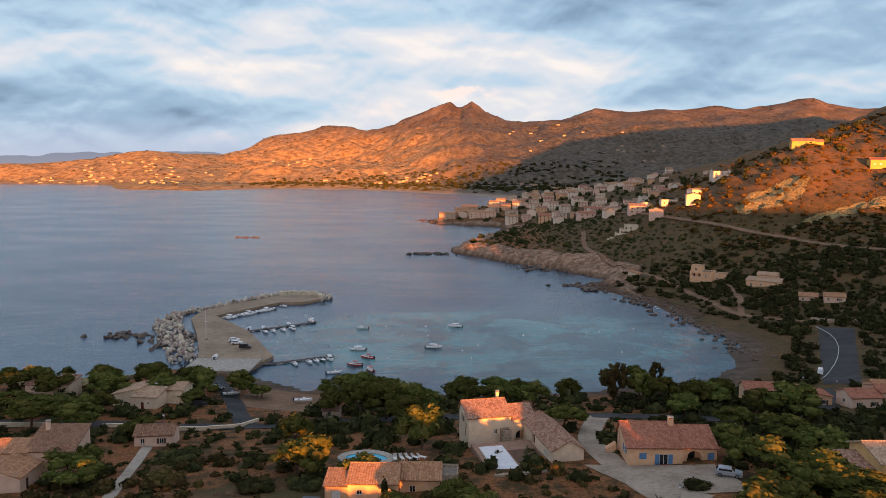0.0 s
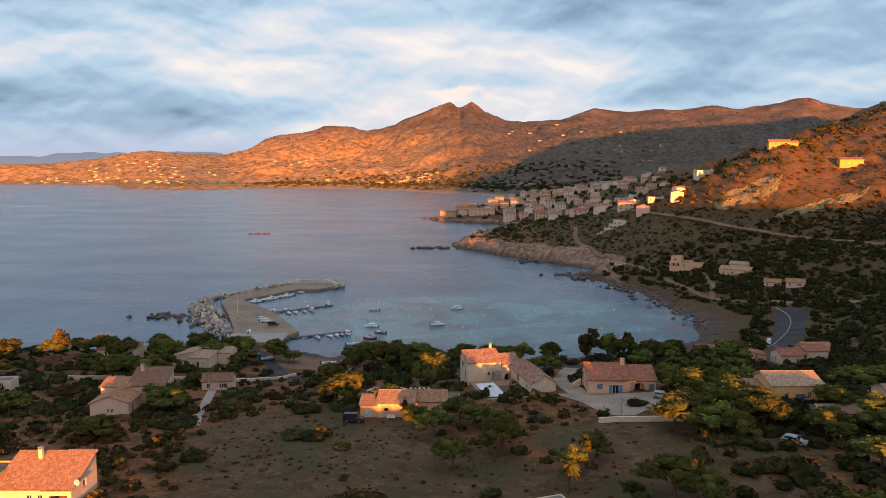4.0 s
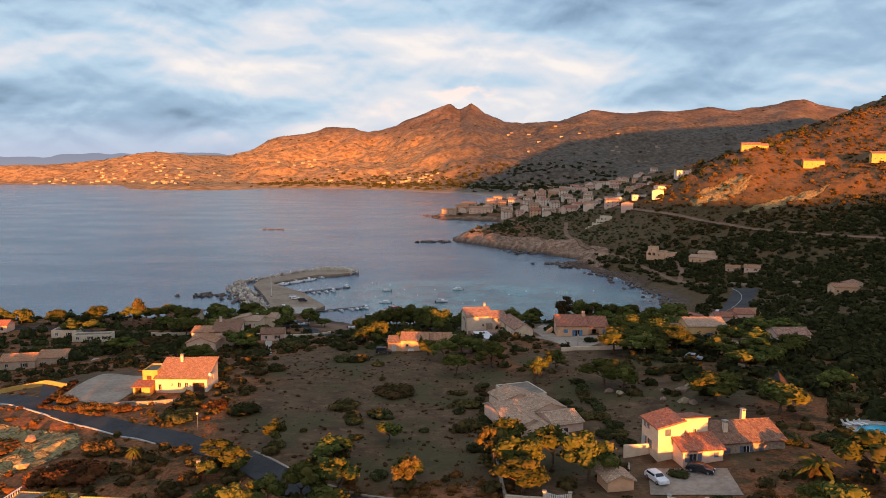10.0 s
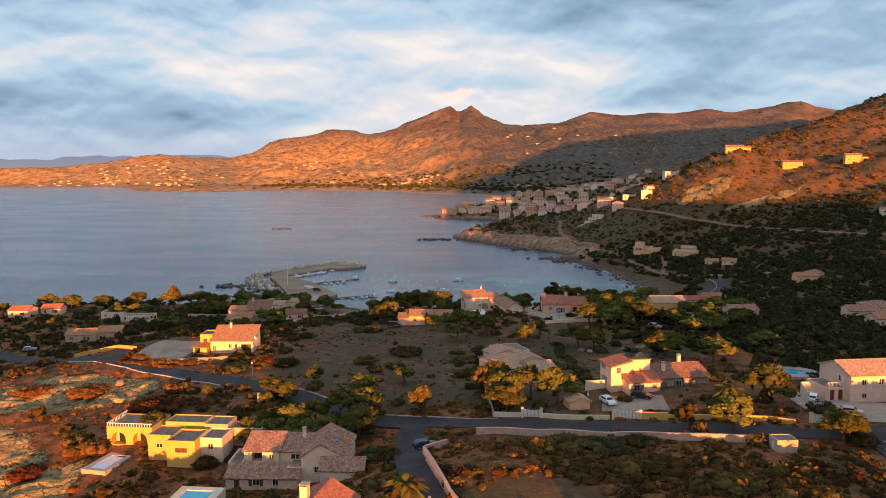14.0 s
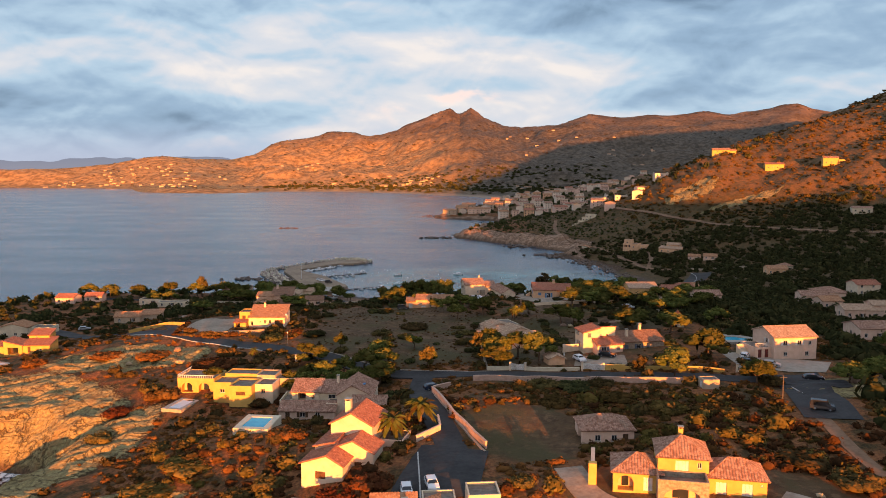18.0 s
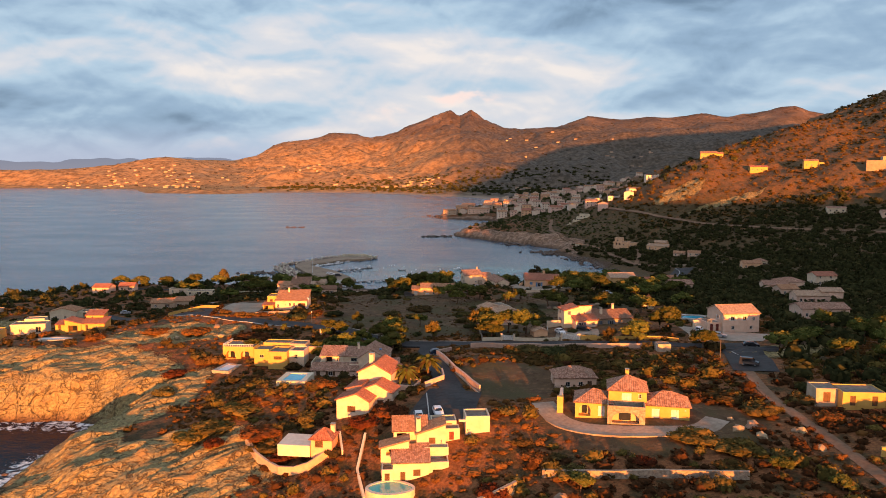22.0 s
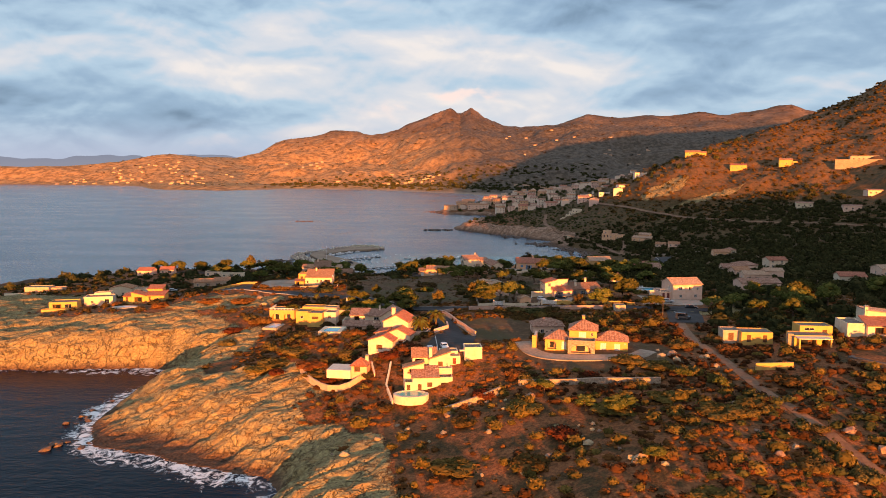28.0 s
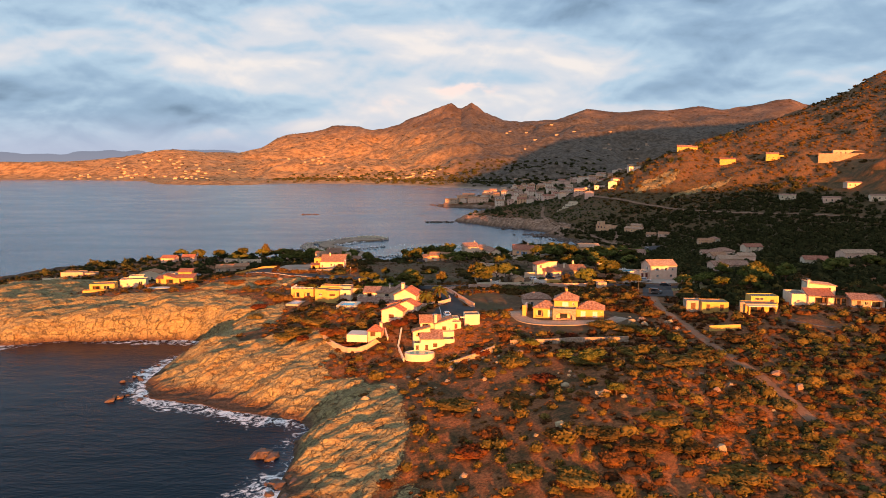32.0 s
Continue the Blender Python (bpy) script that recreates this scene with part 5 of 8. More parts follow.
wing(h, 25.3, -7.4, 31, -1.6, 2.4, "gx", 1.0, "pink", "sand", [("r", 2, .9, "w")])
h = house_at(20.8, 12.8, 20.6, 12, "small orange garden shed with tiled gable roof", name="shed")
h["category"] = "shed"
wing(h, 0, 0, 4.2, 4.2, 2.2, "gy", .9, "orange", "sand", [])
h = house_at(50.2, -15.5, 23.1, 3, "small tan electricity cabin with flat slab roof", name="cabin")
h["category"] = "cabin"
wing(h, 0, 0, 3.4, 3.0, 2.5, "flat", 0, "tan", "sand", [("l", .8, 0, "d", 1.1, 2.0)], parapet=.1, shut="white")

h = house_at(77.4, 15.4, 22.3, 9, "large two-storey pink villa with pale tile roof and balcony stairs")
wing(h, 0, 0, 11.4, 10.2, 5.6, "gx", 1.8, "pink", "sand", [("f", 2.4, 3.5, "s", 1.1, 1.2), ("f", 9.2, 3.5, "w", .8, .9), ("f", 6.2, 3.5, "s", 1.1, 1.2), ("f", 2.6, .8, "w", 1, 1), ("f", 8.4, .8, "w", 1, 1), ("l", 6.4, .1, "g", 2.2, 2.2), ("l", 6.2, 3.5, "s")], shut="white")
wing(h, -4.2, 1.5, 0, 8.5, 2.7, "flat", 0, "pink", "sand", [("f", .8, .1, "d", 1.0, 2.2), ("f", 2.6, .1, "d", 1.0, 2.2)], parapet=.1, shut="red")
bm = bmesh.new()
for a in np.arange(-4.2, .01, .3):
    box(bm, a, 1.5, 2.8, a + .04, 1.54, 3.8)
box(bm, -4.2, 1.48, 3.8, 0, 1.56, 3.87)
part("balcony_rail", bm, M_METAL, h)
for k in range(12):
    boxed("stair_step", -6.2, 3.6 + k * .3, -.3, -4.25, 3.9 + k * .3, .22 + .21 * k, PLASTER["cream"], h)

h = house_at(70.8, -60.5, 24.0, -3, "yellow flat-roofed holiday house with brown shutters")
wing(h, 4.2, 0, 12.4, 6, 2.7, "flat", 0, "yellow", "sand", [("f", 1.4, .1, "c", 1.1, 2.0), ("f", 5.6, .1, "c", 1.1, 2.0)], parapet=.15)
wing(h, 0, 2.2, 4.4, 7, 2.7, "flat", 0, "tan", "sand", [("f", 1.4, .1, "c", 1.4, 2.0)], parapet=.15)
h = house_at(84.2, -69.4, 24.9, -2, "yellow flat-roofed modern villa with stone chimney and covered terrace")
wing(h, 1.4, 1.0, 11, 6.5, 2.8, "flat", 0, "yellow", "sand", [("f", .6, .1, "p", 5.0, 2.2), ("f", 7.0, .1, "p", 1.6, 2.1)], parapet=.12)
wing(h, 4.6, 5.8, 13, 11, 4.3, "flat", 0, "yellow", "sand", [("f", 1.2, 3.2, "n", 2.6, .7), ("f", 5.8, 1.4, "c", 1.2, 2.0)], parapet=.2)
boxed("stone_pier", 0, 1.4, -1, 1.4, 2.6, 3.2, PLASTER["stone"], h)
boxed("terrace_roof", 1.4, -2.0, 2.5, 9.8, 1.0, 2.72, PLASTER["cream"], h)
for u in (1.5, 9.3):
    boxed("terrace_post", u, -1.9, -1, u + .4, -1.5, 2.5, PLASTER["yellow"], h)
h = house_at(101.5, -63.5, 27.2, -4, "white villa with red and sand tile roofs and timber pergola")
wing(h, 0, 0, 5, 8, 2.6, "flat", 0, "white", "sand", [], parapet=.3)
wing(h, 4.6, -1.2, 12, 4.2, 2.6, "mf", 1.5, "cream", "red", [("f", 1.8, .1, "p", 4.0, 2.0)])
wing(h, 6.5, 4, 14.4, 10.5, 4.9, "mr", .8, "white", "sand", [("f", 5.2, 3.0, "c", 1.3, 1.3), ("r", 1.0, 3.0, "w")])
chimney(h, 6.4, 4.6, 4, 6.6, "white", .8)
bm = bmesh.new()
for u in (9, 13, 17):
    for v in (-3.4, -.2):
        box(bm, u, v, -1.5, u + .3, v + .3, 2.3)
for u in np.arange(8.4, 18, .6):
    box(bm, u, -3.8, 2.45, u + .12, .4, 2.6)
box(bm, 8.4, -3.4, 2.3, 18, -3.2, 2.45)
box(bm, 8.4, -.2, 2.3, 18, 0, 2.45)
part("pergola", bm, M_WOOD, h, "brown timber pergola beams")
h = house_at(116.2, -71.5, 27.2, -6, "small stone pool house with sloping tile roof on posts", name="pool_house")
wing(h, 0, 1.2, 5.4, 5.6, 2.4, "mf", 1.2, "stone", "mottled", [("f", 1.5, 0, "d"), ("f", 3.6, .8, "w")])
wing(h, 5.4, 1.4, 9.4, 5.4, 2.2, "mf", 1.0, "cream", "mottled", [("f", .4, 0, "p", 3.0, 1.9)])

# houses on the western headland
h = house_at(-142, 50, 13.4, 5, "yellow villa with red tile roofs on the cliff top")
wing(h, 0, 0, 5.6, 6.4, 3.0, "mr", 1.4, "yellow", "red", [("f", 1.2, .2, "p", 3.2, 2.1)], shut="red")
wing(h, 5.6, .4, 13.6, 6.4, 2.9, "mf", 1.3, "yellow", "red", [("f", 1.4, .6, "d", .9, 1.9), ("f", 5, 1.3, "n")])
wing(h, 5.2, 5.4, 11.4, 9.8, 5.0, "mf", 1.1, "yellow", "red", [("f", 2, 4.0, "n")])
wing(h, -4, 1.6, 0, 6, 2.4, "mf", .8, "yellow", "red", [("f", 1, .3, "d")])
h = house_at(-176, 46.5, 10.2, 14, "yellow cubic house with flat roofs and terrace over the cliff")
wing(h, 0, 0, 11, 7, 3.2, "flat", 0, "yellow", "sand", [("f", 6.2, .6, "f", 2.6, 2.0), ("f", 1.4, .6, "p", 3.4, 2.0)], shut="none")
wing(h, -2.5, -2.5, 8, .2, .5, "flat", 0, "yellow", "sand", [], parapet=.5)
h = house_at(-167, 58, 10.4, 14, "cream cubic house with flat roofs stepping down the headland")
wing(h, 0, 0, 12, 7, 3.4, "flat", 0, "cream", "sand", [("f", 8.6, .6, "f", 1.8, 2.0), ("f", 3, .8, "w")], shut="none")
wing(h, 3, 6.5, 10, 11, 4.2, "flat", 0, "white", "sand", [])
h = house_at(-176, 100, 7.4, 4, "white house with shallow orange gable roof on the headland")
wing(h, 0, 0, 11, 8, 3.8, "gy", 1.4, "white", "orange", [("f", 2, .6, "w"), ("f", 6, .6, "w")])
wing(h, 11, 2, 19, 8, 3.0, "flat", 0, "white", "orange", [("f", 2, .4, "p")])
h = house_at(-226, 112, 5.8, 6, "tan flat house behind a long white garden wall")
wing(h, 0, 0, 12, 7, 3.4, "flat", 0, "tan", "sand", [("f", 2, .6, "w"), ("f", 7, .6, "w")])
wing(h, 12, 3, 18, 8, 2.6, "flat", 0, "tan", "sand", [])
boxed("garden_wall", -8, -4.5, -1, 14, -4.1, 1.3, PLASTER["white"], h)

# houses behind the harbour and up the valley
h = house_at(-23.6, 119.6, 15.5, 0, "orange stucco cottage with clay-tile roofs at two heights")
wing(h, 0, .8, 4, 6, 2.7, "mf", .8, "orange", "orange", [("f", 1.1, 0, "d", 1.4, 1.9)], shut="white")
wing(h, 3.9, 0, 11.8, 7.4, 3.5, "gx", 1.3, "orange", "orange", [("f", 1.4, 1.6, "w", .9, .8), ("f", 5.4, .6, "f", .8, 1.8)], shut="none", ridge=.7)
wing(h, 12, 3, 18.6, 8.4, 3.0, "gx", 1.4, "orange", "orange", [("f", 1.6, .8, "w")], ridge=.7)
wing(h, 18.8, 4, 21.6, 8.4, 3.2, "flat", 0, "stone", "orange", [("f", .8, 0, "d", 1.2, 2.2)])
h = house_at(-0.2, 146, 15.0, 14, "cream two-storey farmhouse with long tiled wing round a pool court")
wing(h, 0, 0, 8.6, 7.6, 5.9, "gx", 1.9, "cream", "mottled", [("f", 5.2, 2.4, "w", .7, .9), ("l", 2.6, 4, "s"), ("l", 4.6, 1.4, "d"), ("l", 5.7, 4.2, "n")], ridge=.7)
wing(h, 8.6, .6, 13.8, 7.4, 4.9, "gx", 1.5, "cream", "mottled", [("f", 1.2, .3, "a", 2.0, 2.2)], ridge=.7)
wing(h, 11.4, -15.6, 17.4, .6, 4.4, "gy", 1.7, "cream", "mottled", [("l", 5, 1.8, "g", 2.0, 2.2), ("l", 12, 2.2, "w")], ridge=.55)
wing(h, 6.4, -1.8, 8.2, 0, 3.2, "flat", 0, "stone", "mottled", [])
chimney(h, 7.6, 6.4, 7.2, 8.8, "white", .6)
boxed("court_wall", -0.6, -20.6, -.4, 11.2, -20, 3.0, PLASTER["stone"], h)
boxed("pool_deck", -.4, -19.8, -.6, 11.2, -3.4, 2.0, M_TERRACE, h)
boxed("pool_cover", .6, -19, 2.004, 5.2, -5.4, 2.12, M_COVER, h, "white winter pool cover")
boxed("timber_deck", 5.6, -14, 2.004, 10.8, -8, 2.08, M_WOOD, h)
h = house_at(27.6, 131.4, 17.8, 0, "ochre house with red tile roofs and bright blue shutters")
wing(h, 0, 0, 9.4, 9.4, 3.3, "gx", 2.1, "orange", "red", [("f", 1.9, 1.1, "c", 1.3, 1.2), ("f", 5.4, .1, "s", 1.5, 2.0), ("l", 5.6, 1.4, "s"), ("l", 7.2, 1.3, "c"), ("l", 1.2, 1.2, "d", 1.0, 2.1)], shut="blue", ridge=.78)
wing(h, 9.4, 1.0, 15.6, 8.6, 3.0, "gx", 2.0, "orange", "red", [("f", 1.0, .1, "a", 2.6, 2.3), ("f", 4.6, .5, "c", 1.2, 1.6)], shut="blue", ridge=.78)
chimney(h, 8.8, 6.4, 4.4, 6.4, "orange", .9)
boxed("front_terrace", .3, -4, -1, 9, -.1, .1, M_TERRACE, h)
for k in range(6):
    boxed("entry_step", -2.4 + k * .3, 7.4, -.5, -2.1 + k * .3, 8.8, .15 + .2 * k, PLASTER["orange"], h)
h = house_at(63.6, 118, 19.8, 2, "ochre yellow house with weathered sand tiles and grey doors")
wing(h, 0, 0, 11, 9.4, 4.3, "gx", 1.5, "ochre", "sand", [("f", 5.0, .1, "d", 2.0, 2.3), ("f", 7.6, 1.8, "w", .7, 1.1), ("f", 9.4, 1.8, "w", .7, 1.1), ("l", 6.5, 1.8, "w")], shut="slate", ridge=.6)
wing(h, -5.4, 2, 0, 7.5, 2.7, "mf", .9, "ochre", "mottled", [("f", 1.5, .2, "a", 1.6, 1.9)])
wing(h, 6, -9, 15, -4, 1.4, "gx", .9, "pink", "sand", [])
h = house_at(-85.5, 124.6, 13.6, 4, "pink gabled house with brown tile roofs among clipped hedges")
wing(h, 0, 0, 8.6, 7.4, 3.0, "gy", 1.6, "pink", "orange", [("f", 3.6, .8, "w", .6, .8), ("f", 4.6, .8, "w", .6, .8), ("r", 2, 0, "d")], shut="none")
wing(h, -.5, 7.4, 6, 12, 4.6, "mf", 1.0, "pink", "orange", [])
wing(h, 5.5, 8, 14, 15.5, 4.6, "mf", 2.4, "pink", "brown", [("r", 2, 1, "w")])
chimney(h, 7, 14, 5.5, 8.0, "pink", .7)
h = house_at(-126, 208, 4.9, -8, "long low house with brown tile roofs behind pines")
wing(h, 0, 0, 12, 8, 3.0, "gx", 1.5, "pink", "mottled", [("f", 3, .8, "w")])
wing(h, 9.5, -1.5, 15, 4, 4.2, "mf", 1.2, "cream", "mottled", [("f", 2, 1.6, "w")])
h = house_at(-96, 198, 5.2, -4, "cream house with fan of brown tile roofs near the harbour")
wing(h, 0, 0, 8, 9, 3.3, "ml", 1.8, "cream", "sand", [("f", 2, .8, "w")])
wing(h, 7, -2.5, 13.5, 4, 3.6, "mf", 1.0, "cream", "sand", [("f", 2.2, .2, "d", .9, 2.0), ("f", 4, 1.6, "n")], shut="red")
wing(h, 8, 4, 18, 10, 3.8, "gx", 1.4, "cream", "sand", [])
boxed("roof_skylight", 9.5, 5, 5.0, 13, 6.6, 5.2, M_COVER, h)
small_house(-37, 187, 0, 4.2, 4, 2.4, "mf", "tan", "mottled", "tiny tan boathouse with dark arched door")
small_house(74.5, 203, -4, 9.5, 6, 3.0, "gx", "orange", "red", "orange bungalow with red tile roof under pines", z=7.2)
small_house(85.5, 193, -2, 7, 6, 3.0, "mr", "orange", "red", "orange bungalow with sloping red tile roof", z=8.6)
small_house(95, 188, 4, 8, 7, 3.2, "gx", "pink", "red", "cream house with red roofs and gravel court", (8, 1, 15, 8, 4.2, "gx"), z=9.6)
small_house(106, 197, 2, 9, 7, 3.0, "gx", "orange", "orange", "orange tiled house beside a cypress", z=9.6)
small_house(91, 123, 4, 10, 7, 2.7, "gx", "pink", "mottled", "low pink house sunk among dark trees", z=18.0)
small_house(-141, 120, 12, 10, 8, 2.8, "gx", "tan", "orange", "low tan house with orange hedge", (10, 1, 18, 7, 3.2, "mf"), z=8.6)
small_house(-140, 160, 10, 13, 5, 2.3, "flat", "white", "sand", "long white flat-roofed house in the scrub")
small_house(-152, 168, 4, 9, 6, 2.6, "flat", "cream", "sand", "cream flat-roofed house in the scrub")
small_house(-194, 172, -3, 9, 7, 3.0, "gx", "pink", "red", "pink house with red tiles near the shore")
small_house(-182, 176, 6, 8, 6, 2.8, "gx", "pink", "red", "small pink house with red tiles near the shore")
small_house(-72, 158, 8, 8, 6, 2.8, "gx", "pink", "brown", "pink cottage with brown tiles among shrubs")
small_house(133, 126, -6, 12, 8, 3.2, "gx", "pink", "mottled", "pink tiled house among dark oaks", (11, 1, 17, 7, 4.4, "hip"), z=17.0)
small_house(142, 130, 6, 11, 8, 3.6, "hip", "white", "mottled", "white house with hipped roof among dark oaks", z=17.4)
small_house(128, 82, -4, 12, 8, 3.2, "gx", "pink", "sand", "pink house with long sand roofs", (10, 2, 18, 9, 4.6, "gx"), z=19.4)
small_house(112, 41, 3, 16, 9, 3.4, "gx", "pink", "mottled", "long pink bungalow with mottled roof", z=21.4)
small_house(164, 144, 5, 10, 8, 4.8, "gx", "cream", "red", "cream two-storey house with red roof in the wood", z=17.0)
small_house(163, 66, -8, 11, 8, 3.4, "gx", "white", "red", "white cottage with red roof and dark gable", z=21.0)
small_house(192, 86, 4, 16, 9, 3.6, "gx", "pink", "sand", "long pink villa with sand tiles", z=21.4)
small_house(170, 252, -4, 11, 8, 3.4, "gx", "orange", "orange", "orange tiled house on the valley floor", z=11.0)
small_house(182, 262, 10, 7, 6, 3.2, "hip", "white", "mottled", "white cottage with hipped roof on the valley floor", z=11.4)
small_house(133, 108, 8, 8, 7, 3.0, "gx", "pink", "orange", "small pink house behind oaks", z=18.0)
h = house_at(62, 58, 21.6, -20, "black steep-roofed chalet with white gable wall", name="chalet")
wing(h, 0, 0, 5, 7, 1.2, "gy", 3.0, "white", "black", [("f", 1.6, 0, "f", 1.6, 1.6)], shut="none")
h = house_at(124.5, 424, 6.0, -30, "sandy stucco villa with arched loggia above the bay road")
wing(h, 0, 0, 12, 9, 5.6, "flat", 0, "orange", "sand", [("f", 1.2, 2.8, "a", 2, 2.2), ("f", 4, 2.8, "a", 2, 2.2), ("f", 8, 2.9, "w")])
wing(h, 0, 3, 6, 9, 8.4, "flat", 0, "orange", "sand", [("f", 2, 6, "w")])
wing(h, 12, 1, 19, 8, 5, "flat", 0, "orange", "sand", [("f", 2, 2, "w")])
h = house_at(146, 398, 7.4, -38, "sandy villa with stepped tile roofs above the bay road")
wing(h, 0, 0, 17, 5, 3.6, "mf", 1.4, "orange", "sand", [("f", 2, 1, "w"), ("f", 7, 1, "w"), ("f", 12, 1, "w")])
wing(h, 4, 5, 14, 10, 6.2, "gx", 1.4, "orange", "sand", [("f", 2, 5.4, "n")])
small_house(157, 360, -24, 8, 6, 2.8, "gx", "pink", "orange", "pink bungalow with orange roof by the bay road", z=6.2)
small_house(166, 354, -20, 9, 6, 2.8, "gx", "pink", "orange", "pink bungalow with low orange roof", z=7.2)
small_house(97, 456, -35, 7, 6, 3.0, "mr", "white", "orange", "small pink and white house on the rocks", (6, 0, 13, 5, 2.2, "mr"), z=2.6)

# ---------- harbour ----------
M_ROCK = surface("armour_rock", (0.33, 0.275, 0.215), (0.60, 0.52, 0.42), 0.9, 0.9, 0.4, vary=0.6)
M_BOULDER = surface("granite_boulder", (0.19, 0.13, 0.08), (0.38, 0.285, 0.18), 0.8, 0.9, 0.5, vary=0.4)
M_QUAY = surface("sandy_quay", (0.20, 0.14, 0.09), (0.34, 0.255, 0.175), 2.2, 0.95, 0.2, stain=0.5)
M_WETROCK = surface("wet_sea_rock", (0.04, 0.026, 0.018), (0.12, 0.078, 0.05), 0.9, 0.55, 0.5, spec=0.4)
M_HULL = surface("white_gelcoat", (0.68, 0.68, 0.67), (0.82, 0.82, 0.81), 1.2, 0.3)
M_HULLRED = surface("red_hull_paint", (0.30, 0.03, 0.025), (0.42, 0.06, 0.045), 1.2, 0.4)
M_HULLGREY = surface("grey_tube", (0.16, 0.17, 0.18), (0.26, 0.27, 0.28), 1.2, 0.6)
M_TYRE = surface("black_rubber", (0.012, 0.012, 0.012), (0.03, 0.03, 0.03), 0.5, 0.8)
M_PLANK = surface("grey_planks", (0.055, 0.045, 0.04), (0.13, 0.11, 0.095), 0.7, 0.9, 0.2)


def rock_mesh(name, seed, material):
    """An angular boulder about one metre across."""
    bm = bmesh.new()
    bmesh.ops.create_icosphere(bm, subdivisions=1, radius=0.62)
    r = random.Random(seed)
    for v in bm.verts:
        v.co *= r.uniform(0.72, 1.15)
        v.co.z = max(v.co.z, -0.35)
    me = bpy.data.meshes.new(name)
    bm.to_mesh(me)
    bm.free()
    me.materials.append(material)
    return me


ROCKS = [rock_mesh("rock", k, M_ROCK) for k in range(5)]
QUAY = [(-93, 243), (-75, 247), (-70.5, 268), (-91, 308), (-116, 340), (-99, 368), (-95, 375), (-83, 376), (-76, 386), (-81, 396), (-101, 394), (-113, 374), (-126, 352), (-125, 334), (-110.5, 301), (-99.5, 273), (-95, 258)]
mole = thing("mole", pose(-100, 320, 0), "sand-coloured concrete mole with a breakwater of piled rocks", "mole", kind="structure")
bm = bmesh.new()
top = [bm.verts.new((x + 100, y - 320, 1.35)) for x, y in QUAY]
foot = [bm.verts.new((x + 100, y - 320, -3)) for x, y in QUAY]
bm.faces.new(top)
for k in range(len(QUAY)):
    bm.faces.new((foot[k], foot[(k + 1) % len(QUAY)], top[(k + 1) % len(QUAY)], top[k]))
bmesh.ops.recalc_face_normals(bm, faces=bm.faces)
part("quay_deck", bm, M_QUAY, mole)
boxed("slipway", 4, -74, 1.3, 27, -58, 1.75, M_PAVE, mole, "pale worn concrete slipway")
r = random.Random(11)
LINE = rounded([(-100, 262), (-106, 274), (-119, 298), (-134, 328), (-137, 346), (-124, 364), (-113, 382), (-104, 402), (-84, 404), (-75, 394), (-73.5, 387)], 2)
spots = resample(LINE, 1.1)
for k in range(290):
    x, y = spots[int(k * len(spots) / 290)]
    off = r.uniform(-3.2, 3.2) * (2.0 if y < 335 else 1.0)
    s = r.uniform(1.0, 2.1) * (1.1 if y < 330 else 0.9)
    m = Matrix.LocRotScale((x + 100 + off * .8, y - 320 + off * .5, .6 + r.uniform(-.6, 1.1) - abs(off) * .18 + (.7 if y > 330 else .6)), Euler((r.uniform(0, 6), r.uniform(0, 6), r.uniform(0, 6))), (s, s * r.uniform(.7, 1.1), s * r.uniform(.6, .9)))
    shared("rock", ROCKS[k % 5], mole, m)
rv_, rf_ = [], []
for k in range(620):
    x, y = spots[int(k * len(spots) / 620)]
    off = r.uniform(-4.2, 4.2) * (1.5 if y < 335 else .8)
    s = r.uniform(.7, 1.5)
    m = Matrix.LocRotScale((x + 100 + off * .8, y - 320 + off * .5, .7 + r.uniform(-.4, .9) - abs(off) * .12), Euler((r.uniform(0, 6), r.uniform(0, 6), r.uniform(0, 6))), (s, s * .9, s * .75))
    o = len(rv_)
    rv_ += [tuple(m @ v.co) for v in ROCKS[k % 5].vertices]
    rf_ += [tuple(o + i for i in p.vertices) for p in ROCKS[k % 5].polygons]
me = bpy.data.meshes.new("small_rocks")
me.from_pydata(rv_, [], rf_)
me.materials.append(M_ROCK)
shared("small_rocks", me, mole)
bm = bmesh.new()
pts = [(-101, 398), (-92, 399.5), (-83, 399), (-77.5, 391), (-76, 386)]
for (x0, y0), (x1, y1) in zip(pts, pts[1:]):
    n = max(1, int(math.hypot(x1 - x0, y1 - y0) / 2.2))
    for k in range(n):
        cx, cy = x0 + (x1 - x0) * (k + .5) / n + 100, y0 + (y1 - y0) * (k + .5) / n - 320
        s = r.uniform(.9, 1.15)
        box(bm, cx - 1.05 * s, cy - .9, 0, cx + 1.05 * s, cy + .9, 3.0 + r.uniform(-.2, .3))
part("parapet_blocks", bm, M_ROCK, mole, "tan stone block parapet at the mole head")
mast = thing("flag_mast", pose(-103.6, 292.4, 1.5), "tall slim white mast standing on the quay", "mast")
bm = bmesh.new()
rod(bm, (0, 0, 0), (0, 0, 11.8), .16, .07, 8)
part("pole", bm, M_METAL, mast)
boxed("mast_base", -.5, -.5, -.1, .5, .5, .35, M_CONCRETE, mast, bevel=.04)
bm = bmesh.new()
rod(bm, (-.9, 0, 7.2), (.9, 0, 7.2), .05, .05, 5)
part("yard_arm", bm, M_METAL, mast)


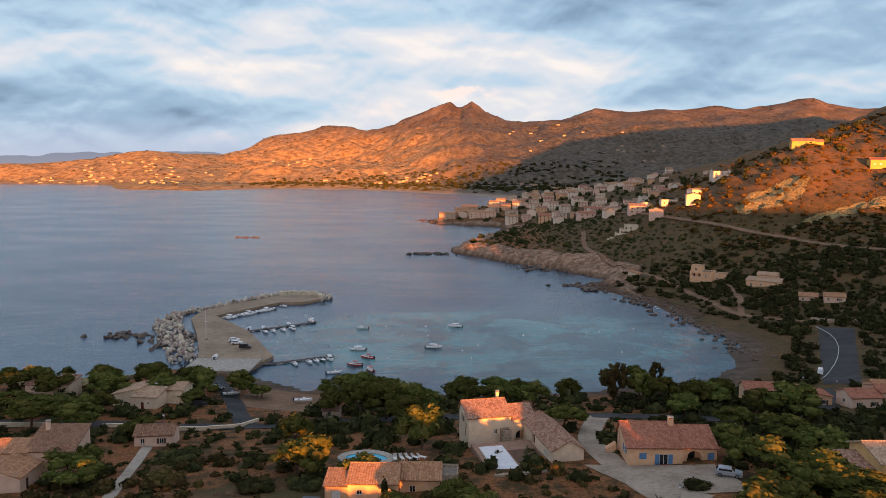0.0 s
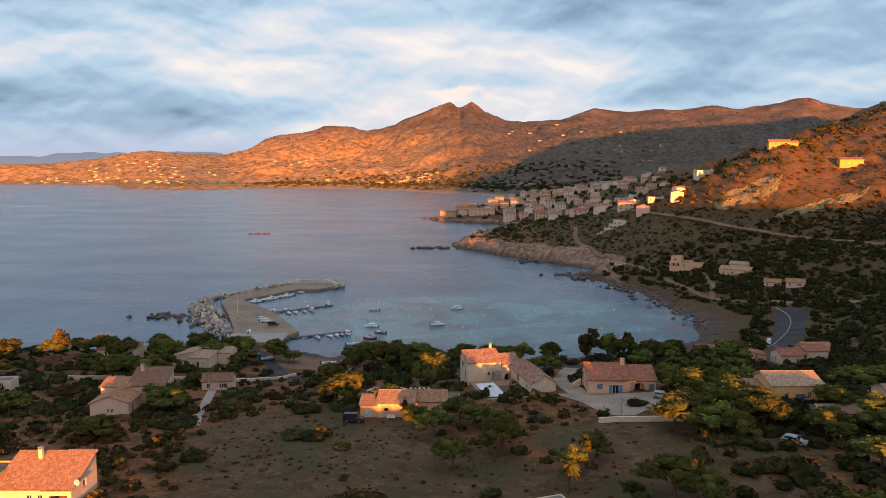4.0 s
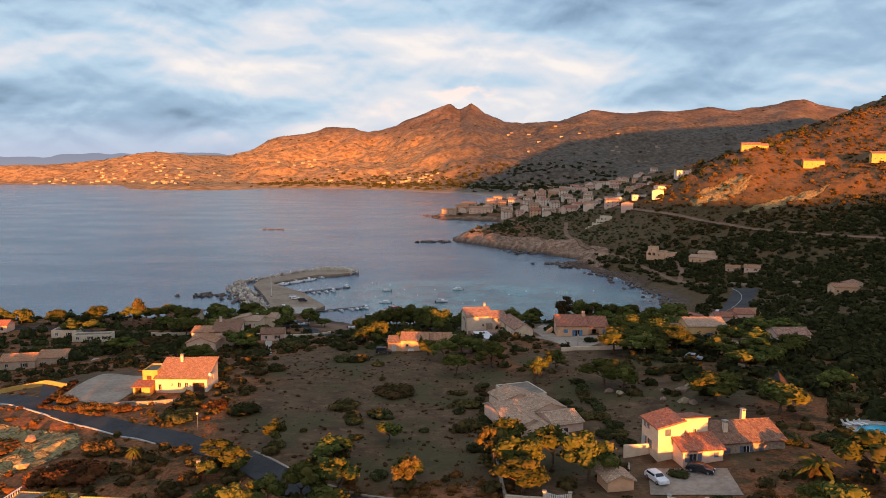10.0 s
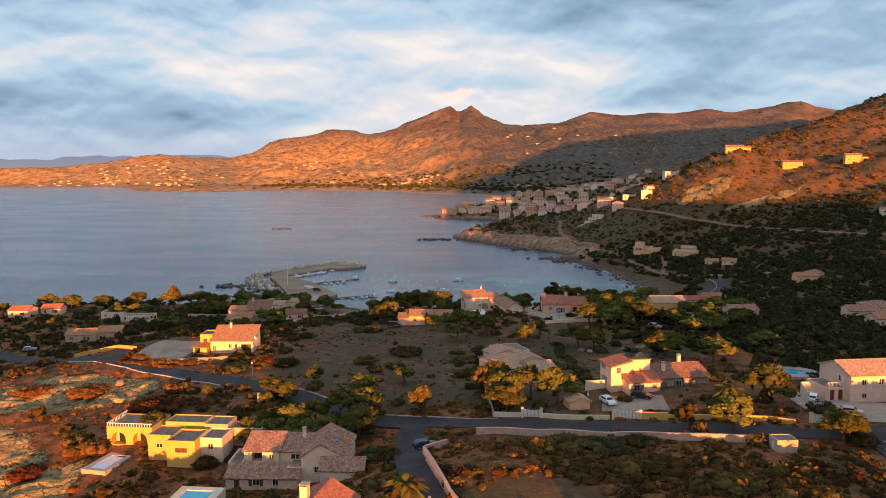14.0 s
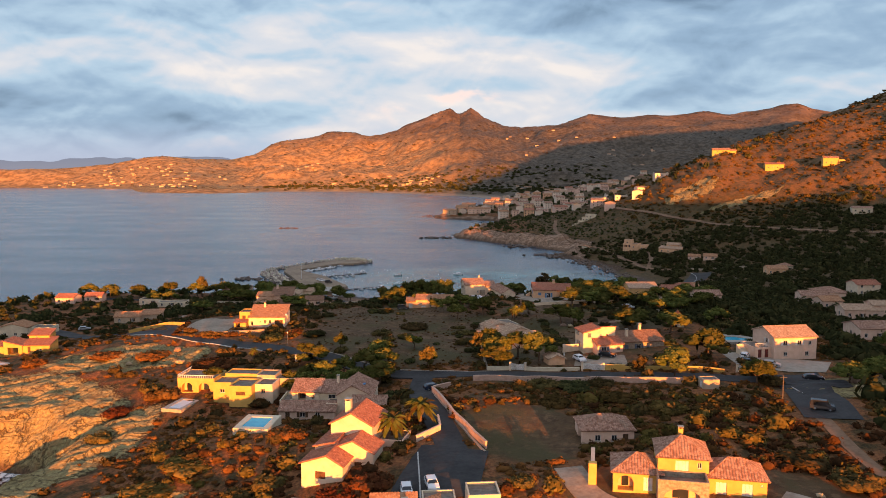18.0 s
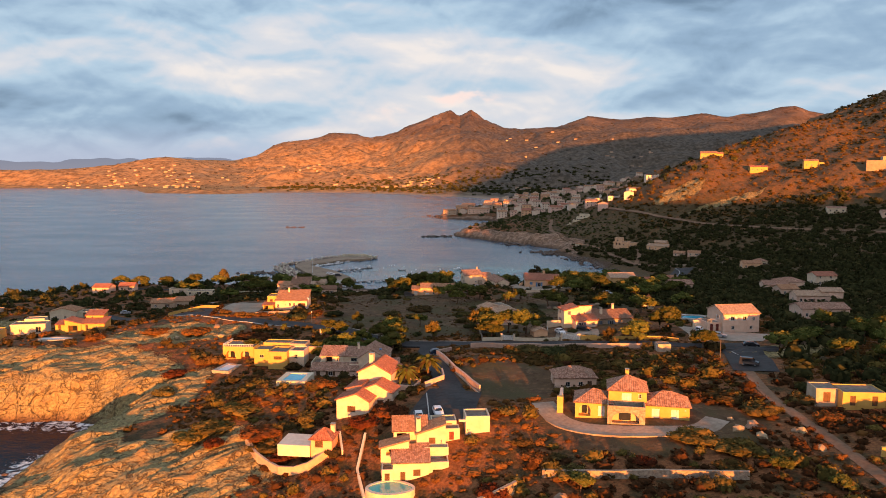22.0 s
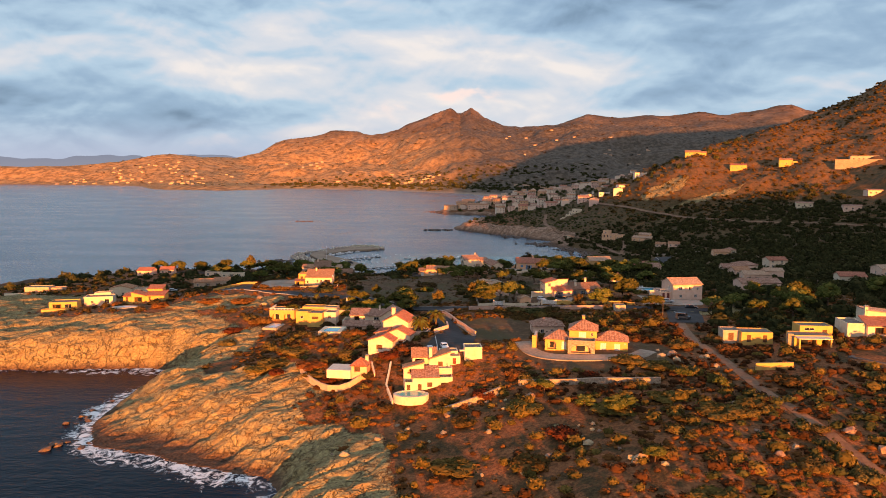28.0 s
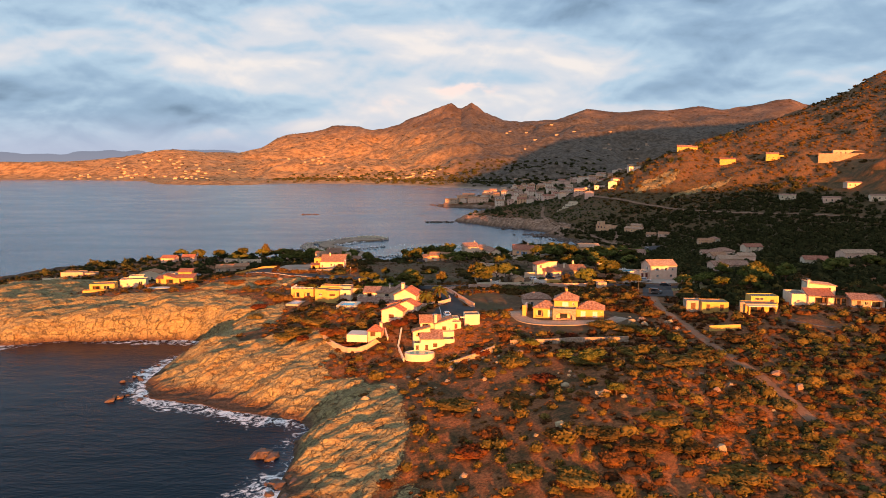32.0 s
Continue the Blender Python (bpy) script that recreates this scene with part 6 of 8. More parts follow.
def pontoon(x0, y0, x1, y1):
    length = math.hypot(x1 - x0, y1 - y0)
    p = thing("pontoon", pose(x0, y0, 0, 0, 0, math.degrees(math.atan2(y1 - y0, x1 - x0))), "dark timber pontoon on floats", "pontoon", "harbour pontoons")
    n = int(length / 2.4)
    for k in range(n):
        boxed("deck_section", k * 2.4 + .03, -.95, .35, k * 2.4 + 2.37, .95, .5, M_PLANK, p)
    for k in range(0, n, 2):
        boxed("float", k * 2.4 + .3, -.8, -.3, k * 2.4 + 2.0, .8, .346, M_HULLGREY, p)


pontoon(-94, 311, -66, 333)
pontoon(-74, 258, -49, 272.5)


def boat_master(length, hull, label, cabin, group):
    """A small boat: lofted hull, deck, screen or cabin, seats, outboard."""
    b = thing("boat", pose(0, 0, -60), label, "boat", group)
    bm = bmesh.new()
    rings = []
    for s, w, keel, sheer in ((0, .86, -.12, .55), (.3, 1.0, -.2, .56), (.6, .92, -.2, .62), (.82, .6, -.1, .72), (.96, .2, .15, .8), (1.0, .03, .5, .84)):
        half = length * .18 * w
        x = (s - .5) * length
        rings.append([bm.verts.new(p) for p in ((x, -half, sheer), (x, -half * .82, .1), (x, 0, keel), (x, half * .82, .1), (x, half, sheer))])
    for q, t in zip(rings, rings[1:]):
        for k in range(4):
            bm.faces.new((q[k], q[k + 1], t[k + 1], t[k]))
    bm.faces.new(rings[0])
    bmesh.ops.recalc_face_normals(bm, faces=bm.faces)
    part("hull", bm, hull, b)
    bm = bmesh.new()
    rings = [[bm.verts.new(((s - .5) * length, k * length * .175 * w, z)) for k in (-1, 1)] for s, w, z in ((.01, .85, .3), (.45, .98, .32), (.46, .98, .56), (.82, .6, .66), (.97, .15, .76))]
    for q, t in zip(rings, rings[1:]):
        bm.faces.new((q[0], q[1], t[1], t[0]))
    bmesh.ops.recalc_face_normals(bm, faces=bm.faces)
    part("deck", bm, M_HULL, b)
    if cabin:
        c = boxed("cabin", -length * .05, -length * .11, .5, length * .2, length * .11, 1.35, M_HULL, b, bevel=.12)
        boxed("windscreen", length * .2 + .004, -length * .09, .85, length * .2 + .03, length * .09, 1.25, M_GLASS, c)
        boxed("canopy", -length * .28, -length * .12, 1.5, length * .1, length * .12, 1.56, hull, b)
    else:
        boxed("console", -.1, -.35, .32, .5, .35, 1.05, M_HULL, b, bevel=.06)
        boxed("seat", -length * .3, -.6, .32, -length * .3 + .5, .6, .6, M_HULLGREY, b, bevel=.05)
    boxed("outboard", -length * .5 - .45, -.2, -.1, -length * .5 - .02, .2, 1.0, M_TYRE, b, bevel=.08)
    return b


BOATS = [boat_master(5.2, M_HULL, "white open motor boat with outboard", False, "white boats"), boat_master(6.4, M_HULL, "white cabin motor boat afloat", True, "white boats"),
         boat_master(5.4, M_HULLRED, "red and white fishing boat afloat", True, "red boats"), boat_master(5.0, M_HULLGREY, "grey inflatable boat with outboard", False, "grey boats")]


MOORED = set()


def boat(kind, x, y, rot, z=0.0, tilt=0):
    if kind not in MOORED:
        MOORED.add(kind)
        BOATS[kind].matrix_basis = pose(x, y, z, tilt, 0, rot)
        return BOATS[kind]
    return copy_thing(BOATS[kind], pose(x, y, z, tilt, 0, rot))


for x, y, rot, kind in ((-5.6, 326.2, 170, 1), (-13.1, 287.7, 10, 1), (-45.6, 321, 175, 0), (-42.2, 283, 178, 1), (-36.8, 271.3, 160, 2), (-40, 261, 170, 2), (-33.6, 254.6, 120, 2), (-45.2, 250.6, 10, 0),
                        (-94, 318, 100, 0), (-88, 319.5, 125, 0), (-85, 311.5, -60, 0), (-82, 313, -58, 0), (-78.4, 315.6, -60, 0), (-75, 318.2, -58, 1), (-79, 327.6, 122, 0), (-70.6, 335, 128, 1),
                        (-61, 261, -62, 0), (-56.4, 263.8, -60, 0), (-54.2, 265.4, -62, 0), (-52.2, 266.6, -58, 3), (-50, 268.4, -60, 1)):
    boat(kind, x, y, rot)
for k in range(15):
    s = k / 14
    x, y = (-113 + 17 * s * 1.0, 341 + 25 * s) if s < .99 else (-94, 371)
    boat((0, 1, 0, 3, 0)[k % 5], x + 2.2, y - 1.2, -32 + r.uniform(-6, 6))
boat(0, -89.8, 262.2, 100, 1.95)
for x, y, rot in ((-70.5, 219.7, 20), (-48, 215, 5), (-71.8, 234.1, 150), (44.2, 109.8, -25)):
    boat(1 if x > 0 or x < -72 else 0, x, y, rot, ground(x, y) + .75)
r = random.Random(5)
M_BUOY = surface("white_buoy", (0.6, 0.6, 0.58), (0.8, 0.8, 0.78), 0.5, 0.5)
me = bpy.data.meshes.new("buoy")
bm = bmesh.new()
bmesh.ops.create_icosphere(bm, subdivisions=1, radius=.32)
bmesh.ops.create_cone(bm, cap_ends=True, segments=6, radius1=.07, radius2=.05, depth=.35, matrix=Matrix.Translation((0, 0, .42)))
bm.to_mesh(me)
bm.free()
me.materials.append(M_BUOY)
for k in range(44):
    x, y = (r.uniform(-84, -45), r.uniform(278, 352)) if k < 26 else (r.uniform(-40, 80), r.uniform(240, 330))
    b = new("mooring_buoy", me)
    b.location = (x, y, .08)
    tagged(b, "small round white mooring buoy afloat", "buoy", "mooring buoys")
sea_rocks = thing("sea_rocks", pose(0, 0, 0), "dark wet rocks standing out of the sea", "rocks", kind="stuff")
r = random.Random(8)
verts, faces = [], []
for cx, cy, rx, ry, n, s0 in ((-141, 302, 12, 7, 30, 2.2), (-120, 298, 9, 14, 34, 3.0), (-216, 729, 13, 2.5, 16, 2.6), (-28, 597, 17, 5, 34, 3.6), (-47, -123, 2.4, 1.2, 9, 3.4), (-101, -79, 9, 4, 10, 2.0), (-40, -140, 4, 8, 12, 2.2), (-108, -58, 3, 8, 8, 1.8), (104, 300, 7, 34, 44, 2.0), (101, 345, 7, 34, 50, 2.2), (90, 395, 9, 28, 50, 2.4), (72, 434, 9, 14, 40, 2.8), (50, 520, 16, 26, 50, 3.0), (-42, 940, 16, 30, 30, 3.4), (60, 442, 9, 3, 12, 2.4), (-58, 975, 10, 3, 8, 3)):
    for _ in range(n):
        me_r = ROCKS[r.randrange(5)]
        s = s0 * r.uniform(.5, 1.25)
        m = Matrix.LocRotScale((cx + r.gauss(0, rx * .5), cy + r.gauss(0, ry * .5), s * .02), Euler((r.uniform(0, .5), r.uniform(0, .5), r.uniform(0, 6))), (s * 1.4, s, s * .75))
        o = len(verts)
        verts += [tuple(m @ v.co) for v in me_r.vertices]
        faces += [tuple(o + i for i in p.vertices) for p in me_r.polygons]
me = bpy.data.meshes.new("rock_group")
me.from_pydata(verts, [], faces)
me.materials.append(M_WETROCK)
o = new("rock_group", me)
o.parent = sea_rocks

# ---------- pools, cars, posts and garden things ----------
def pool(x, y, z, rot, w, d, water, label, deck=1.4, oval=False, drop=1.2, deck_mat=None):
    p = thing("pool", pose(x, y, z, 0, 0, rot), label, "pool")
    n = 28
    def ring(a, b, wob):
        if not oval:
            return [(-a, -b), (a, -b), (a, b), (-a, b)]
        return [(a * math.cos(t) * (1 + wob * math.cos(2 * t + .8)), b * math.sin(t) * (1 + wob * math.sin(t))) for t in (k * math.tau / n for k in range(n))]
    inner, outer = ring(w / 2, d / 2, .16), ring(w / 2 + deck, d / 2 + deck, .08)
    bm = bmesh.new()
    k = len(inner)
    vi, vo = [bm.verts.new((*q, .16)) for q in inner], [bm.verts.new((*q, .16)) for q in outer]
    vl, vb = [bm.verts.new((*q, -.25)) for q in inner], [bm.verts.new((*q, -drop)) for q in outer]
    for i in range(k):
        j = (i + 1) % k
        bm.faces.new((vo[i], vo[j], vi[j], vi[i]))
        bm.faces.new((vi[i], vi[j], vl[j], vl[i]))
        bm.faces.new((vb[i], vb[j], vo[j], vo[i]))
    bmesh.ops.recalc_face_normals(bm, faces=bm.faces)
    part("pool_deck", bm, deck_mat or M_PAVE, p)
    bm = bmesh.new()
    bm.faces.new([bm.verts.new((*q, .02)) for q in ring(w / 2 + .05, d / 2 + .05, .16)])
    part("pool_water", bm, water, p)
    return p


pool(-67.6, 0.2, 14.4, -12, 3.2, 6.4, M_COVER, "covered white pool beside the arched house", 1.0, drop=2.5)
pool(-42.4, -24.2, 18.6, -4, 4.6, 6.0, M_POOL, "blue rectangular pool with white deck on the slope", 1.3, drop=2.5, deck_mat=PLASTER["white"])
p = pool(-12.6, -82.4, 15.3, 8, 6.8, 5.0, M_GREENPOOL, "green kidney pool behind a curved white wall", .7, True, 1.9, PLASTER["cream"])
pool(74.5, 37, 22.6, 0, 8, 4.6, M_POOL, "turquoise oval pool with loungers", 2.6, True)
pool(-138.5, 37.5, 13.8, 6, 9, 3.2, M_COVER, "pale pool on the cliff top", 1.0, True)
pool(99.5, -83.5, 25.2, -52, 10.5, 3.8, M_POOL, "long turquoise pool in a dark deck", 1.0, deck_mat=M_PLANK)
pool(-19, 137, 16.2, 0, 7, 4, M_POOL, "blue pool behind the orange cottage", 1.6, True)
pool(-113, 128, 10.0, 10, 5, 3, M_POOL, "small blue pool with pale parasols", 1.2)


def lounger(x, y, z, rot):
    l = thing("sun_lounger", pose(x, y, z, 0, 0, rot), "white plastic sun lounger on the terrace", "lounger", "sun loungers")
    boxed("seat", -.33, -.9, .28, .33, .5, .36, M_FRAME, l, bevel=.02)
    bm = bmesh.new()
    face(bm, (-.33, .5, .3), (.33, .5, .3), (.33, 1.0, .8), (-.33, 1.0, .8))
    bmesh.ops.solidify(bm, geom=bm.faces[:], thickness=.06)
    part("backrest", bm, M_FRAME, l)
    for a in (-.28, .22):
        for b in (-.8, .4):
            boxed("leg", a, b, 0, a + .06, b + .06, .28, M_FRAME, l)


for k in range(5):
    lounger(-13.6 + 1.2 * k, 136 + .2 * k, 16.45, 10 + 14 * k)
for k in range(4):
    lounger(69 + k * 1.1, 39 + (k % 2) * .4, 22.8, 30)


def car(x, y, rot, paint, label, group="", z=None, van=False):
    """A parked car: shaped body, dark glass, four wheels, lamps."""
    c = thing("car", pose(x, y, (ground(x, y) + .14 if z is None else z), 0, 0, rot), label, "car", group)
    hgt = 1.9 if van else 1.46
    prof = ((-2.1, .3), (-2.12, .75), (-2.0, .95), (-1.55, hgt - .08), (-1.2, hgt), (.35, hgt), (.95, .98), (1.95, .82), (2.1, .6), (2.12, .3)) if not van else \
           ((-2.2, .3), (-2.2, 1.0), (-2.1, hgt - .1), (-1.9, hgt), (.7, hgt), (1.3, 1.15), (2.1, .95), (2.25, .6), (2.25, .3))
    bm = bmesh.new()
    sides = []
    for s in (-1, 1):
        sides.append([bm.verts.new((a, s * (.86 if b < 1.0 else .66 + .2 * max(0, (1.46 - b))), b)) for a, b in prof])
    for k in range(len(prof)):
        j = (k + 1) % len(prof)
        bm.faces.new((sides[0][k], sides[0][j], sides[1][j], sides[1][k]))
    bm.faces.new(sides[0][::-1])
    bm.faces.new(sides[1])
    bmesh.ops.recalc_face_normals(bm, faces=bm.faces)
    part("body", bm, paint, c)
    top = hgt
    bm = bmesh.new()
    face(bm, (.43, -.6, top - .06), (.9, -.74, 1.04), (.9, .74, 1.04), (.43, .6, top - .06))
    part("windscreen", bm, M_GLASS, c).location.x = .03 if not van else .42
    bm = bmesh.new()
    face(bm, (-1.6, -.6, top - .12), (-1.6, .6, top - .12), (-1.97, .74, 1.0), (-1.97, -.74, 1.0))
    part("rear_window", bm, M_GLASS, c).location.x = -.04
    for s in (-1, 1):
        boxed("side_glass", -1.5, s * .79 - .06, 1.0, .55, s * .79 + .06, top - .16, M_GLASS, c)
        for a in (-1.3, 1.3):
            bm = bmesh.new()
            bmesh.ops.create_cone(bm, cap_ends=True, segments=14, radius1=.32, radius2=.32, depth=.2, matrix=pose(a, s * .8, .32, 90, 0, 0))
            w = part("wheel", bm, M_TYRE, c)
            bm = bmesh.new()
            bmesh.ops.create_cone(bm, cap_ends=True, segments=10, radius1=.19, radius2=.19, depth=.22, matrix=pose(a, s * .81, .32, 90, 0, 0))
            part("rim", bm, M_HULLGREY, w)
        boxed("headlight", 1.98, s * .62 - .16, .62, 2.13, s * .62 + .16, .76, M_FRAME, c)
        boxed("tail_light", -2.14, s * .68 - .1, .72, -2.08, s * .68 + .1, .9, M_REDDOOR, c)
    return c


P_WHITE = surface("white_car_paint", (0.66, 0.66, 0.66), (0.78, 0.78, 0.78), 2, 0.25, spec=.5)
P_BLACK = surface("black_car_paint", (0.012, 0.013, 0.016), (0.025, 0.026, 0.03), 2, 0.2, spec=.5)
P_SILVER = surface("silver_car_paint", (0.30, 0.32, 0.34), (0.42, 0.44, 0.46), 2, 0.3, 0, 0.3)
P_BLUE = surface("dark_blue_car_paint", (0.012, 0.02, 0.04), (0.025, 0.04, 0.07), 2, 0.2, spec=.5)
car(-8.8, -63.4, -82, P_WHITE, "white hatchback parked on the car park", "white cars", ground(-8.8, -63.4) + .24)
car(-5.0, -62.6, -78, P_WHITE, "white saloon parked on the car park", "white cars", ground(-5.0, -62.6) + .24)
car(-7.3, -6.5, 20, P_BLUE, "dark blue car parked at the road mouth")
car(29, 16.4, -70, P_WHITE, "white car with dark roof on the drive", "white cars")
car(36.6, 19.4, -28, P_BLACK, "black car beside the stone cottage", "black cars")
car(68.5, 8.6, -20, P_BLACK, "black car on the concrete forecourt", "black cars")
car(73.4, 7.0, -28, P_SILVER, "grey car on the concrete forecourt", "silver cars")
car(70.6, 16.5, 60, P_WHITE, "white car beside the villa stairs", "white cars")
car(-148, 110, 20, P_SILVER, "silver blue car parked by a house", "silver cars")
car(78.6, -3.5, -8, P_BLACK, "black car on the small car park", "black cars")
car(68.2, -30, -25, P_BLACK, "dark van parked at the track's end", "", van=True)
car(42.4, 124.2, -20, P_SILVER, "silver car in front of the red-roofed house", "silver cars")
car(-73, 199.4, 40, P_BLACK, "dark four-wheel drive in a garden", "black cars", van=True)
car(115.5, 248, 62, P_WHITE, "white van on the seaside car park", "", van=True)
car(-76.5, 224.8, -20, P_BLACK, "black car on the harbour road", "black cars")
car(57.7, 93.4, -35, P_SILVER, "silver car under the pines", "silver cars")
car(-89, 284.6, 10, P_WHITE, "white car on the quay", "white cars", 1.56)
car(-91.4, 289, 14, P_WHITE, "white hatchback on the quay", "white cars", 1.56)
car(-83.6, 277.5, 8, P_BLACK, "dark pick-up on the quay", "black cars", 1.56, True)
car(-24.5, 117, -4, P_BLACK, "dark jeep outside the orange cottage", "black cars", van=True)


def lamp_post(x, y, high=3.4):
    l = thing("street_lamp", pose(x, y, ground(x, y)), "black garden lamp post with lantern", "lamp", "lamp posts")
    bm = bmesh.new()
    rod(bm, (0, 0, -.3), (0, 0, high), .07, .04, 6)
    part("pole", bm, M_SLATE, l)
    boxed("lantern", -.16, -.16, high, .16, .16, high + .4, M_FRAME, l, bevel=.04)
    boxed("lantern_cap", -.2, -.2, high + .404, .2, .2, high + .48, M_SLATE, l)


for x, y in ((31, 112), (-73, 176), (-52, 42), (104, 214), (100, 226)):
    lamp_post(x, y)


def pole(x, y, high, label="tall grey utility pole"):
    l = thing("utility_pole", pose(x, y, ground(x, y)), label, "pole", "utility poles")
    bm = bmesh.new()
    rod(bm, (0, 0, -.5), (0, 0, high), .14, .09, 6)
    part("shaft", bm, M_PLANK, l)
    bm = bmesh.new()
    rod(bm, (-.7, 0, high - .5), (.7, 0, high - .5), .05, .05, 5)
    part("cross_arm", bm, M_PLANK, l)


for x, y, z in ((207, 374, 6), (238, 352, 6), (262, 318, 6), (64, -22, 5), (330, 500, 9), (352, 560, 9)):
    pole(x, y, z)
statue = thing("garden_statue", pose(25.6, 20.5, ground(25.6, 20.5)), "small plain white garden statue on the lawn", "statue")
bm = bmesh.new()
rod(bm, (0, 0, 0), (0, 0, .9), .2, .16, 8)
rod(bm, (0, 0, .9), (0, 0, 1.35), .2, .1, 8)
bmesh.ops.create_icosphere(bm, subdivisions=1, radius=.13, matrix=Matrix.Translation((0, 0, 1.48)))
part("shape", bm, M_FRAME, statue)
bench = thing("bench", pose(-16.6, 117.6, ground(-16.6, 117.6) + .1), "white garden bench against the orange cottage", "bench")
boxed("seat", -.8, -.2, .4, .8, .25, .46, M_FRAME, bench)
boxed("backrest", -.8, .25, .46, .8, .3, .95, M_FRAME, bench)
for a in (-.75, .68):
    boxed("leg", a, -.18, 0, a + .07, .22, .4, M_FRAME, bench)

# ---------- plants ----------
# pines: x, y, crown width, height
PINES_A = [(-33.1, 189.4, 8, 8), (-26.4, 182.5, 9, 9), (-19.9, 181.0, 9, 9), (-14.4, 180.9, 8, 8), (-10.3, 181.2, 7, 6), (-3.0, 211.5, 7, 6), (3.3, 204.9, 7, 6.5), (9.9, 197.7, 7, 6.5), (16.7, 190.9, 7, 6), (26.6, 200.0, 6, 6.5), (-9.5, 146.6, 8, 9), (-36.1, 152.4, 7, 7), (-28.0, 132.9, 7, 7), (38.2, 194.6, 6, 9), (42.6, 188.5, 7, 8), (47.1, 181.5, 7, 7.5), (53.7, 180.9, 7, 7), (62.1, 187.9, 6, 6.5), (58.6, 234.4, 5, 8), (43.0, 231.1, 5, 8), (-119.8, 191.4, 7, 5), (-110.3, 185.4, 7, 5.5), (-104.7, 187.1, 6, 5), (-98.1, 187.3, 6, 5)]
PINES_B = [(-94.9, 191.1, 6, 5), (-81.9, 209.4, 5, 4), (-73.8, 135.4, 9, 6), (-63.3, 221.0, 4, 3.5), (-142.2, 226.2, 7, 4), (-123.5, 225.8, 4, 4), (-110.2, 227.7, 5, 4), (-100.1, 235.2, 6, 4), (-18.5, 126.8, 6, 5), (46.2, 135.0, 8, 4.4), (47.5, 122.7, 9, 5.2), (59.3, 143.7, 9, 5.2), (53.2, 115.5, 9, 5.2), (55.6, 110.0, 8, 4.8), (55.6, 158.5, 7, 4.4), (66.5, 174.4, 7, 6), (62.8, 135.4, 8, 5.2), (56.1, 103.3, 8, 4.4), (1.1, 109.4, 6, 4.5), (6.3, 102.9, 6, 4.5), (-6.4, 104.1, 6, 5), (-1.7, 113.2, 6, 5), (-11.2, 111.8, 5, 4), (5.9, 95.1, 7, 5.5)]
PINES_C = [(39.1, 101.7, 9, 3.7), (64.8, 96.7, 8, 4.4), (74.2, 96.9, 7, 4.4), (88.0, 105.4, 7, 4.4), (-71.8, 100.2, 6, 4), (-76.9, 104.4, 5, 3.5), (6.5, 27.1, 7, 7), (13.9, 23.9, 7, 7), (8.2, 19.9, 7, 7), (18.6, 17.5, 7, 7), (-35.0, 34.1, 4, 4), (-23.0, 25.6, 6, 4.5), (-10.0, 19.0, 4, 4), (-39.7, 12.6, 4, 4), (-34.8, 10.4, 5, 5), (-30.8, 11.8, 5, 5), (-25.7, 13.6, 6, 6), (-20.5, 15.1, 6, 6)]
PINES_D = [(-9.5, 15.1, 4.2, 5), (47.5, -3.4, 6.5, 6), (40.4, -1.1, 3, 4), (60.9, 14.0, 10, 7), (-43.1, 9.5, 4, 4), (-43.3, 21.5, 3, 3), (63.7, -10.0, 6, 5), (122.7, -7.5, 8, 8), (108.8, -16.3, 8, 9), (93.2, -3.9, 6, 5), (93.9, -22.6, 6, 5), (66.1, -4.1, 5, 4), (108.0, 18.3, 6, 6), (47.8, 4.5, 4, 3.5), (114.9, 7.8, 7, 6), (176.4, 32.9, 9, 7), (151.4, 11.2, 9, 7.5), (118.9, 3.2, 8, 8), (101.4, -31.6, 7, 6), (84.6, -7.4, 6, 5), (94.7, -3.1, 6, 5)]
PINES_E = [(51.5, -88.5, 3.5, 2.5), (34.5, -131.5, 3.5, 2.6), (58.2, -95.2, 3, 2.2), (33.8, -105.5, 6, 3), (19.2, -89.4, 4, 3), (27.2, -100.6, 4, 2.6)]
PINES_F = [(-146.8, 172.9, 7.8, 5.4), (-141.0, 175.8, 7.0, 4.8), (-110.3, 134.4, 8.0, 5.5), (-134.0, 200.3, 5.8, 9), (-129.5, 208.2, 7.9, 5.5), (-105.1, 175.2, 9.6, 6.6), (-93.7, 174.7, 9.6, 6.6), (-69.6, 127.8, 7.8, 5.4), (-74.3, 165.8, 6.7, 4.7), (-75.2, 201.2, 5.8, 4.0), (-61.5, 219.3, 5.2, 3.6), (-31.4, 135.6, 8.0, 5.5), (-39.4, 222.3, 9.3, 6.5), (-33.1, 222.0, 10.8, 7.6), (-24.5, 210.4, 10.8, 7.6), (-15.0, 174.3, 8.7, 6.0), (20.3, 158.1, 7.2, 5.0), (16.0, 223.6, 8.3, 5.8), (8.5, 224.7, 8.4, 5.9), (-1.6, 221.4, 9.3, 6.5), (36.5, 186.4, 5.5, 9), (52.7, 240.7, 8.8, 6.1), (57.3, 183.4, 9.0, 6.3), (49.7, 172.6, 6.9, 4.8), (44.0, 108.8, 8.2, 3.8), (46.4, 99.2, 7.8, 3.8), (49.6, 96.5, 6.5, 3.8)]
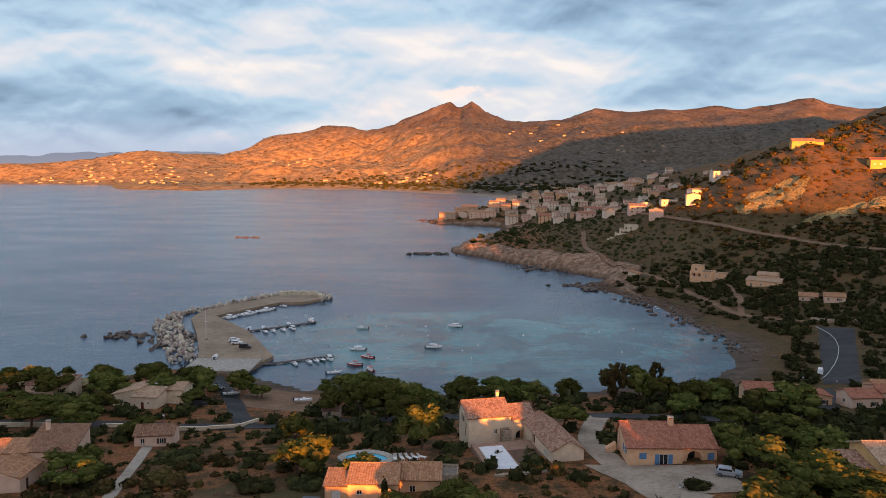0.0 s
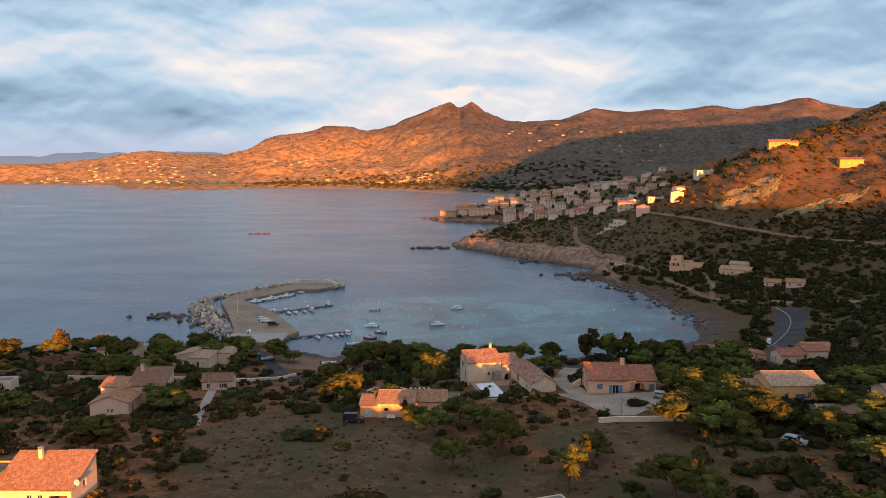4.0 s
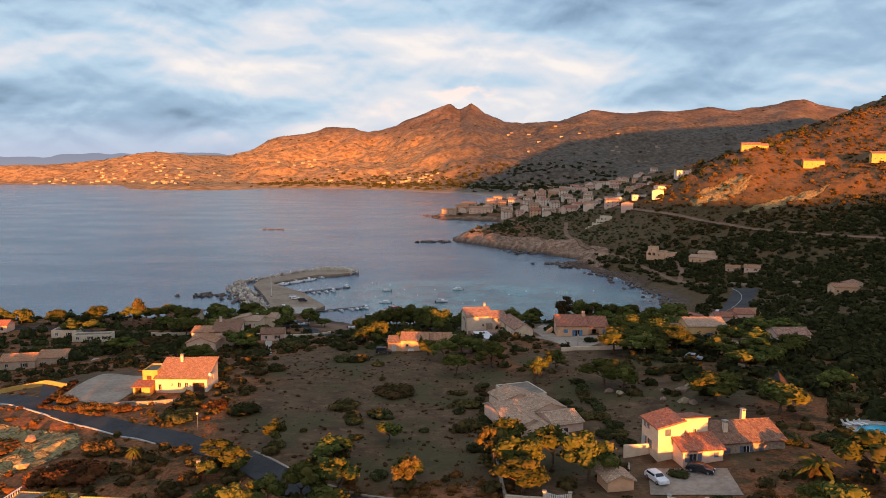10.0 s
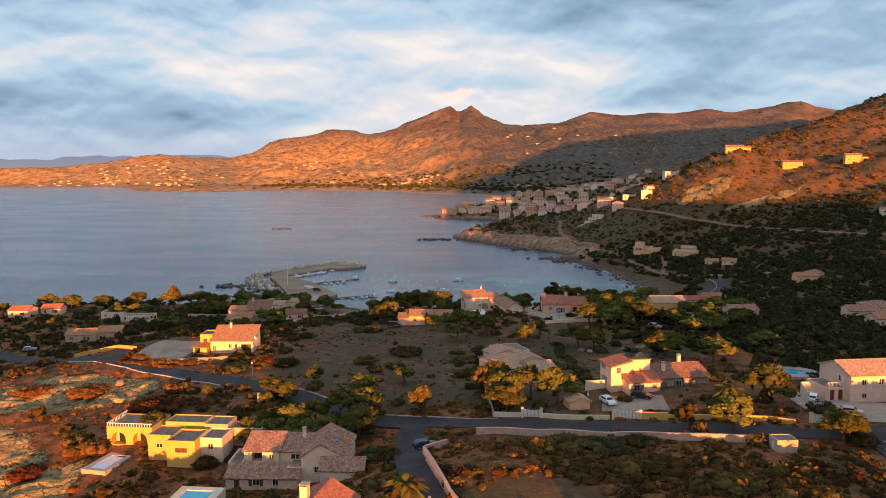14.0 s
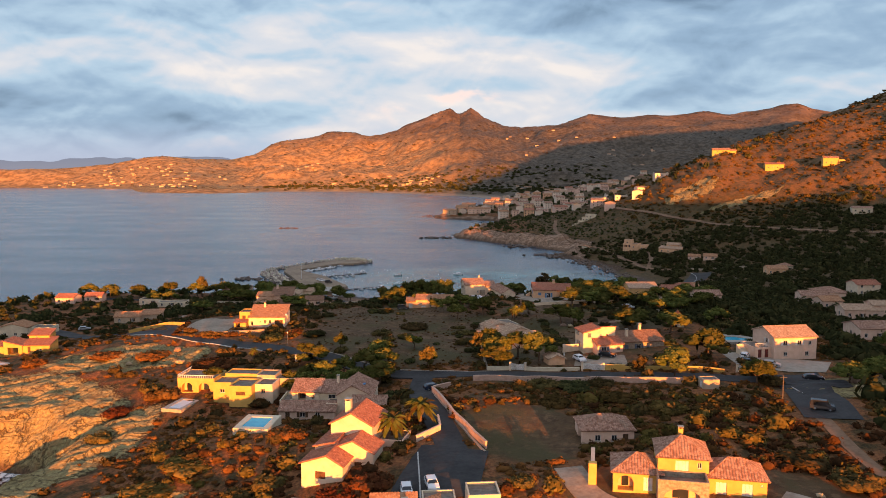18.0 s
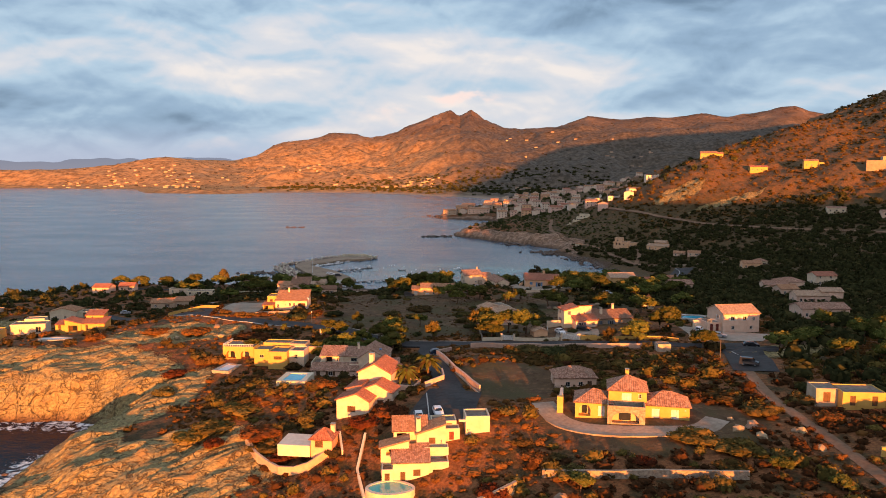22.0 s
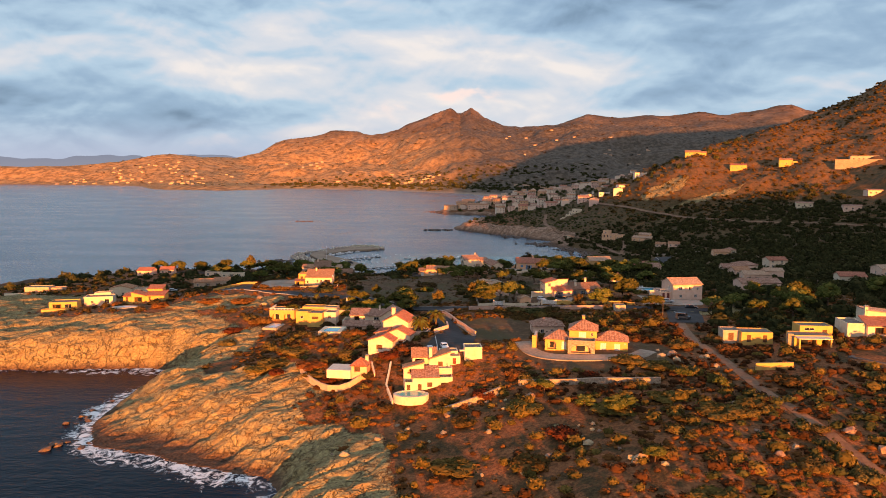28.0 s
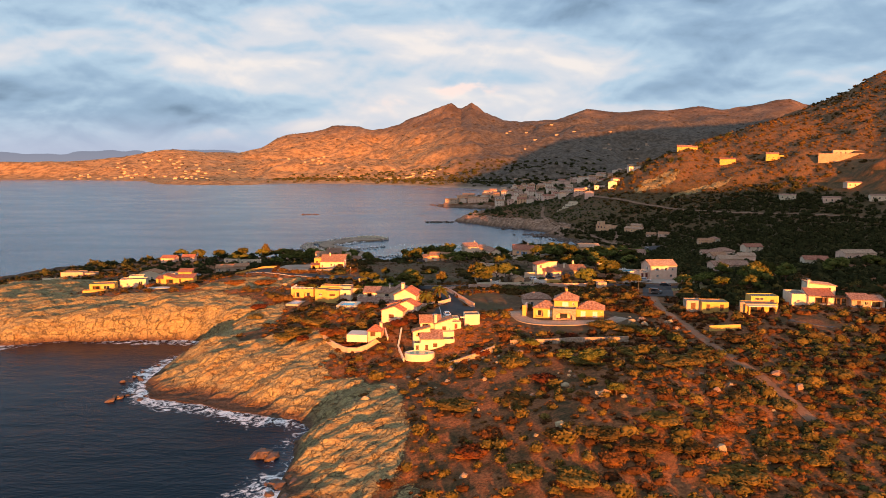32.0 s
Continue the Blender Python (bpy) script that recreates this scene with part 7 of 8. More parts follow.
PINES_G = [(66.8, 81.4, 7.0, 5.2), (74.1, 84.9, 7.2, 5.2), (74.1, 114.2, 7.2, 3.8), (78.9, 106.3, 7.5, 3.8), (90.5, 138.5, 8.2, 4.2), (102.9, 146.3, 8.4, 4.4), (84.6, 97.6, 6.6, 3.8), (73.7, 171.7, 10.8, 7.6), (-3.1, 87.8, 6.2, 5.0), (-38.9, 8.3, 4.7, 3.8), (-34.5, 6.1, 4.6, 3.7), (-30.7, 6.5, 4.8, 4.0), (-26.2, 6.8, 5.3, 4.4), (-21.2, 6.8, 7.8, 5.2), (-42.0, 4.8, 4.3, 3.5), (-43.4, 26.9, 5.0, 4.1), (-14.6, 36.3, 4.4, 3.6), (-64.2, 12.8, 4.6, 3.7), (8.0, 13.5, 6.6, 5.2), (79.0, 63.5, 6.2, 5.0)]
# the first pine here is invented, added to shade the orange cottage
PINES_H = [(4.4, 25, 5.5, 6.5), (31.7, 74, 9, 5.5), (35.2, 71, 6, 5), (51.2, 57.3, 9, 5.2), (59.8, 46.6, 9, 5.2), (22, 90, 5, 4.2), (17, 84, 5, 4), (-190, 196, 8, 6), (-176, 189, 9, 6.5), (-162, 191, 8, 6), (-148, 194, 9, 7), (-136, 199, 8, 6.5), (-77, 215, 9, 8), (-84, 206, 9, 7.5), (-92, 214, 9, 8), (-100, 204, 9, 7.5), (-107, 214, 8, 7), (-69, 222, 8, 7), (-115, 205, 9, 7), (-125, 212, 8, 7), (-84, 226, 8, 6.5), (106.5, -21.8, 9, 8), (-39.3, 23.4, 5, 4)]
PINES = PINES_H + PINES_A + PINES_B + PINES_C + PINES_D + PINES_E + PINES_F + PINES_G
# single bushes: x, y, half width
BUSHES_A = [(-60.7, 112.1, 5.0), (-36.8, 127.2, 3.8), (-28.2, 128.3, 3.8), (-16.5, 72.7, 5.8), (-26.4, 59.7, 3.6), (-18.1, 54.0, 3.2), (-46.5, 53.2, 3.8), (-58.8, 50.0, 4.5), (-109.2, 157.4, 5.8), (-105.3, 135.2, 5.2), (-69.4, 137.0, 3.5), (-48.9, 90.0, 2.8), (-61.4, 85.5, 3.0), (-50.6, 70.1, 2.4), (-54.2, 130.6, 4.2), (-58.0, 147.4, 5.5), (-34.5, 105.4, 3.4), (-30.6, 104.3, 3.0), (-23.7, 97.9, 2.1), (45.1, 94.8, 2.8), (48.9, 94.2, 2.8), (75.5, 114.1, 4.3), (66.9, 111.3, 3.1), (52.1, 71.7, 2.5), (49.6, 82.6, 3.0), (45.0, 81.9, 2.6), (58.4, 100.0, 2.9), (62.9, 58.9, 2.5), (-1.6, 72.0, 1.9), (-1.6, 65.3, 1.8), (-1.8, 58.0, 1.6), (21.3, 64.3, 1.8), (22.5, 58.1, 1.9), (23.1, 52.8, 1.9)]
BUSHES_B = [(39.7, 87.3, 2.0), (36.0, 120.3, 2.5), (76.0, 83.8, 3.6), (60.6, 66.9, 2.0), (-34.7, 33.1, 2.0), (-38.9, 21.2, 2.2), (-46.6, 53.5, 3.1), (-59.7, 57.0, 3.5), (-16.9, -5.2, 3.0), (-16.7, -9.8, 2.3), (-47.2, 27.4, 2.0), (-14.5, 21.1, 1.9), (32.9, 18.3, 1.9), (36.1, 6.7, 2.4), (-0.1, 63.5, 2.9), (0.6, 47.7, 2.6), (1.2, 33.7, 2.1), (25.7, 39.0, 2.5), (23.0, 27.8, 2.0), (23.9, 52.0, 2.3), (24.4, 21.2, 1.9), (62.3, 30.8, 3.0), (55.2, 30.8, 2.7), (85.2, 53.8, 3.5), (90.7, 54.4, 3.5), (81.0, 59.2, 3.6), (79.4, 34.0, 2.8), (70.3, 69.5, 4.2), (23.9, -9.6, 5.2), (16.8, -8.9, 4.2), (29.8, -8.9, 3.1), (-22.8, 47.5, 2.2), (-8.5, 44, 1.2), (-21, 38, 1.6)]
SLOPE_GREEN = [(33.5, -103.8, 6.5), (14.3, -96.9, 5.6), (0.8, -99.3, 3.5), (82.6, -77.1, 1.6), (85.0, -77.5, 1.6), (41.7, -75.5, 5.2), (48.2, -79.4, 5.1), (44.6, -87.0, 3.7), (52.5, -111.4, 6.4), (44.7, -114.8, 2.8), (-3.6, -86.0, 2.3), (50.7, -31.5, 3.0), (18.2, -22.6, 4.2), (30.8, -20.2, 4.7), (39.9, -26.8, 4.6), (47.3, -29.3, 4.6), (12.6, -12.1, 3.3), (-55.4, -46.2, 5.6), (-51.8, -38.1, 6.5), (-59.9, -49.8, 4.6), (-41.1, -59.2, 3.9), (-10.7, -45.5, 2.8), (41.4, -144.1, 4.9), (43.9, -100.9, 4.6), (-1.3, -119.2, 6.1), (13.3, -121.9, 5.1), (51.6, -160.5, 5.5), (22.0, -159.7, 5.5), (59.9, -107.1, 4.0), (12.5, -155.1, 4.5), (44.8, -131.1, 2.2), (20.3, -145.1, 4.0), (29.1, -147.4, 4.8), (35.5, -152.7, 4.2), (44.3, -152.8, 4.2), (61.5, -153.4, 4.6), (68.1, -154.8, 3.4), (81.8, -139.0, 3.4), (67.1, -143.8, 2.8)]
SLOPE_GOLD = [(54.5, -53.7, 5.4), (58.3, -62.0, 4.3), (54.5, -82.7, 2.7), (59.2, -93.9, 2.1), (42.8, -108.1, 1.6), (39.1, -91.7, 2.5), (25.8, -98.7, 1.4), (41.0, -119.0, 2.4), (46.9, -121.1, 2.1), (43.6, -122.6, 1.8), (18.4, -84.4, 3.0), (11.0, -73.4, 2.4), (16.8, -78.9, 2.0), (98.0, -14.0, 4.3), (96.6, 3.8, 4.7), (103.2, 2.0, 4.0), (67.0, -8.9, 3.3), (68.6, 9.0, 3.6), (40.7, 5.5, 2.9), (8.3, -61.7, 2.4), (69.7, -55.9, 3.6), (78.2, -68.9, 2.5), (73.1, -94.8, 3.9), (77.4, -95.5, 3.9), (24.8, -85.8, 1.5), (22.3, -101.7, 1.7), (57.9, -112.5, 2.8), (-33.0, -50.6, 3.7), (-38.3, -51.7, 2.7), (-48.6, -1.8, 3.4), (-79.5, -16.0, 3.8), (-78.9, 9.8, 3.6), (-25.3, -65.9, 2.5), (-18.9, -84.0, 2.7), (-5.9, -88.9, 2.2), (-62.4, -25.7, 3.1), (-23.7, -59.1, 1.7), (36.0, -129.1, 3.3), (59.7, -91.3, 2.2), (93.2, -96.2, 3.7), (70.3, -134.4, 3.0), (94.7, -115.6, 3.8), (89.2, -121.1, 3.7), (83.9, -119.3, 2.3), (69.0, -118.8, 2.4), (62.0, -132.5, 3.5)]
SLOPE_RUST = [(13.0, -78.6, 3.1), (5.1, -86.8, 3.4), (69.4, -67.1, 3.3), (137.7, 29.3, 4.5), (31.1, -83.1, 2.3), (-67.1, 25.5, 6.5), (-71.9, 24.2, 3.8), (-34.0, -33.8, 4.0), (-14.2, -59.1, 3.9), (-20.1, -59.9, 3.5), (-43.2, -54.1, 5.4), (-36.8, -63.4, 3.0), (-122.7, 34.3, 3.9), (-146.3, 47.4, 3.4), (-90.4, 37.8, 6.0), (-104.0, 38.0, 5.3), (-52.7, -55.5, 2.7), (-82.2, -1.8, 4.0), (53.6, -144.6, 3.2), (6.5, -136.5, 3.8), (2.3, -142.3, 4.1), (29.1, -155.6, 3.4), (20.6, -112.5, 3.9), (49.9, -134.0, 2.6)]
GOLDEN = [(-73.3, 98.7, 3.2), (-68.4, 99.2, 2.5), (-52.5, 55.7, 1.9), (-60.7, 57.8, 2.2), (-72.6, 55.0, 2.1), (-48.3, -0.1, 2.2), (-44.0, -0.5, 1.6), (-68.5, 24.5, 4.9), (-68.1, 34.3, 3.1), (-73.4, 5.4, 3.5), (-76.3, 4.5, 2.6), (-46.0, 21.4, 2.2), (-56.0, 26.1, 2.0), (-88.0, 61.1, 2.4), (-81.0, 56.6, 2.4), (-77.0, 56.4, 1.9), (-52.7, 57.4, 2.0), (42.4, 9.5, 1.2)]


M_PINE = foliage("pine_leaves", (0.042, 0.054, 0.014), (0.098, 0.108, 0.028), (0.165, 0.148, 0.042), 1.6)
M_OLIVE = foliage("olive_leaves", (0.036, 0.032, 0.013), (0.090, 0.070, 0.027), (0.15, 0.105, 0.038), 1.0)
M_MAQUIS = foliage("maquis_leaves", (0.046, 0.029, 0.012), (0.110, 0.062, 0.023), (0.15, 0.084, 0.031), 0.9)
M_RUST = foliage("rusty_heath_leaves", (0.062, 0.026, 0.011), (0.135, 0.055, 0.021), (0.165, 0.072, 0.027), 0.8)
M_DARKOAK = foliage("holm_oak_leaves", (0.022, 0.027, 0.012), (0.052, 0.055, 0.021), (0.092, 0.084, 0.032), 1.4)
M_FARWOOD = foliage("far_wood_leaves", (0.055, 0.048, 0.034), (0.10, 0.085, 0.056), (0.14, 0.115, 0.075), 6.0)
M_MASTIC = foliage("mastic_leaves", (0.040, 0.034, 0.011), (0.110, 0.080, 0.024), (0.17, 0.115, 0.036), 1.0)
M_BARK = surface("pine_bark", (0.060, 0.036, 0.022), (0.15, 0.095, 0.06), 0.4, 0.95, 0.5)


def cube_ball(n=2):
    """Quads of a ball made from a cube."""
    pts, quads, seen = [], [], {}
    def add(p):
        key = tuple(round(c, 5) for c in p)
        if key not in seen:
            v = np.array(p, float)
            seen[key] = len(pts)
            pts.append(v / np.linalg.norm(v))
        return seen[key]
    for ax in range(3):
        for s in (-1, 1):
            for i in range(n):
                for j in range(n):
                    c = []
                    for di, dj in ((0, 0), (1, 0), (1, 1), (0, 1)):
                        p = [0, 0, 0]
                        p[ax], p[(ax + 1) % 3], p[(ax + 2) % 3] = s, -1 + 2 * (i + di) / n, -1 + 2 * (j + dj) / n
                        c.append(add(p))
                    quads.append(c if s > 0 else c[::-1])
    return np.array(pts), np.array(quads)


BALL = cube_ball(2)


def clump(rng, leaves, size, core=True, low=-0.25, lobes=3):
    """A bush of unit radius: a lumpy core and many leaf sprays round it."""
    lob = rng.normal(size=(lobes, 3))
    lob /= np.linalg.norm(lob, axis=1)[:, None]
    reach = lambda d: 0.78 + 0.30 * np.max(np.maximum(d @ lob.T, 0) ** 3, axis=1)
    co, qu = [], []
    if core:
        p, q = BALL
        p = p * (reach(p) * rng.uniform(.82, 1.0, len(p)) * .86)[:, None]
        p[:, 2] = np.maximum(p[:, 2], low)
        co.append(p)
        qu.append(q)
    d = rng.normal(size=(leaves, 3))
    d[:, 2] = np.abs(d[:, 2]) * 1.0 - .25
    d /= np.linalg.norm(d, axis=1)[:, None]
    c = d * (reach(d) * rng.uniform(.80, 1.06, leaves))[:, None]
    c[:, 2] = np.maximum(c[:, 2], low)
    t = np.cross(d, rng.normal(size=(leaves, 3)))
    t /= np.linalg.norm(t, axis=1)[:, None] + 1e-9
    b = np.cross(d, t) + d * rng.uniform(.1, .9, (leaves, 1))
    s = size * rng.uniform(.6, 1.3, (leaves, 1))
    quad = np.stack([c - t * s * .6 - b * s * .5, c + t * s * .6 - b * s * .5, c + t * s * .35 + b * s * .7, c - t * s * .35 + b * s * .7], 1)
    o = sum(len(x) for x in co)
    co.append(quad.reshape(-1, 3))
    qu.append(o + np.arange(leaves * 4).reshape(-1, 4))
    return np.concatenate(co), np.concatenate(qu)


def quad_mesh(name, co, qu, material):
    me = bpy.data.meshes.new(name)
    me.vertices.add(len(co))
    me.vertices.foreach_set("co", np.asarray(co, np.float32).ravel())
    me.loops.add(qu.size)
    me.loops.foreach_set("vertex_index", qu.ravel().astype(np.int32))
    me.polygons.add(len(qu))
    me.polygons.foreach_set("loop_start", np.arange(0, qu.size, 4, dtype=np.int32))
    me.update(calc_edges=True)
    me.materials.append(material)
    return me


rng = np.random.default_rng(4)


def pine_crown(rng):
    """A rounded pine crown of unit width and height out of many smaller tufts, open below."""
    co, qu, o = [], [], 0
    for _ in range(22):
        a, k = rng.uniform(0, math.tau), math.sqrt(rng.uniform(0, 1))
        x, y = .40 * k * math.cos(a), .40 * k * math.sin(a)
        z = .34 + .52 * math.sqrt(max(0, 1 - (k * .98) ** 2)) * rng.uniform(.45, 1.0)
        c, q = clump(rng, 38, .25, True, -.6)
        s = rng.uniform(.15, .23)
        co.append(c * (s, s, s * .8) + (x, y, z))
        qu.append(q + o)
        o += len(c)
    return np.concatenate(co), np.concatenate(qu)


def tall_crown(rng):
    """A loose upright crown."""
    co, qu, o = [], [], 0
    for _ in range(22):
        z = rng.uniform(.3, 1.0)
        w = .42 * math.sin(math.pi * min(1, (1.12 - z) / .9)) + .05
        a = rng.uniform(0, math.tau)
        c, q = clump(rng, 26, .4, True, -.6)
        s = rng.uniform(.1, .17)
        co.append(c * (s, s, s) + (w * math.cos(a) * rng.uniform(.3, 1), w * math.sin(a) * rng.uniform(.3, 1), z * .9))
        qu.append(q + o)
        o += len(c)
    return np.concatenate(co), np.concatenate(qu)


def trunk_mesh(rng, name):
    bm = bmesh.new()
    p = Vector((0, 0, -.1))
    q = Vector((rng.uniform(-.05, .05), rng.uniform(-.05, .05), .36))
    rod(bm, p, q, .032, .022, 7)
    for _ in range(5):
        a = rng.uniform(0, math.tau)
        e = Vector((.3 * math.cos(a), .3 * math.sin(a), rng.uniform(.5, .66)))
        rod(bm, q - Vector((0, 0, .05)), e, .014, .006, 5)
    me = bpy.data.meshes.new(name)
    bm.to_mesh(me)
    bm.free()
    me.materials.append(M_BARK)
    return me


CROWNS = [quad_mesh("crown", *pine_crown(rng), M_PINE) for _ in range(5)]
TALLS = [quad_mesh("crown", *tall_crown(rng), M_OLIVE) for _ in range(2)]
TRUNKS = [trunk_mesh(rng, "trunk") for _ in range(3)]
TREE_AT = []
for k, (x, y, w, hgt) in enumerate(PINES):
    tall = hgt > w * 1.15
    hgt = max(hgt, .68 * w)
    t = thing("pine_tree" if not tall else "tall_tree", Matrix.LocRotScale((x, y, ground(x, y)), Euler((0, 0, rng.uniform(0, 6.28))), None),
              "broad green pine with rounded crown" if not tall else "tall loose-crowned tree by the shore", "tree", "pines" if not tall else "tall trees")
    s = Matrix.Diagonal((w * 1.28, w * rng.uniform(1.1, 1.32), hgt * 1.18, 1))
    shared("trunk", TRUNKS[k % 3], t, s)
    shared("crown", (TALLS[k % 2] if tall else CROWNS[k % 5]), t, s)
    TREE_AT.append((x, y, w / 2))


def bush_mesh(rng, material):
    """A dense round bush of unit half width out of several lobes."""
    co, qu, o = [], [], 0
    for k in range(9):
        a, q = k * 2.4, (.12 if k == 0 else rng.uniform(.35, .62))
        c, f = clump(rng, 60, .19, True, -.5)
        w = rng.uniform(.36, .5)
        co.append(c * (w, w, w * .8) + (q * math.cos(a), q * math.sin(a), rng.uniform(.2, .34) - q * .12))
        qu.append(f + o)
        o += len(c)
    return quad_mesh("bush", np.concatenate(co), np.concatenate(qu), material)


def bushes(places, meshes, label, group, tall):
    for k, (x, y, w) in enumerate(places):
        b = new("bush", meshes[k % len(meshes)])
        b.matrix_basis = Matrix.LocRotScale((x, y, ground(x, y)), Euler((0, 0, k * 1.7)), (w * 1.1, w, min(w, 3.4) * tall))
        tagged(b, label, "bush", group)
        TREE_AT.append((x, y, w))


HEDGES = [(3.2 + .5 * math.sin(y), y, 1.5 + .3 * math.sin(y * 2.3)) for y in range(26, 78, 3)] + [(30.4 - .06 * y + .6 * math.sin(y * 1.7), y, 1.7 + .4 * math.sin(y)) for y in range(30, 80, 3)]
bushes(BUSHES_A + BUSHES_B + HEDGES, [bush_mesh(rng, M_DARKOAK) for _ in range(3)] + [bush_mesh(rng, M_OLIVE) for _ in range(2)], "dense low rounded dark green mastic bush", "mastic bushes", .85)
YARD_HEDGE = [(-94.2 + .25 * k, 76 - 2.1 * k, 1.25) for k in range(8)] + [(-92 + 2.2 * k, 58.6 - .8 * k, 1.2) for k in range(8)]
bushes(GOLDEN + YARD_HEDGE, [bush_mesh(rng, M_MAQUIS) for _ in range(3)], "loose golden-brown bush beside the road", "golden bushes", 1.15)

bushes(SLOPE_GREEN, [bush_mesh(rng, M_MASTIC) for _ in range(3)], "broad dark green mastic bush on the slope", "slope bushes", .7)
bushes(SLOPE_GOLD, [bush_mesh(rng, M_OLIVE) for _ in range(3)], "rounded olive-gold bush on the slope", "olive bushes", .95)
bushes(SLOPE_RUST, [bush_mesh(rng, M_RUST) for _ in range(2)], "loose rust-brown leafless bush", "rusty bushes", .9)


def palm(x, y, hgt, size, label):
    t = thing("palm_tree", pose(x, y, ground(x, y)), label, "palm tree", "palms")
    bm = bmesh.new()
    rod(bm, (0, 0, -.4), (.1, 0, hgt), .3, .22, 8)
    part("trunk", bm, M_BARK, t)
    g = np.random.default_rng(int(abs(x) * 10))
    for k in range(34):
        a, lift = k * 2.4 + g.uniform(-.3, .3), g.uniform(-.5, 1.25)
        bm = bmesh.new()
        d = Vector((math.cos(a), math.sin(a), 0))
        side = Vector((-d.y, d.x, 0))
        last = None
        for i in range(7):
            s = i / 6
            c = Vector((.1, 0, hgt)) + d * size * s * math.cos(lift * .6) + Vector((0, 0, size * (math.sin(lift) * s - .75 * s * s)))
            w = .42 * math.sin(math.pi * (.1 + .88 * s)) * size * .33
            trio = [bm.verts.new(p) for p in (c - side * w - Vector((0, 0, w * .5)), c, c + side * w - Vector((0, 0, w * .5)))]
            if last:
                bm.faces.new((last[0], last[1], trio[1], trio[0]))
                bm.faces.new((last[1], last[2], trio[2], trio[1]))
            last = trio
        part("frond", bm, M_PINE if k % 3 else M_OLIVE, t)


palm(-8.4, -35.6, 4.2, 3.6, "sunlit date palm beside the car park")
palm(-13.2, -41.2, 4.0, 3.6, "sunlit date palm by the red-roofed villa")
palm(53, 15.5, 2.2, 4.0, "short thick palm in a gravel bed")
palm(15.6, 77, 4.6, 2.0, "thin palm with skirt of dead fronds")
palm(-57.8, 26.8, 3.6, 1.5, "tall palm with golden skirt of dead fronds")
palm(-137.8, 137, 3.0, 3.0, "palm standing behind a low house")
palm(12.2, 70, 1.4, 2.4, "low spreading palm by a terrace")


def cypress(x, y, hgt):
    t = thing("cypress", pose(x, y, ground(x, y)), "slim dark green cypress", "tree", "cypresses")
    c, q = clump(np.random.default_rng(int(hgt * 100)), 260, .16, True, -.95, 1)
    shared("crown", quad_mesh("crown", c * (hgt * .14, hgt * .14, hgt * .52) + (0, 0, hgt * .5), q, M_DARKOAK), t)
    bm = bmesh.new()
    rod(bm, (0, 0, -.3), (0, 0, hgt * .4), .12, .08, 6)
    part("trunk", bm, M_BARK, t)


for x, y, z in ((-13.6, 118.6, 4.6), (112, 192, 6), (-82, 203, 5), (60, 21, 2.6), (96, -52, 3.4), (117, 196, 4), (-30, -62.6, 3.2)):
    cypress(x, y, z)
    TREE_AT.append((x, y, 1.2))

# clear ground: buildings, roads, pools
houses = [o for o in scene.objects if o.get("category") in ("house", "shed", "cabin") and o.parent is None]
FOOT = []
for o in houses:
    m = o.matrix_basis
    for c in o.children:
        if c.name.startswith("wall") and c.type == "MESH":
            b = [v.co for v in c.data.vertices]
            lo, hi = Vector((min(v.x for v in b), min(v.y for v in b), 0)), Vector((max(v.x for v in b), max(v.y for v in b), 0))
            FOOT.append((m.inverted(), lo, hi))
pools = [(o.matrix_basis.translation, 6.0) for o in scene.objects if o.get("category") == "pool"]


def open_ground(x, y, margin):
    free = np.ones(len(x), bool)
    for inv, lo, hi in FOOT:
        u = inv[0][0] * x + inv[0][1] * y + inv[0][3]
        v = inv[1][0] * x + inv[1][1] * y + inv[1][3]
        free &= ~((u > lo.x - margin) & (u < hi.x + margin) & (v > lo.y - margin - .8) & (v < hi.y + margin))
    for pts, width in ROADS:
        if pts[:, 0].max() < x.min() or pts[:, 0].min() > x.max():
            continue
        for px, py in pts:
            free &= (x - px) ** 2 + (y - py) ** 2 > (width / 2 + margin * .7) ** 2
    for p, rad in pools:
        free &= (x - p.x) ** 2 + (y - p.y) ** 2 > (rad + margin * .5) ** 2
    return free


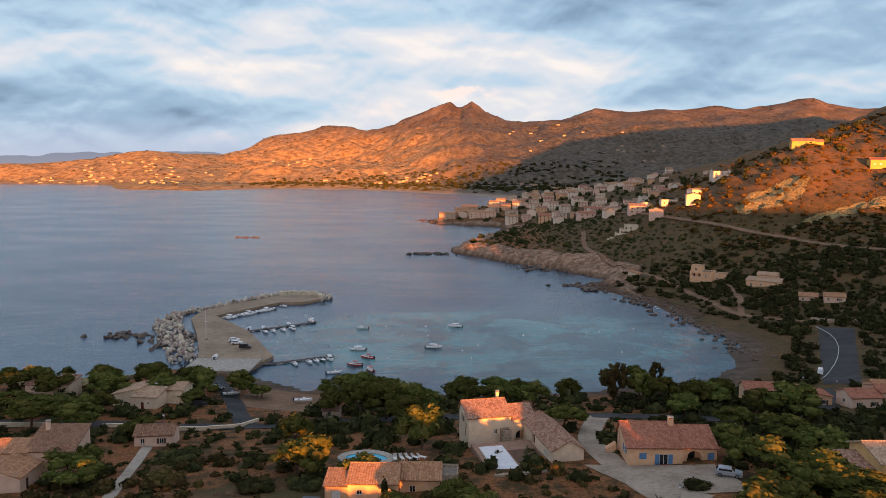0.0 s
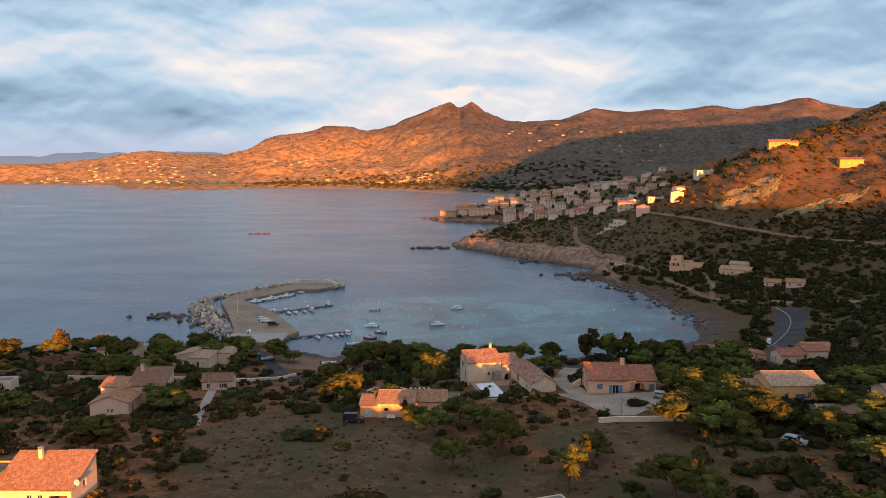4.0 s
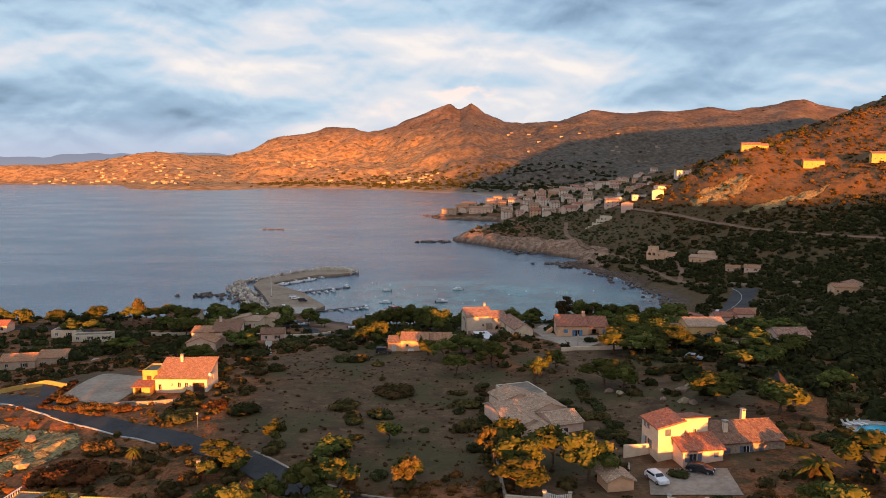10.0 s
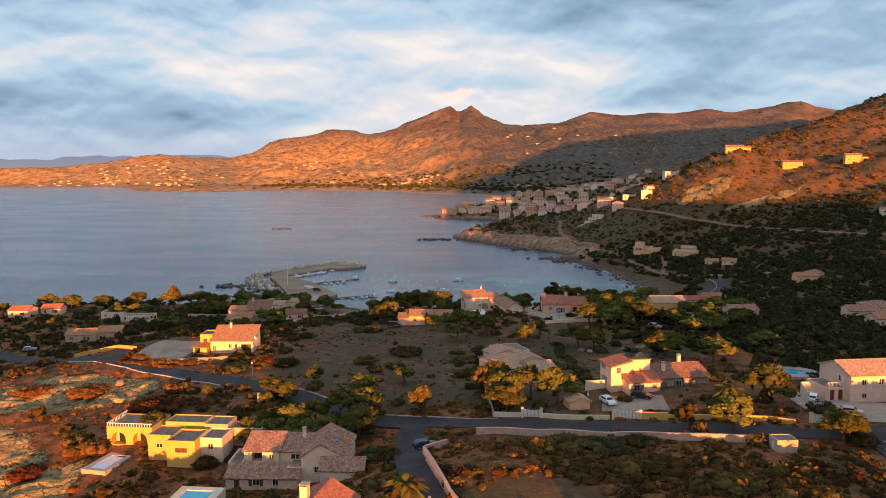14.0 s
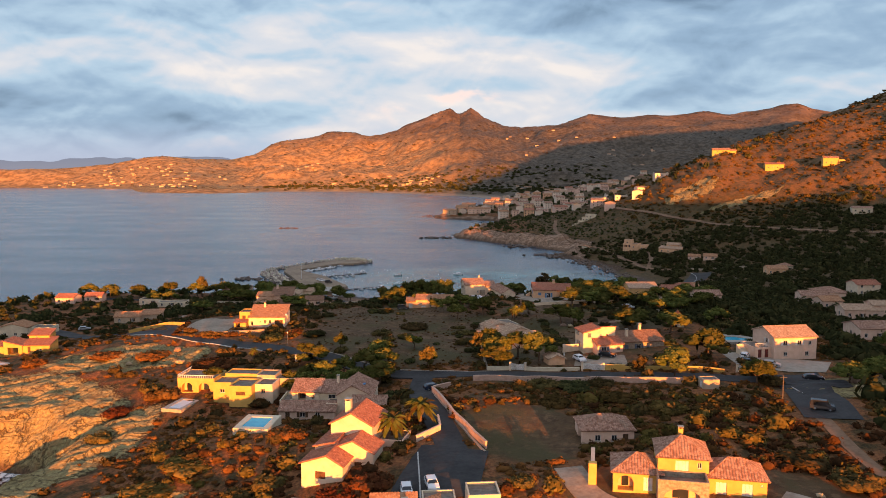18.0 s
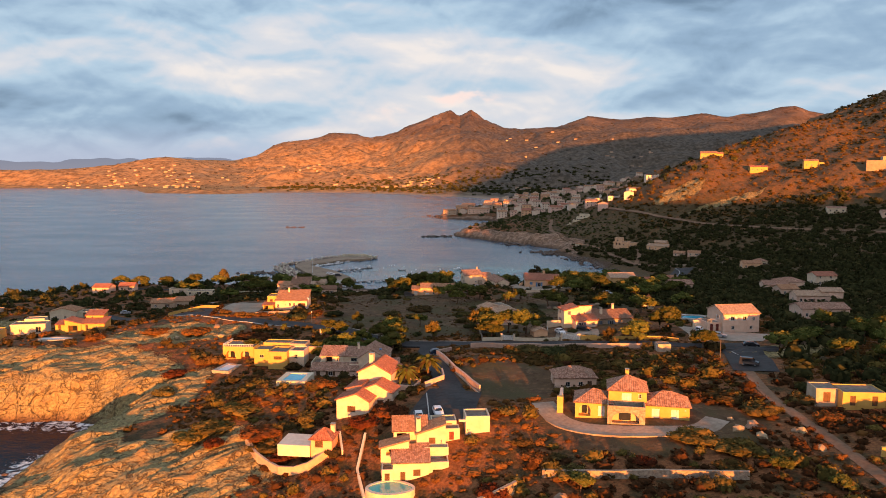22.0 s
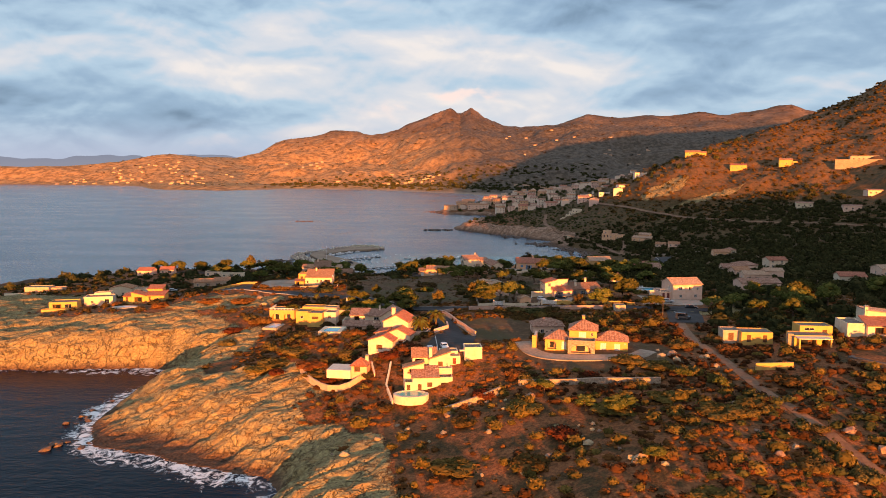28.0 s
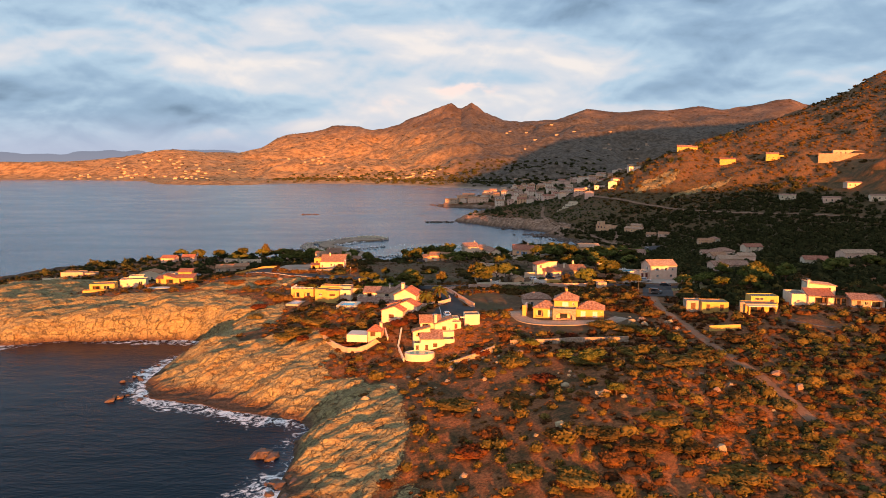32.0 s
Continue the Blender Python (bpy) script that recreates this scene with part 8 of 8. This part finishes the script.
def scatter(name, x0, x1, y0, y1, gap, seed, want, sizes, flat, material, leaves, leaf, label, category="shrubs", templates=6, sink=.15, margin=.5, lobes=3):
    """One joined mass of bushes over a stretch of land. want(x, y, rock, d) gives the chance that a bush stands there."""
    g = np.random.default_rng(seed)
    nx, ny = int((x1 - x0) / gap), int((y1 - y0) / gap)
    x = (x0 + (np.arange(nx)[None, :] + g.uniform(0, 1, (ny, nx))) * gap).ravel()
    y = (y0 + (np.arange(ny)[:, None] + g.uniform(0, 1, (ny, nx))) * gap).ravel()
    h, r, d = land(x, y)
    keep = (d > 2) & (g.uniform(0, 1, len(x)) < want(x, y, r, d)) & (h > .6)
    x, y, h = x[keep], y[keep], h[keep]
    ok = open_ground(x, y, margin)
    x, y, h = x[ok], y[ok], h[ok]
    temps = [clump(g, leaves, leaf, True, -.2, lobes) for _ in range(templates)]
    pick = g.integers(0, templates, len(x))
    rad = sizes[0] + (sizes[1] - sizes[0]) * g.uniform(0, 1, len(x)) ** 1.8
    co, qu, o = [], [], 0
    for k, (tc, tq) in enumerate(temps):
        i = np.nonzero(pick == k)[0]
        a = g.uniform(0, math.tau, len(i))
        ca, sa = np.cos(a)[:, None], np.sin(a)[:, None]
        s = rad[i][:, None]
        w = s * g.uniform(.85, 1.25, (len(i), 1))
        px = x[i][:, None] + (tc[:, 0] * ca - tc[:, 1] * sa) * w
        py = y[i][:, None] + (tc[:, 0] * sa + tc[:, 1] * ca) * s
        pz = h[i][:, None] + (tc[:, 2] * flat + flat * .35 - sink) * s * g.uniform(.75, 1.2, (len(i), 1))
        co.append(np.stack([px, py, pz], -1).reshape(-1, 3))
        qu.append((tq[None] + (np.arange(len(i)) * len(tc))[:, None, None]).reshape(-1, 4) + o)
        o += len(i) * len(tc)
    me = quad_mesh(name, np.concatenate(co), np.concatenate(qu), material)
    return tagged(new(name, me), label, category, kind="stuff")


def field(x, y):
    """1 on the mown plots."""
    v = np.zeros(x.shape)
    for cx, cy, rx, ry in PLOTS:
        v = np.maximum(v, smooth(1.2, 0.8, ((x - cx) / rx) ** 2 + ((y - cy) / ry) ** 2 + 0.35 * fbm(x, y, 14, 3, 50)))
    return v


patch = lambda x, y, size, seed: smooth(-.25, .25, fbm(x, y, size, 3, seed))
bare_bank = lambda x, y: smooth(36, 16, x + 8 * fbm(x, y, 20, 2, 77)) * smooth(-84, -98, y)
# near slope
scatter("heath_scrub", -60, 150, -205, -20, 2.1, 1, lambda x, y, r, d: .72 * (1 - .7 * bare_bank(x, y)) * (1 - r) * (1 - field(x, y)) * smooth(2, 14, d) * (1 - .85 * patch(x, y, 30, 70)), (.6, 1.9), .72, M_MAQUIS, 26, .22, "olive and brown heath scrub on the slope")
scatter("rusty_scrub", -70, 150, -205, 60, 1.85, 2, lambda x, y, r, d: .8 * (1 - .75 * bare_bank(x, y)) * (1 - r) * (1 - field(x, y)) * smooth(2, 10, d) * patch(x, y, 30, 70) * smooth(50, 20, y), (.5, 1.6), .6, M_RUST, 20, .24, "rust-red dry heath scrub")
scatter("green_bushes", -60, 150, -200, -15, 5.2, 3, lambda x, y, r, d: .55 * (1 - r) * (1 - field(x, y)) * smooth(4, 20, d), (1.1, 2.6), .85, M_MASTIC, 60, .2, "rounded grey-green mastic bushes")
scatter("headland_scrub", -300, -50, -40, 130, 2.6, 4, lambda x, y, r, d: .5 * (1 - r) ** 2 * smooth(3, 14, d) * (1 - field(x, y)), (.4, 1.3), .7, M_RUST, 14, .36, "low rusty scrub on the headland")
scatter("headland_bushes", -300, -30, -60, 150, 5.5, 5, lambda x, y, r, d: .45 * (1 - r) ** 2 * smooth(6, 26, d) * (1 - field(x, y)), (.9, 2.2), .85, M_OLIVE, 48, .32, "green and golden bushes round the houses")
scatter("dark_scrub", 2, 66, -66, -8, 2.3, 18, lambda x, y, r, d: .8 * (1 - field(x, y)) * (1 - r) * smooth(1.25, .85, ((x - 38) / 30) ** 2 + ((y + 30) / 24) ** 2 + .5 * fbm(x, y, 12, 3, 74)), (.6, 1.7), .7, M_MASTIC, 16, .32, "dense dark heath between the villas")
scatter("dark_slope_scrub", 34, 150, -205, -100, 3.0, 19, lambda x, y, r, d: .75 * (1 - r) * smooth(3, 14, d) * smooth(30, 75, x - .6 * (y + 120)) * (.35 + .65 * patch(x, y, 22, 75)), (.8, 2.1), .75, M_DARKOAK, 40, .22, "dense dark green scrub low on the slope")
# plateau and fields
scatter("garden_bushes", -70, 150, -30, 130, 4.2, 6, lambda x, y, r, d: (.5 - .46 * field(x, y)) * (1 - r), (.8, 2.1), .85, M_OLIVE, 48, .32, "grey-green garden bushes and hedges")
scatter("field_tufts", -60, 70, 0, 125, 1.5, 7, lambda x, y, r, d: (.32 * field(x, y) + .12) * (.35 + .65 * patch(x, y, 9, 76)), (.16, .6), .6, M_MAQUIS, 12, .4, "dry tufts in the mown field")
scatter("plateau_trees", 50, 320, -60, 430, 4.9, 8, lambda x, y, r, d: smooth(60, 90, x + .1 * y) * (.85 - .4 * field(x, y)) * smooth(12, 40, d) * (.45 + .55 * patch(x, y, 45, 72)) * smooth(62, 34, base_level(x, y)), (1.8, 3.6), .95, M_DARKOAK, 30, .32, "dark evergreen oaks and pines up the valley", "trees", margin=1.6)
scatter("valley_bushes", 40, 300, 60, 470, 4.3, 9, lambda x, y, r, d: .7 * smooth(5, 20, d) * (1 - r) * smooth(62, 34, base_level(x, y)), (1.1, 2.9), .85, M_DARKOAK, 18, .4, "dark green bushes on the valley floor")
scatter("north_trees", -260, 60, 128, 250, 5.4, 10, lambda x, y, r, d: .62 * smooth(6, 24, d) * (.3 + .7 * patch(x, y, 26, 73)) * (1 - .85 * smooth(14, 8, np.abs(x + 58)) * smooth(236, 215, y)), (1.6, 3.8), .95, M_DARKOAK, 66, .28, "dark green trees and hedges near the harbour", "trees", margin=1.4)
scatter("north_bushes", -280, 90, 90, 250, 3.6, 11, lambda x, y, r, d: .5 * smooth(4, 16, d) * (1 - r) * (1 - field(x, y)), (.7, 2.0), .85, M_DARKOAK, 18, .4, "green bushes near the harbour")
# hill and spit
scatter("hill_scrub", 150, 600, 400, 800, 5.6, 12, lambda x, y, r, d: .75 * smooth(16, 30, base_level(x, y)) * (1 - .6 * r), (1.1, 3.0), .7, M_MAQUIS, 4, .42, "rusty scrub covering the hill")
scatter("hill_bushes", 150, 640, 400, 860, 11, 13, lambda x, y, r, d: .5 * smooth(14, 26, base_level(x, y)), (1.5, 3.4), .85, M_MASTIC, 16, .4, "green bushes on the hill")
scatter("spit_scrub", -10, 260, 420, 760, 4.4, 14, lambda x, y, r, d: .75 * smooth(6, 24, d) * (1 - r) * smooth(40, 20, base_level(x, y)), (.7, 2.2), .75, M_DARKOAK, 8, .42, "low scrub on the rocky spit")
scatter("village_trees", -10, 330, 540, 1500, 15, 15, lambda x, y, r, d: .5 * smooth(10, 40, d), (2, 4.4), 1.0, M_DARKOAK, 36, .38, "dark trees between the village houses", "trees", margin=1.0)
scatter("shore_wood", -700, 500, 1640, 2700, 26, 16, lambda x, y, r, d: .7 * smooth(30, 110, d), (5, 9), .8, M_DARKOAK, 20, .5, "pine wood behind the long beach", "trees")
scatter("far_wood", -1900, 2200, 1900, 4200, 62, 17, lambda x, y, r, d: .55 * smooth(30, 160, d), (4, 9), .5, M_FARWOOD, 10, .55, "scattered far woods on the slopes", "trees")

# boulders on the near slope
BOULD = [rock_mesh("boulder", 40 + k, M_BOULDER) for k in range(4)]
rr = random.Random(21)
for k in range(90):
    if k < 70:
        x, y = rr.choice(((37, -132), (-2, -100), (8, -92), (62, -122), (22, -118), (58, -70), (86, -12), (30, 66), (-88, 36), (-20, -100), (46, 64)))
        x, y = x + rr.gauss(0, 7), y + rr.gauss(0, 5)
    else:
        x, y = rr.uniform(-30, 110), rr.uniform(-165, -95)
    hh, r0, d0 = land(np.array([x]), np.array([y]))
    if d0[0] < 3 or not open_ground(np.array([x]), np.array([y]), .3)[0]:
        continue
    s = rr.uniform(.6, 2.3)
    o = new("boulder", BOULD[k % 4])
    o.matrix_basis = Matrix.LocRotScale((x, y, float(hh[0]) + .1 * s), Euler((rr.uniform(-.4, .4), rr.uniform(-.4, .4), rr.uniform(0, 6))), (s * 1.3, s, s * .8))
    tagged(o, "pale weathered granite boulder lying in the scrub", "boulder", "boulders")

# ---------- village on the point, hill houses, far houses ----------
def plain_mesh(name, bm, *mats):
    me = bpy.data.meshes.new(name)
    bm.to_mesh(me)
    bm.free()
    for m in mats:
        me.materials.append(m)
    return me


def town_meshes():
    """Wall, roof and window meshes of unit houses, shared through the village."""
    bm = bmesh.new()
    box(bm, -.5, -.5, -.35, .5, .5, 1)
    face(bm, (-.5, .5, 1), (-.5, -.5, 1), (-.5, 0, 1.22))
    face(bm, (.5, -.5, 1), (.5, .5, 1), (.5, 0, 1.22))
    roof = bmesh.new()
    for s in (-1, 1):
        v = [(-.54, s * .56, .985), (.54, s * .56, .985), (.54, 0, 1.25), (-.54, 0, 1.25)]
        lower = [(x, y, z - .03) for x, y, z in v]
        face(roof, *(v if s < 0 else v[::-1]))
        face(roof, *(lower[::-1] if s < 0 else lower))
        face(roof, v[0], v[1], lower[1], lower[0])
    flat = bmesh.new()
    box(flat, -.52, -.52, 1.0, .52, .52, 1.035)
    win = bmesh.new()
    box(win, -.5, -.04, 0, .5, .06, 1.2)
    return bm, roof, flat, win


wall_b, roof_b, flat_b, win_b = town_meshes()
WALLS = {}
for key in ("rose", "shell", "white", "orange", "tan", "pink", "cream"):
    WALLS[key] = plain_mesh("wall", wall_b.copy(), PLASTER[key])
ROOFS = {key: plain_mesh("roof", roof_b.copy(), TILES[key]) for key in ("red", "orange", "mottled", "sand")}
FLATS = plain_mesh("roof", flat_b, M_FLAT)
WIN = plain_mesh("window", win_b, M_GLASS)


def town_house(x, y, rot, w, d, hgt, wall, roof, label, group="village houses", z=None, windows=True):
    t = thing("house", pose(x, y, (ground(x, y) if z is None else z) - .2, 0, 0, rot), label, "house", group)
    s = Matrix.Diagonal((w, d, hgt, 1))
    shared("wall", WALLS[wall], t, s)
    shared("roof", FLATS if roof == "flat" else ROOFS[roof], t, s)
    if windows:
        cols, rows = min(3, max(2, int(w / 3.4))), max(1, int(hgt / 2.9))
        for i in range(cols):
            for j in range(rows):
                shared("window", WIN, t, Matrix.LocRotScale(((i + .5) / cols * w - w / 2, -d / 2, .9 + j * 2.9), None, (1.0, 1, 1)))
    return t


rv = random.Random(33)
placed = []
tries = 0
while len(placed) < 150 and tries < 9000:
    tries += 1
    y = rv.uniform(560, 900) if len(placed) < 34 else rv.uniform(820, 1500)
    front = -22 + max(0, 950 - y) * .42
    x = rv.uniform(front, .30 * y + 20)
    if y > 1000:
        x = rv.uniform(max(-5, (y - 1000) * .2), .27 * y)
    hh, _, dd = land(np.array([x]), np.array([y]))
    if dd[0] < 14 or any((x - a) ** 2 + ((y - b) * .8) ** 2 < 13 ** 2 for a, b in placed):
        continue
    placed.append((x, y))
    tall = rv.choice((5.8, 6.2, 6.6, 8.8)) if y > 700 else rv.choice((4, 6, 6.4))
    town_house(x, y, rv.choice((-14, -8, 0, 6, 12, 80, 90)) + rv.uniform(-6, 6), rv.uniform(9, 15), rv.uniform(8, 10.5), tall,
               rv.choice(("rose", "shell", "shell", "rose", "orange", "shell")), rv.choice(("red", "orange", "mottled", "mottled", "sand", "flat")),
               rv.choice(("plastered village house with clay-tile roof", "tall pastel village house with small windows")), z=float(hh[0]))
# the old fort and church on the point
for x, y, w, d, hgt, wall in ((-24, 952, 20, 14, 6.5, "tan"), (-6, 972, 18, 12, 10, "orange"), (12, 940, 17, 11, 8, "pink"), (28, 925, 15, 11, 7, "pink"), (4, 1000, 20, 12, 10, "tan"), (34, 965, 14, 11, 9, "tan")):
    town_house(x, y, -8, w, d, hgt, wall, "flat" if hgt > 12 else "orange", "massive tan old-town building on the point", "old town blocks")
# stepped white building above the spit
h = house_at(106, 562, 14.5, -14, "stepped white apartment building with terraces and balconies", name="apartment_building")
for k in range(4):
    wing(h, k * 3.2, k * 2.2, 20, 10 + k * 2.2, 3.0 + k * 2.9, "flat", 0, "white", "sand", [("f", 1.2 + 3.2 * j, .4 + k * 2.9, "w", 1.3, 1.3) for j in range(5 - k)], parapet=.5)
boxed("base_wall", -2, -3, -3, 16, -2.4, 2.4, PLASTER["white"], h)
# houses on the hill
h = house_at(240, 572, ground(246, 576), -12, "yellow hill villa with tile roof lit by the sun")
wing(h, 0, 0, 16, 9, 5.2, "gx", 2, "yellow", "orange", [("f", 2, 1, "w"), ("f", 6, 1, "w"), ("f", 10, 1, "w"), ("f", 4, 3.4, "w")])
wing(h, 16, 1, 22, 8, 4.6, "gx", 1.6, "yellow", "orange", [("f", 2, 1, "w")])
h = house_at(272, 522, ground(280, 525), -10, "yellow hill bungalow with low red roof")
wing(h, 0, 0, 16, 8, 4.4, "gx", 1.4, "yellow", "red", [("f", 2, 1, "w"), ("f", 6, 1, "w"), ("f", 10, 1, "w")])
h = house_at(306, 484, ground(316, 484), -14, "yellow hill villa with stepped terraces")
wing(h, 0, 0, 12, 8, 5.4, "gx", 1.4, "yellow", "orange", [("f", 2, 1, "w"), ("f", 6, 1, "w")])
wing(h, 12, -1, 20, 8, 3.6, "flat", 0, "yellow", "orange", [("f", 1, .4, "p", 4, 2.2)])
h = house_at(352, 440, ground(362, 442), -16, "long pale hill house above a broad stone terrace wall")
wing(h, 0, 0, 24, 8, 4.0, "flat", 0, "tan", "orange", [("f", 2 + 4 * k, .8, "w", 1.6, 1.4) for k in range(5)])
boxed("terrace_wall", -14, -9, -8, 34, -8, 1, PLASTER["stone"], h)
for x, y in ((300, 330), (330, 356), (282, 372), (322, 300), (360, 330)):
    town_house(x, y, rv.uniform(-20, 10), 13, 8, 3.6, rv.choice(("pink", "cream", "white")), "mottled", "low house among trees at the hill's foot", "valley houses")
# far houses over the bay: clusters on the slopes
FAR = ((-0.42, 3150, .05, 260, 26), (-0.50, 3050, .06, 120, 14), (-0.35, 2900, .05, 350, 20), (-0.205, 3350, .035, 260, 42), (-0.06, 2560, .05, 60, 14), (-0.02, 2640, .03, 60, 10), (0.12, 3500, .06, 350, 10), (0.24, 3300, .05, 200, 10), (0.2, 2100, .10, 250, 34), (-0.15, 3000, .1, 500, 14))
far_walls, far_roofs = bmesh.new(), bmesh.new()
for u, dist, du, dd_, n in FAR:
    for _ in range(n):
        v = dist + rv.uniform(-1, 1) * dd_
        x, y = (u - .031 + rv.uniform(-1, 1) * du) * v, v - 100
        hh, _, d0 = land(np.array([x]), np.array([y]))
        if d0[0] < 25:
            continue
        m = pose(x, y, float(hh[0]) - .2, 0, 0, rv.uniform(-25, 25)) @ Matrix.Diagonal((rv.uniform(8, 17), rv.uniform(8, 12), rv.uniform(3, 5.2), 1))
        for target, source in ((far_walls, wall_b), (far_roofs, roof_b)):
            copied = {w: target.verts.new(m @ w.co) for w in source.verts}
            for f in source.faces:
                target.faces.new([copied[w] for w in f.verts])
far_town = thing("far_houses", pose(0, 0, 0), "pale scattered houses on the slopes across the bay", "houses", kind="stuff")
part("walls", far_walls, PLASTER["tan"], far_town)
part("roofs", far_roofs, TILES["orange"], far_town)
# ranges beyond the far shore: glowing sheet, haze put into its emission colour
M_HAZE = bpy.data.materials.new("distant_haze")
M_HAZE.use_nodes = True
nh = Nodes(M_HAZE.node_tree)
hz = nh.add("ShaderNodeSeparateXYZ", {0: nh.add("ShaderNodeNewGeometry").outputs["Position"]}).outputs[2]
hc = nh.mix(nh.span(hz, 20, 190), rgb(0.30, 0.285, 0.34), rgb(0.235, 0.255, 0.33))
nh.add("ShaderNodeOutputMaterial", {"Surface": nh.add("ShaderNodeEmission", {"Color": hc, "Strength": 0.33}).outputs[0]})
bm = bmesh.new()
xs = np.linspace(-3300, 3400, 240)
crest = 70 + np.maximum(60 + 95 * fbm(xs, xs * 0 + 5, 900, 4, 81) + 14 * fbm(xs, xs * 0 + 9, 160, 3, 82), -30) + 260 * smooth(2300, 2700, xs)
last = None
for x, z in zip(xs, crest):
    pair = [bm.verts.new((x, 4640, q)) for q in (-5, max(z, 30))]
    if last:
        bm.faces.new((last[0], pair[0], pair[1], last[1]))
    last = pair
tagged(new("backdrop", plain_mesh("backdrop", bm, M_HAZE)), "glowing backdrop sheet of hazy blue mountain ranges on the horizon", "mountains", kind="structure")
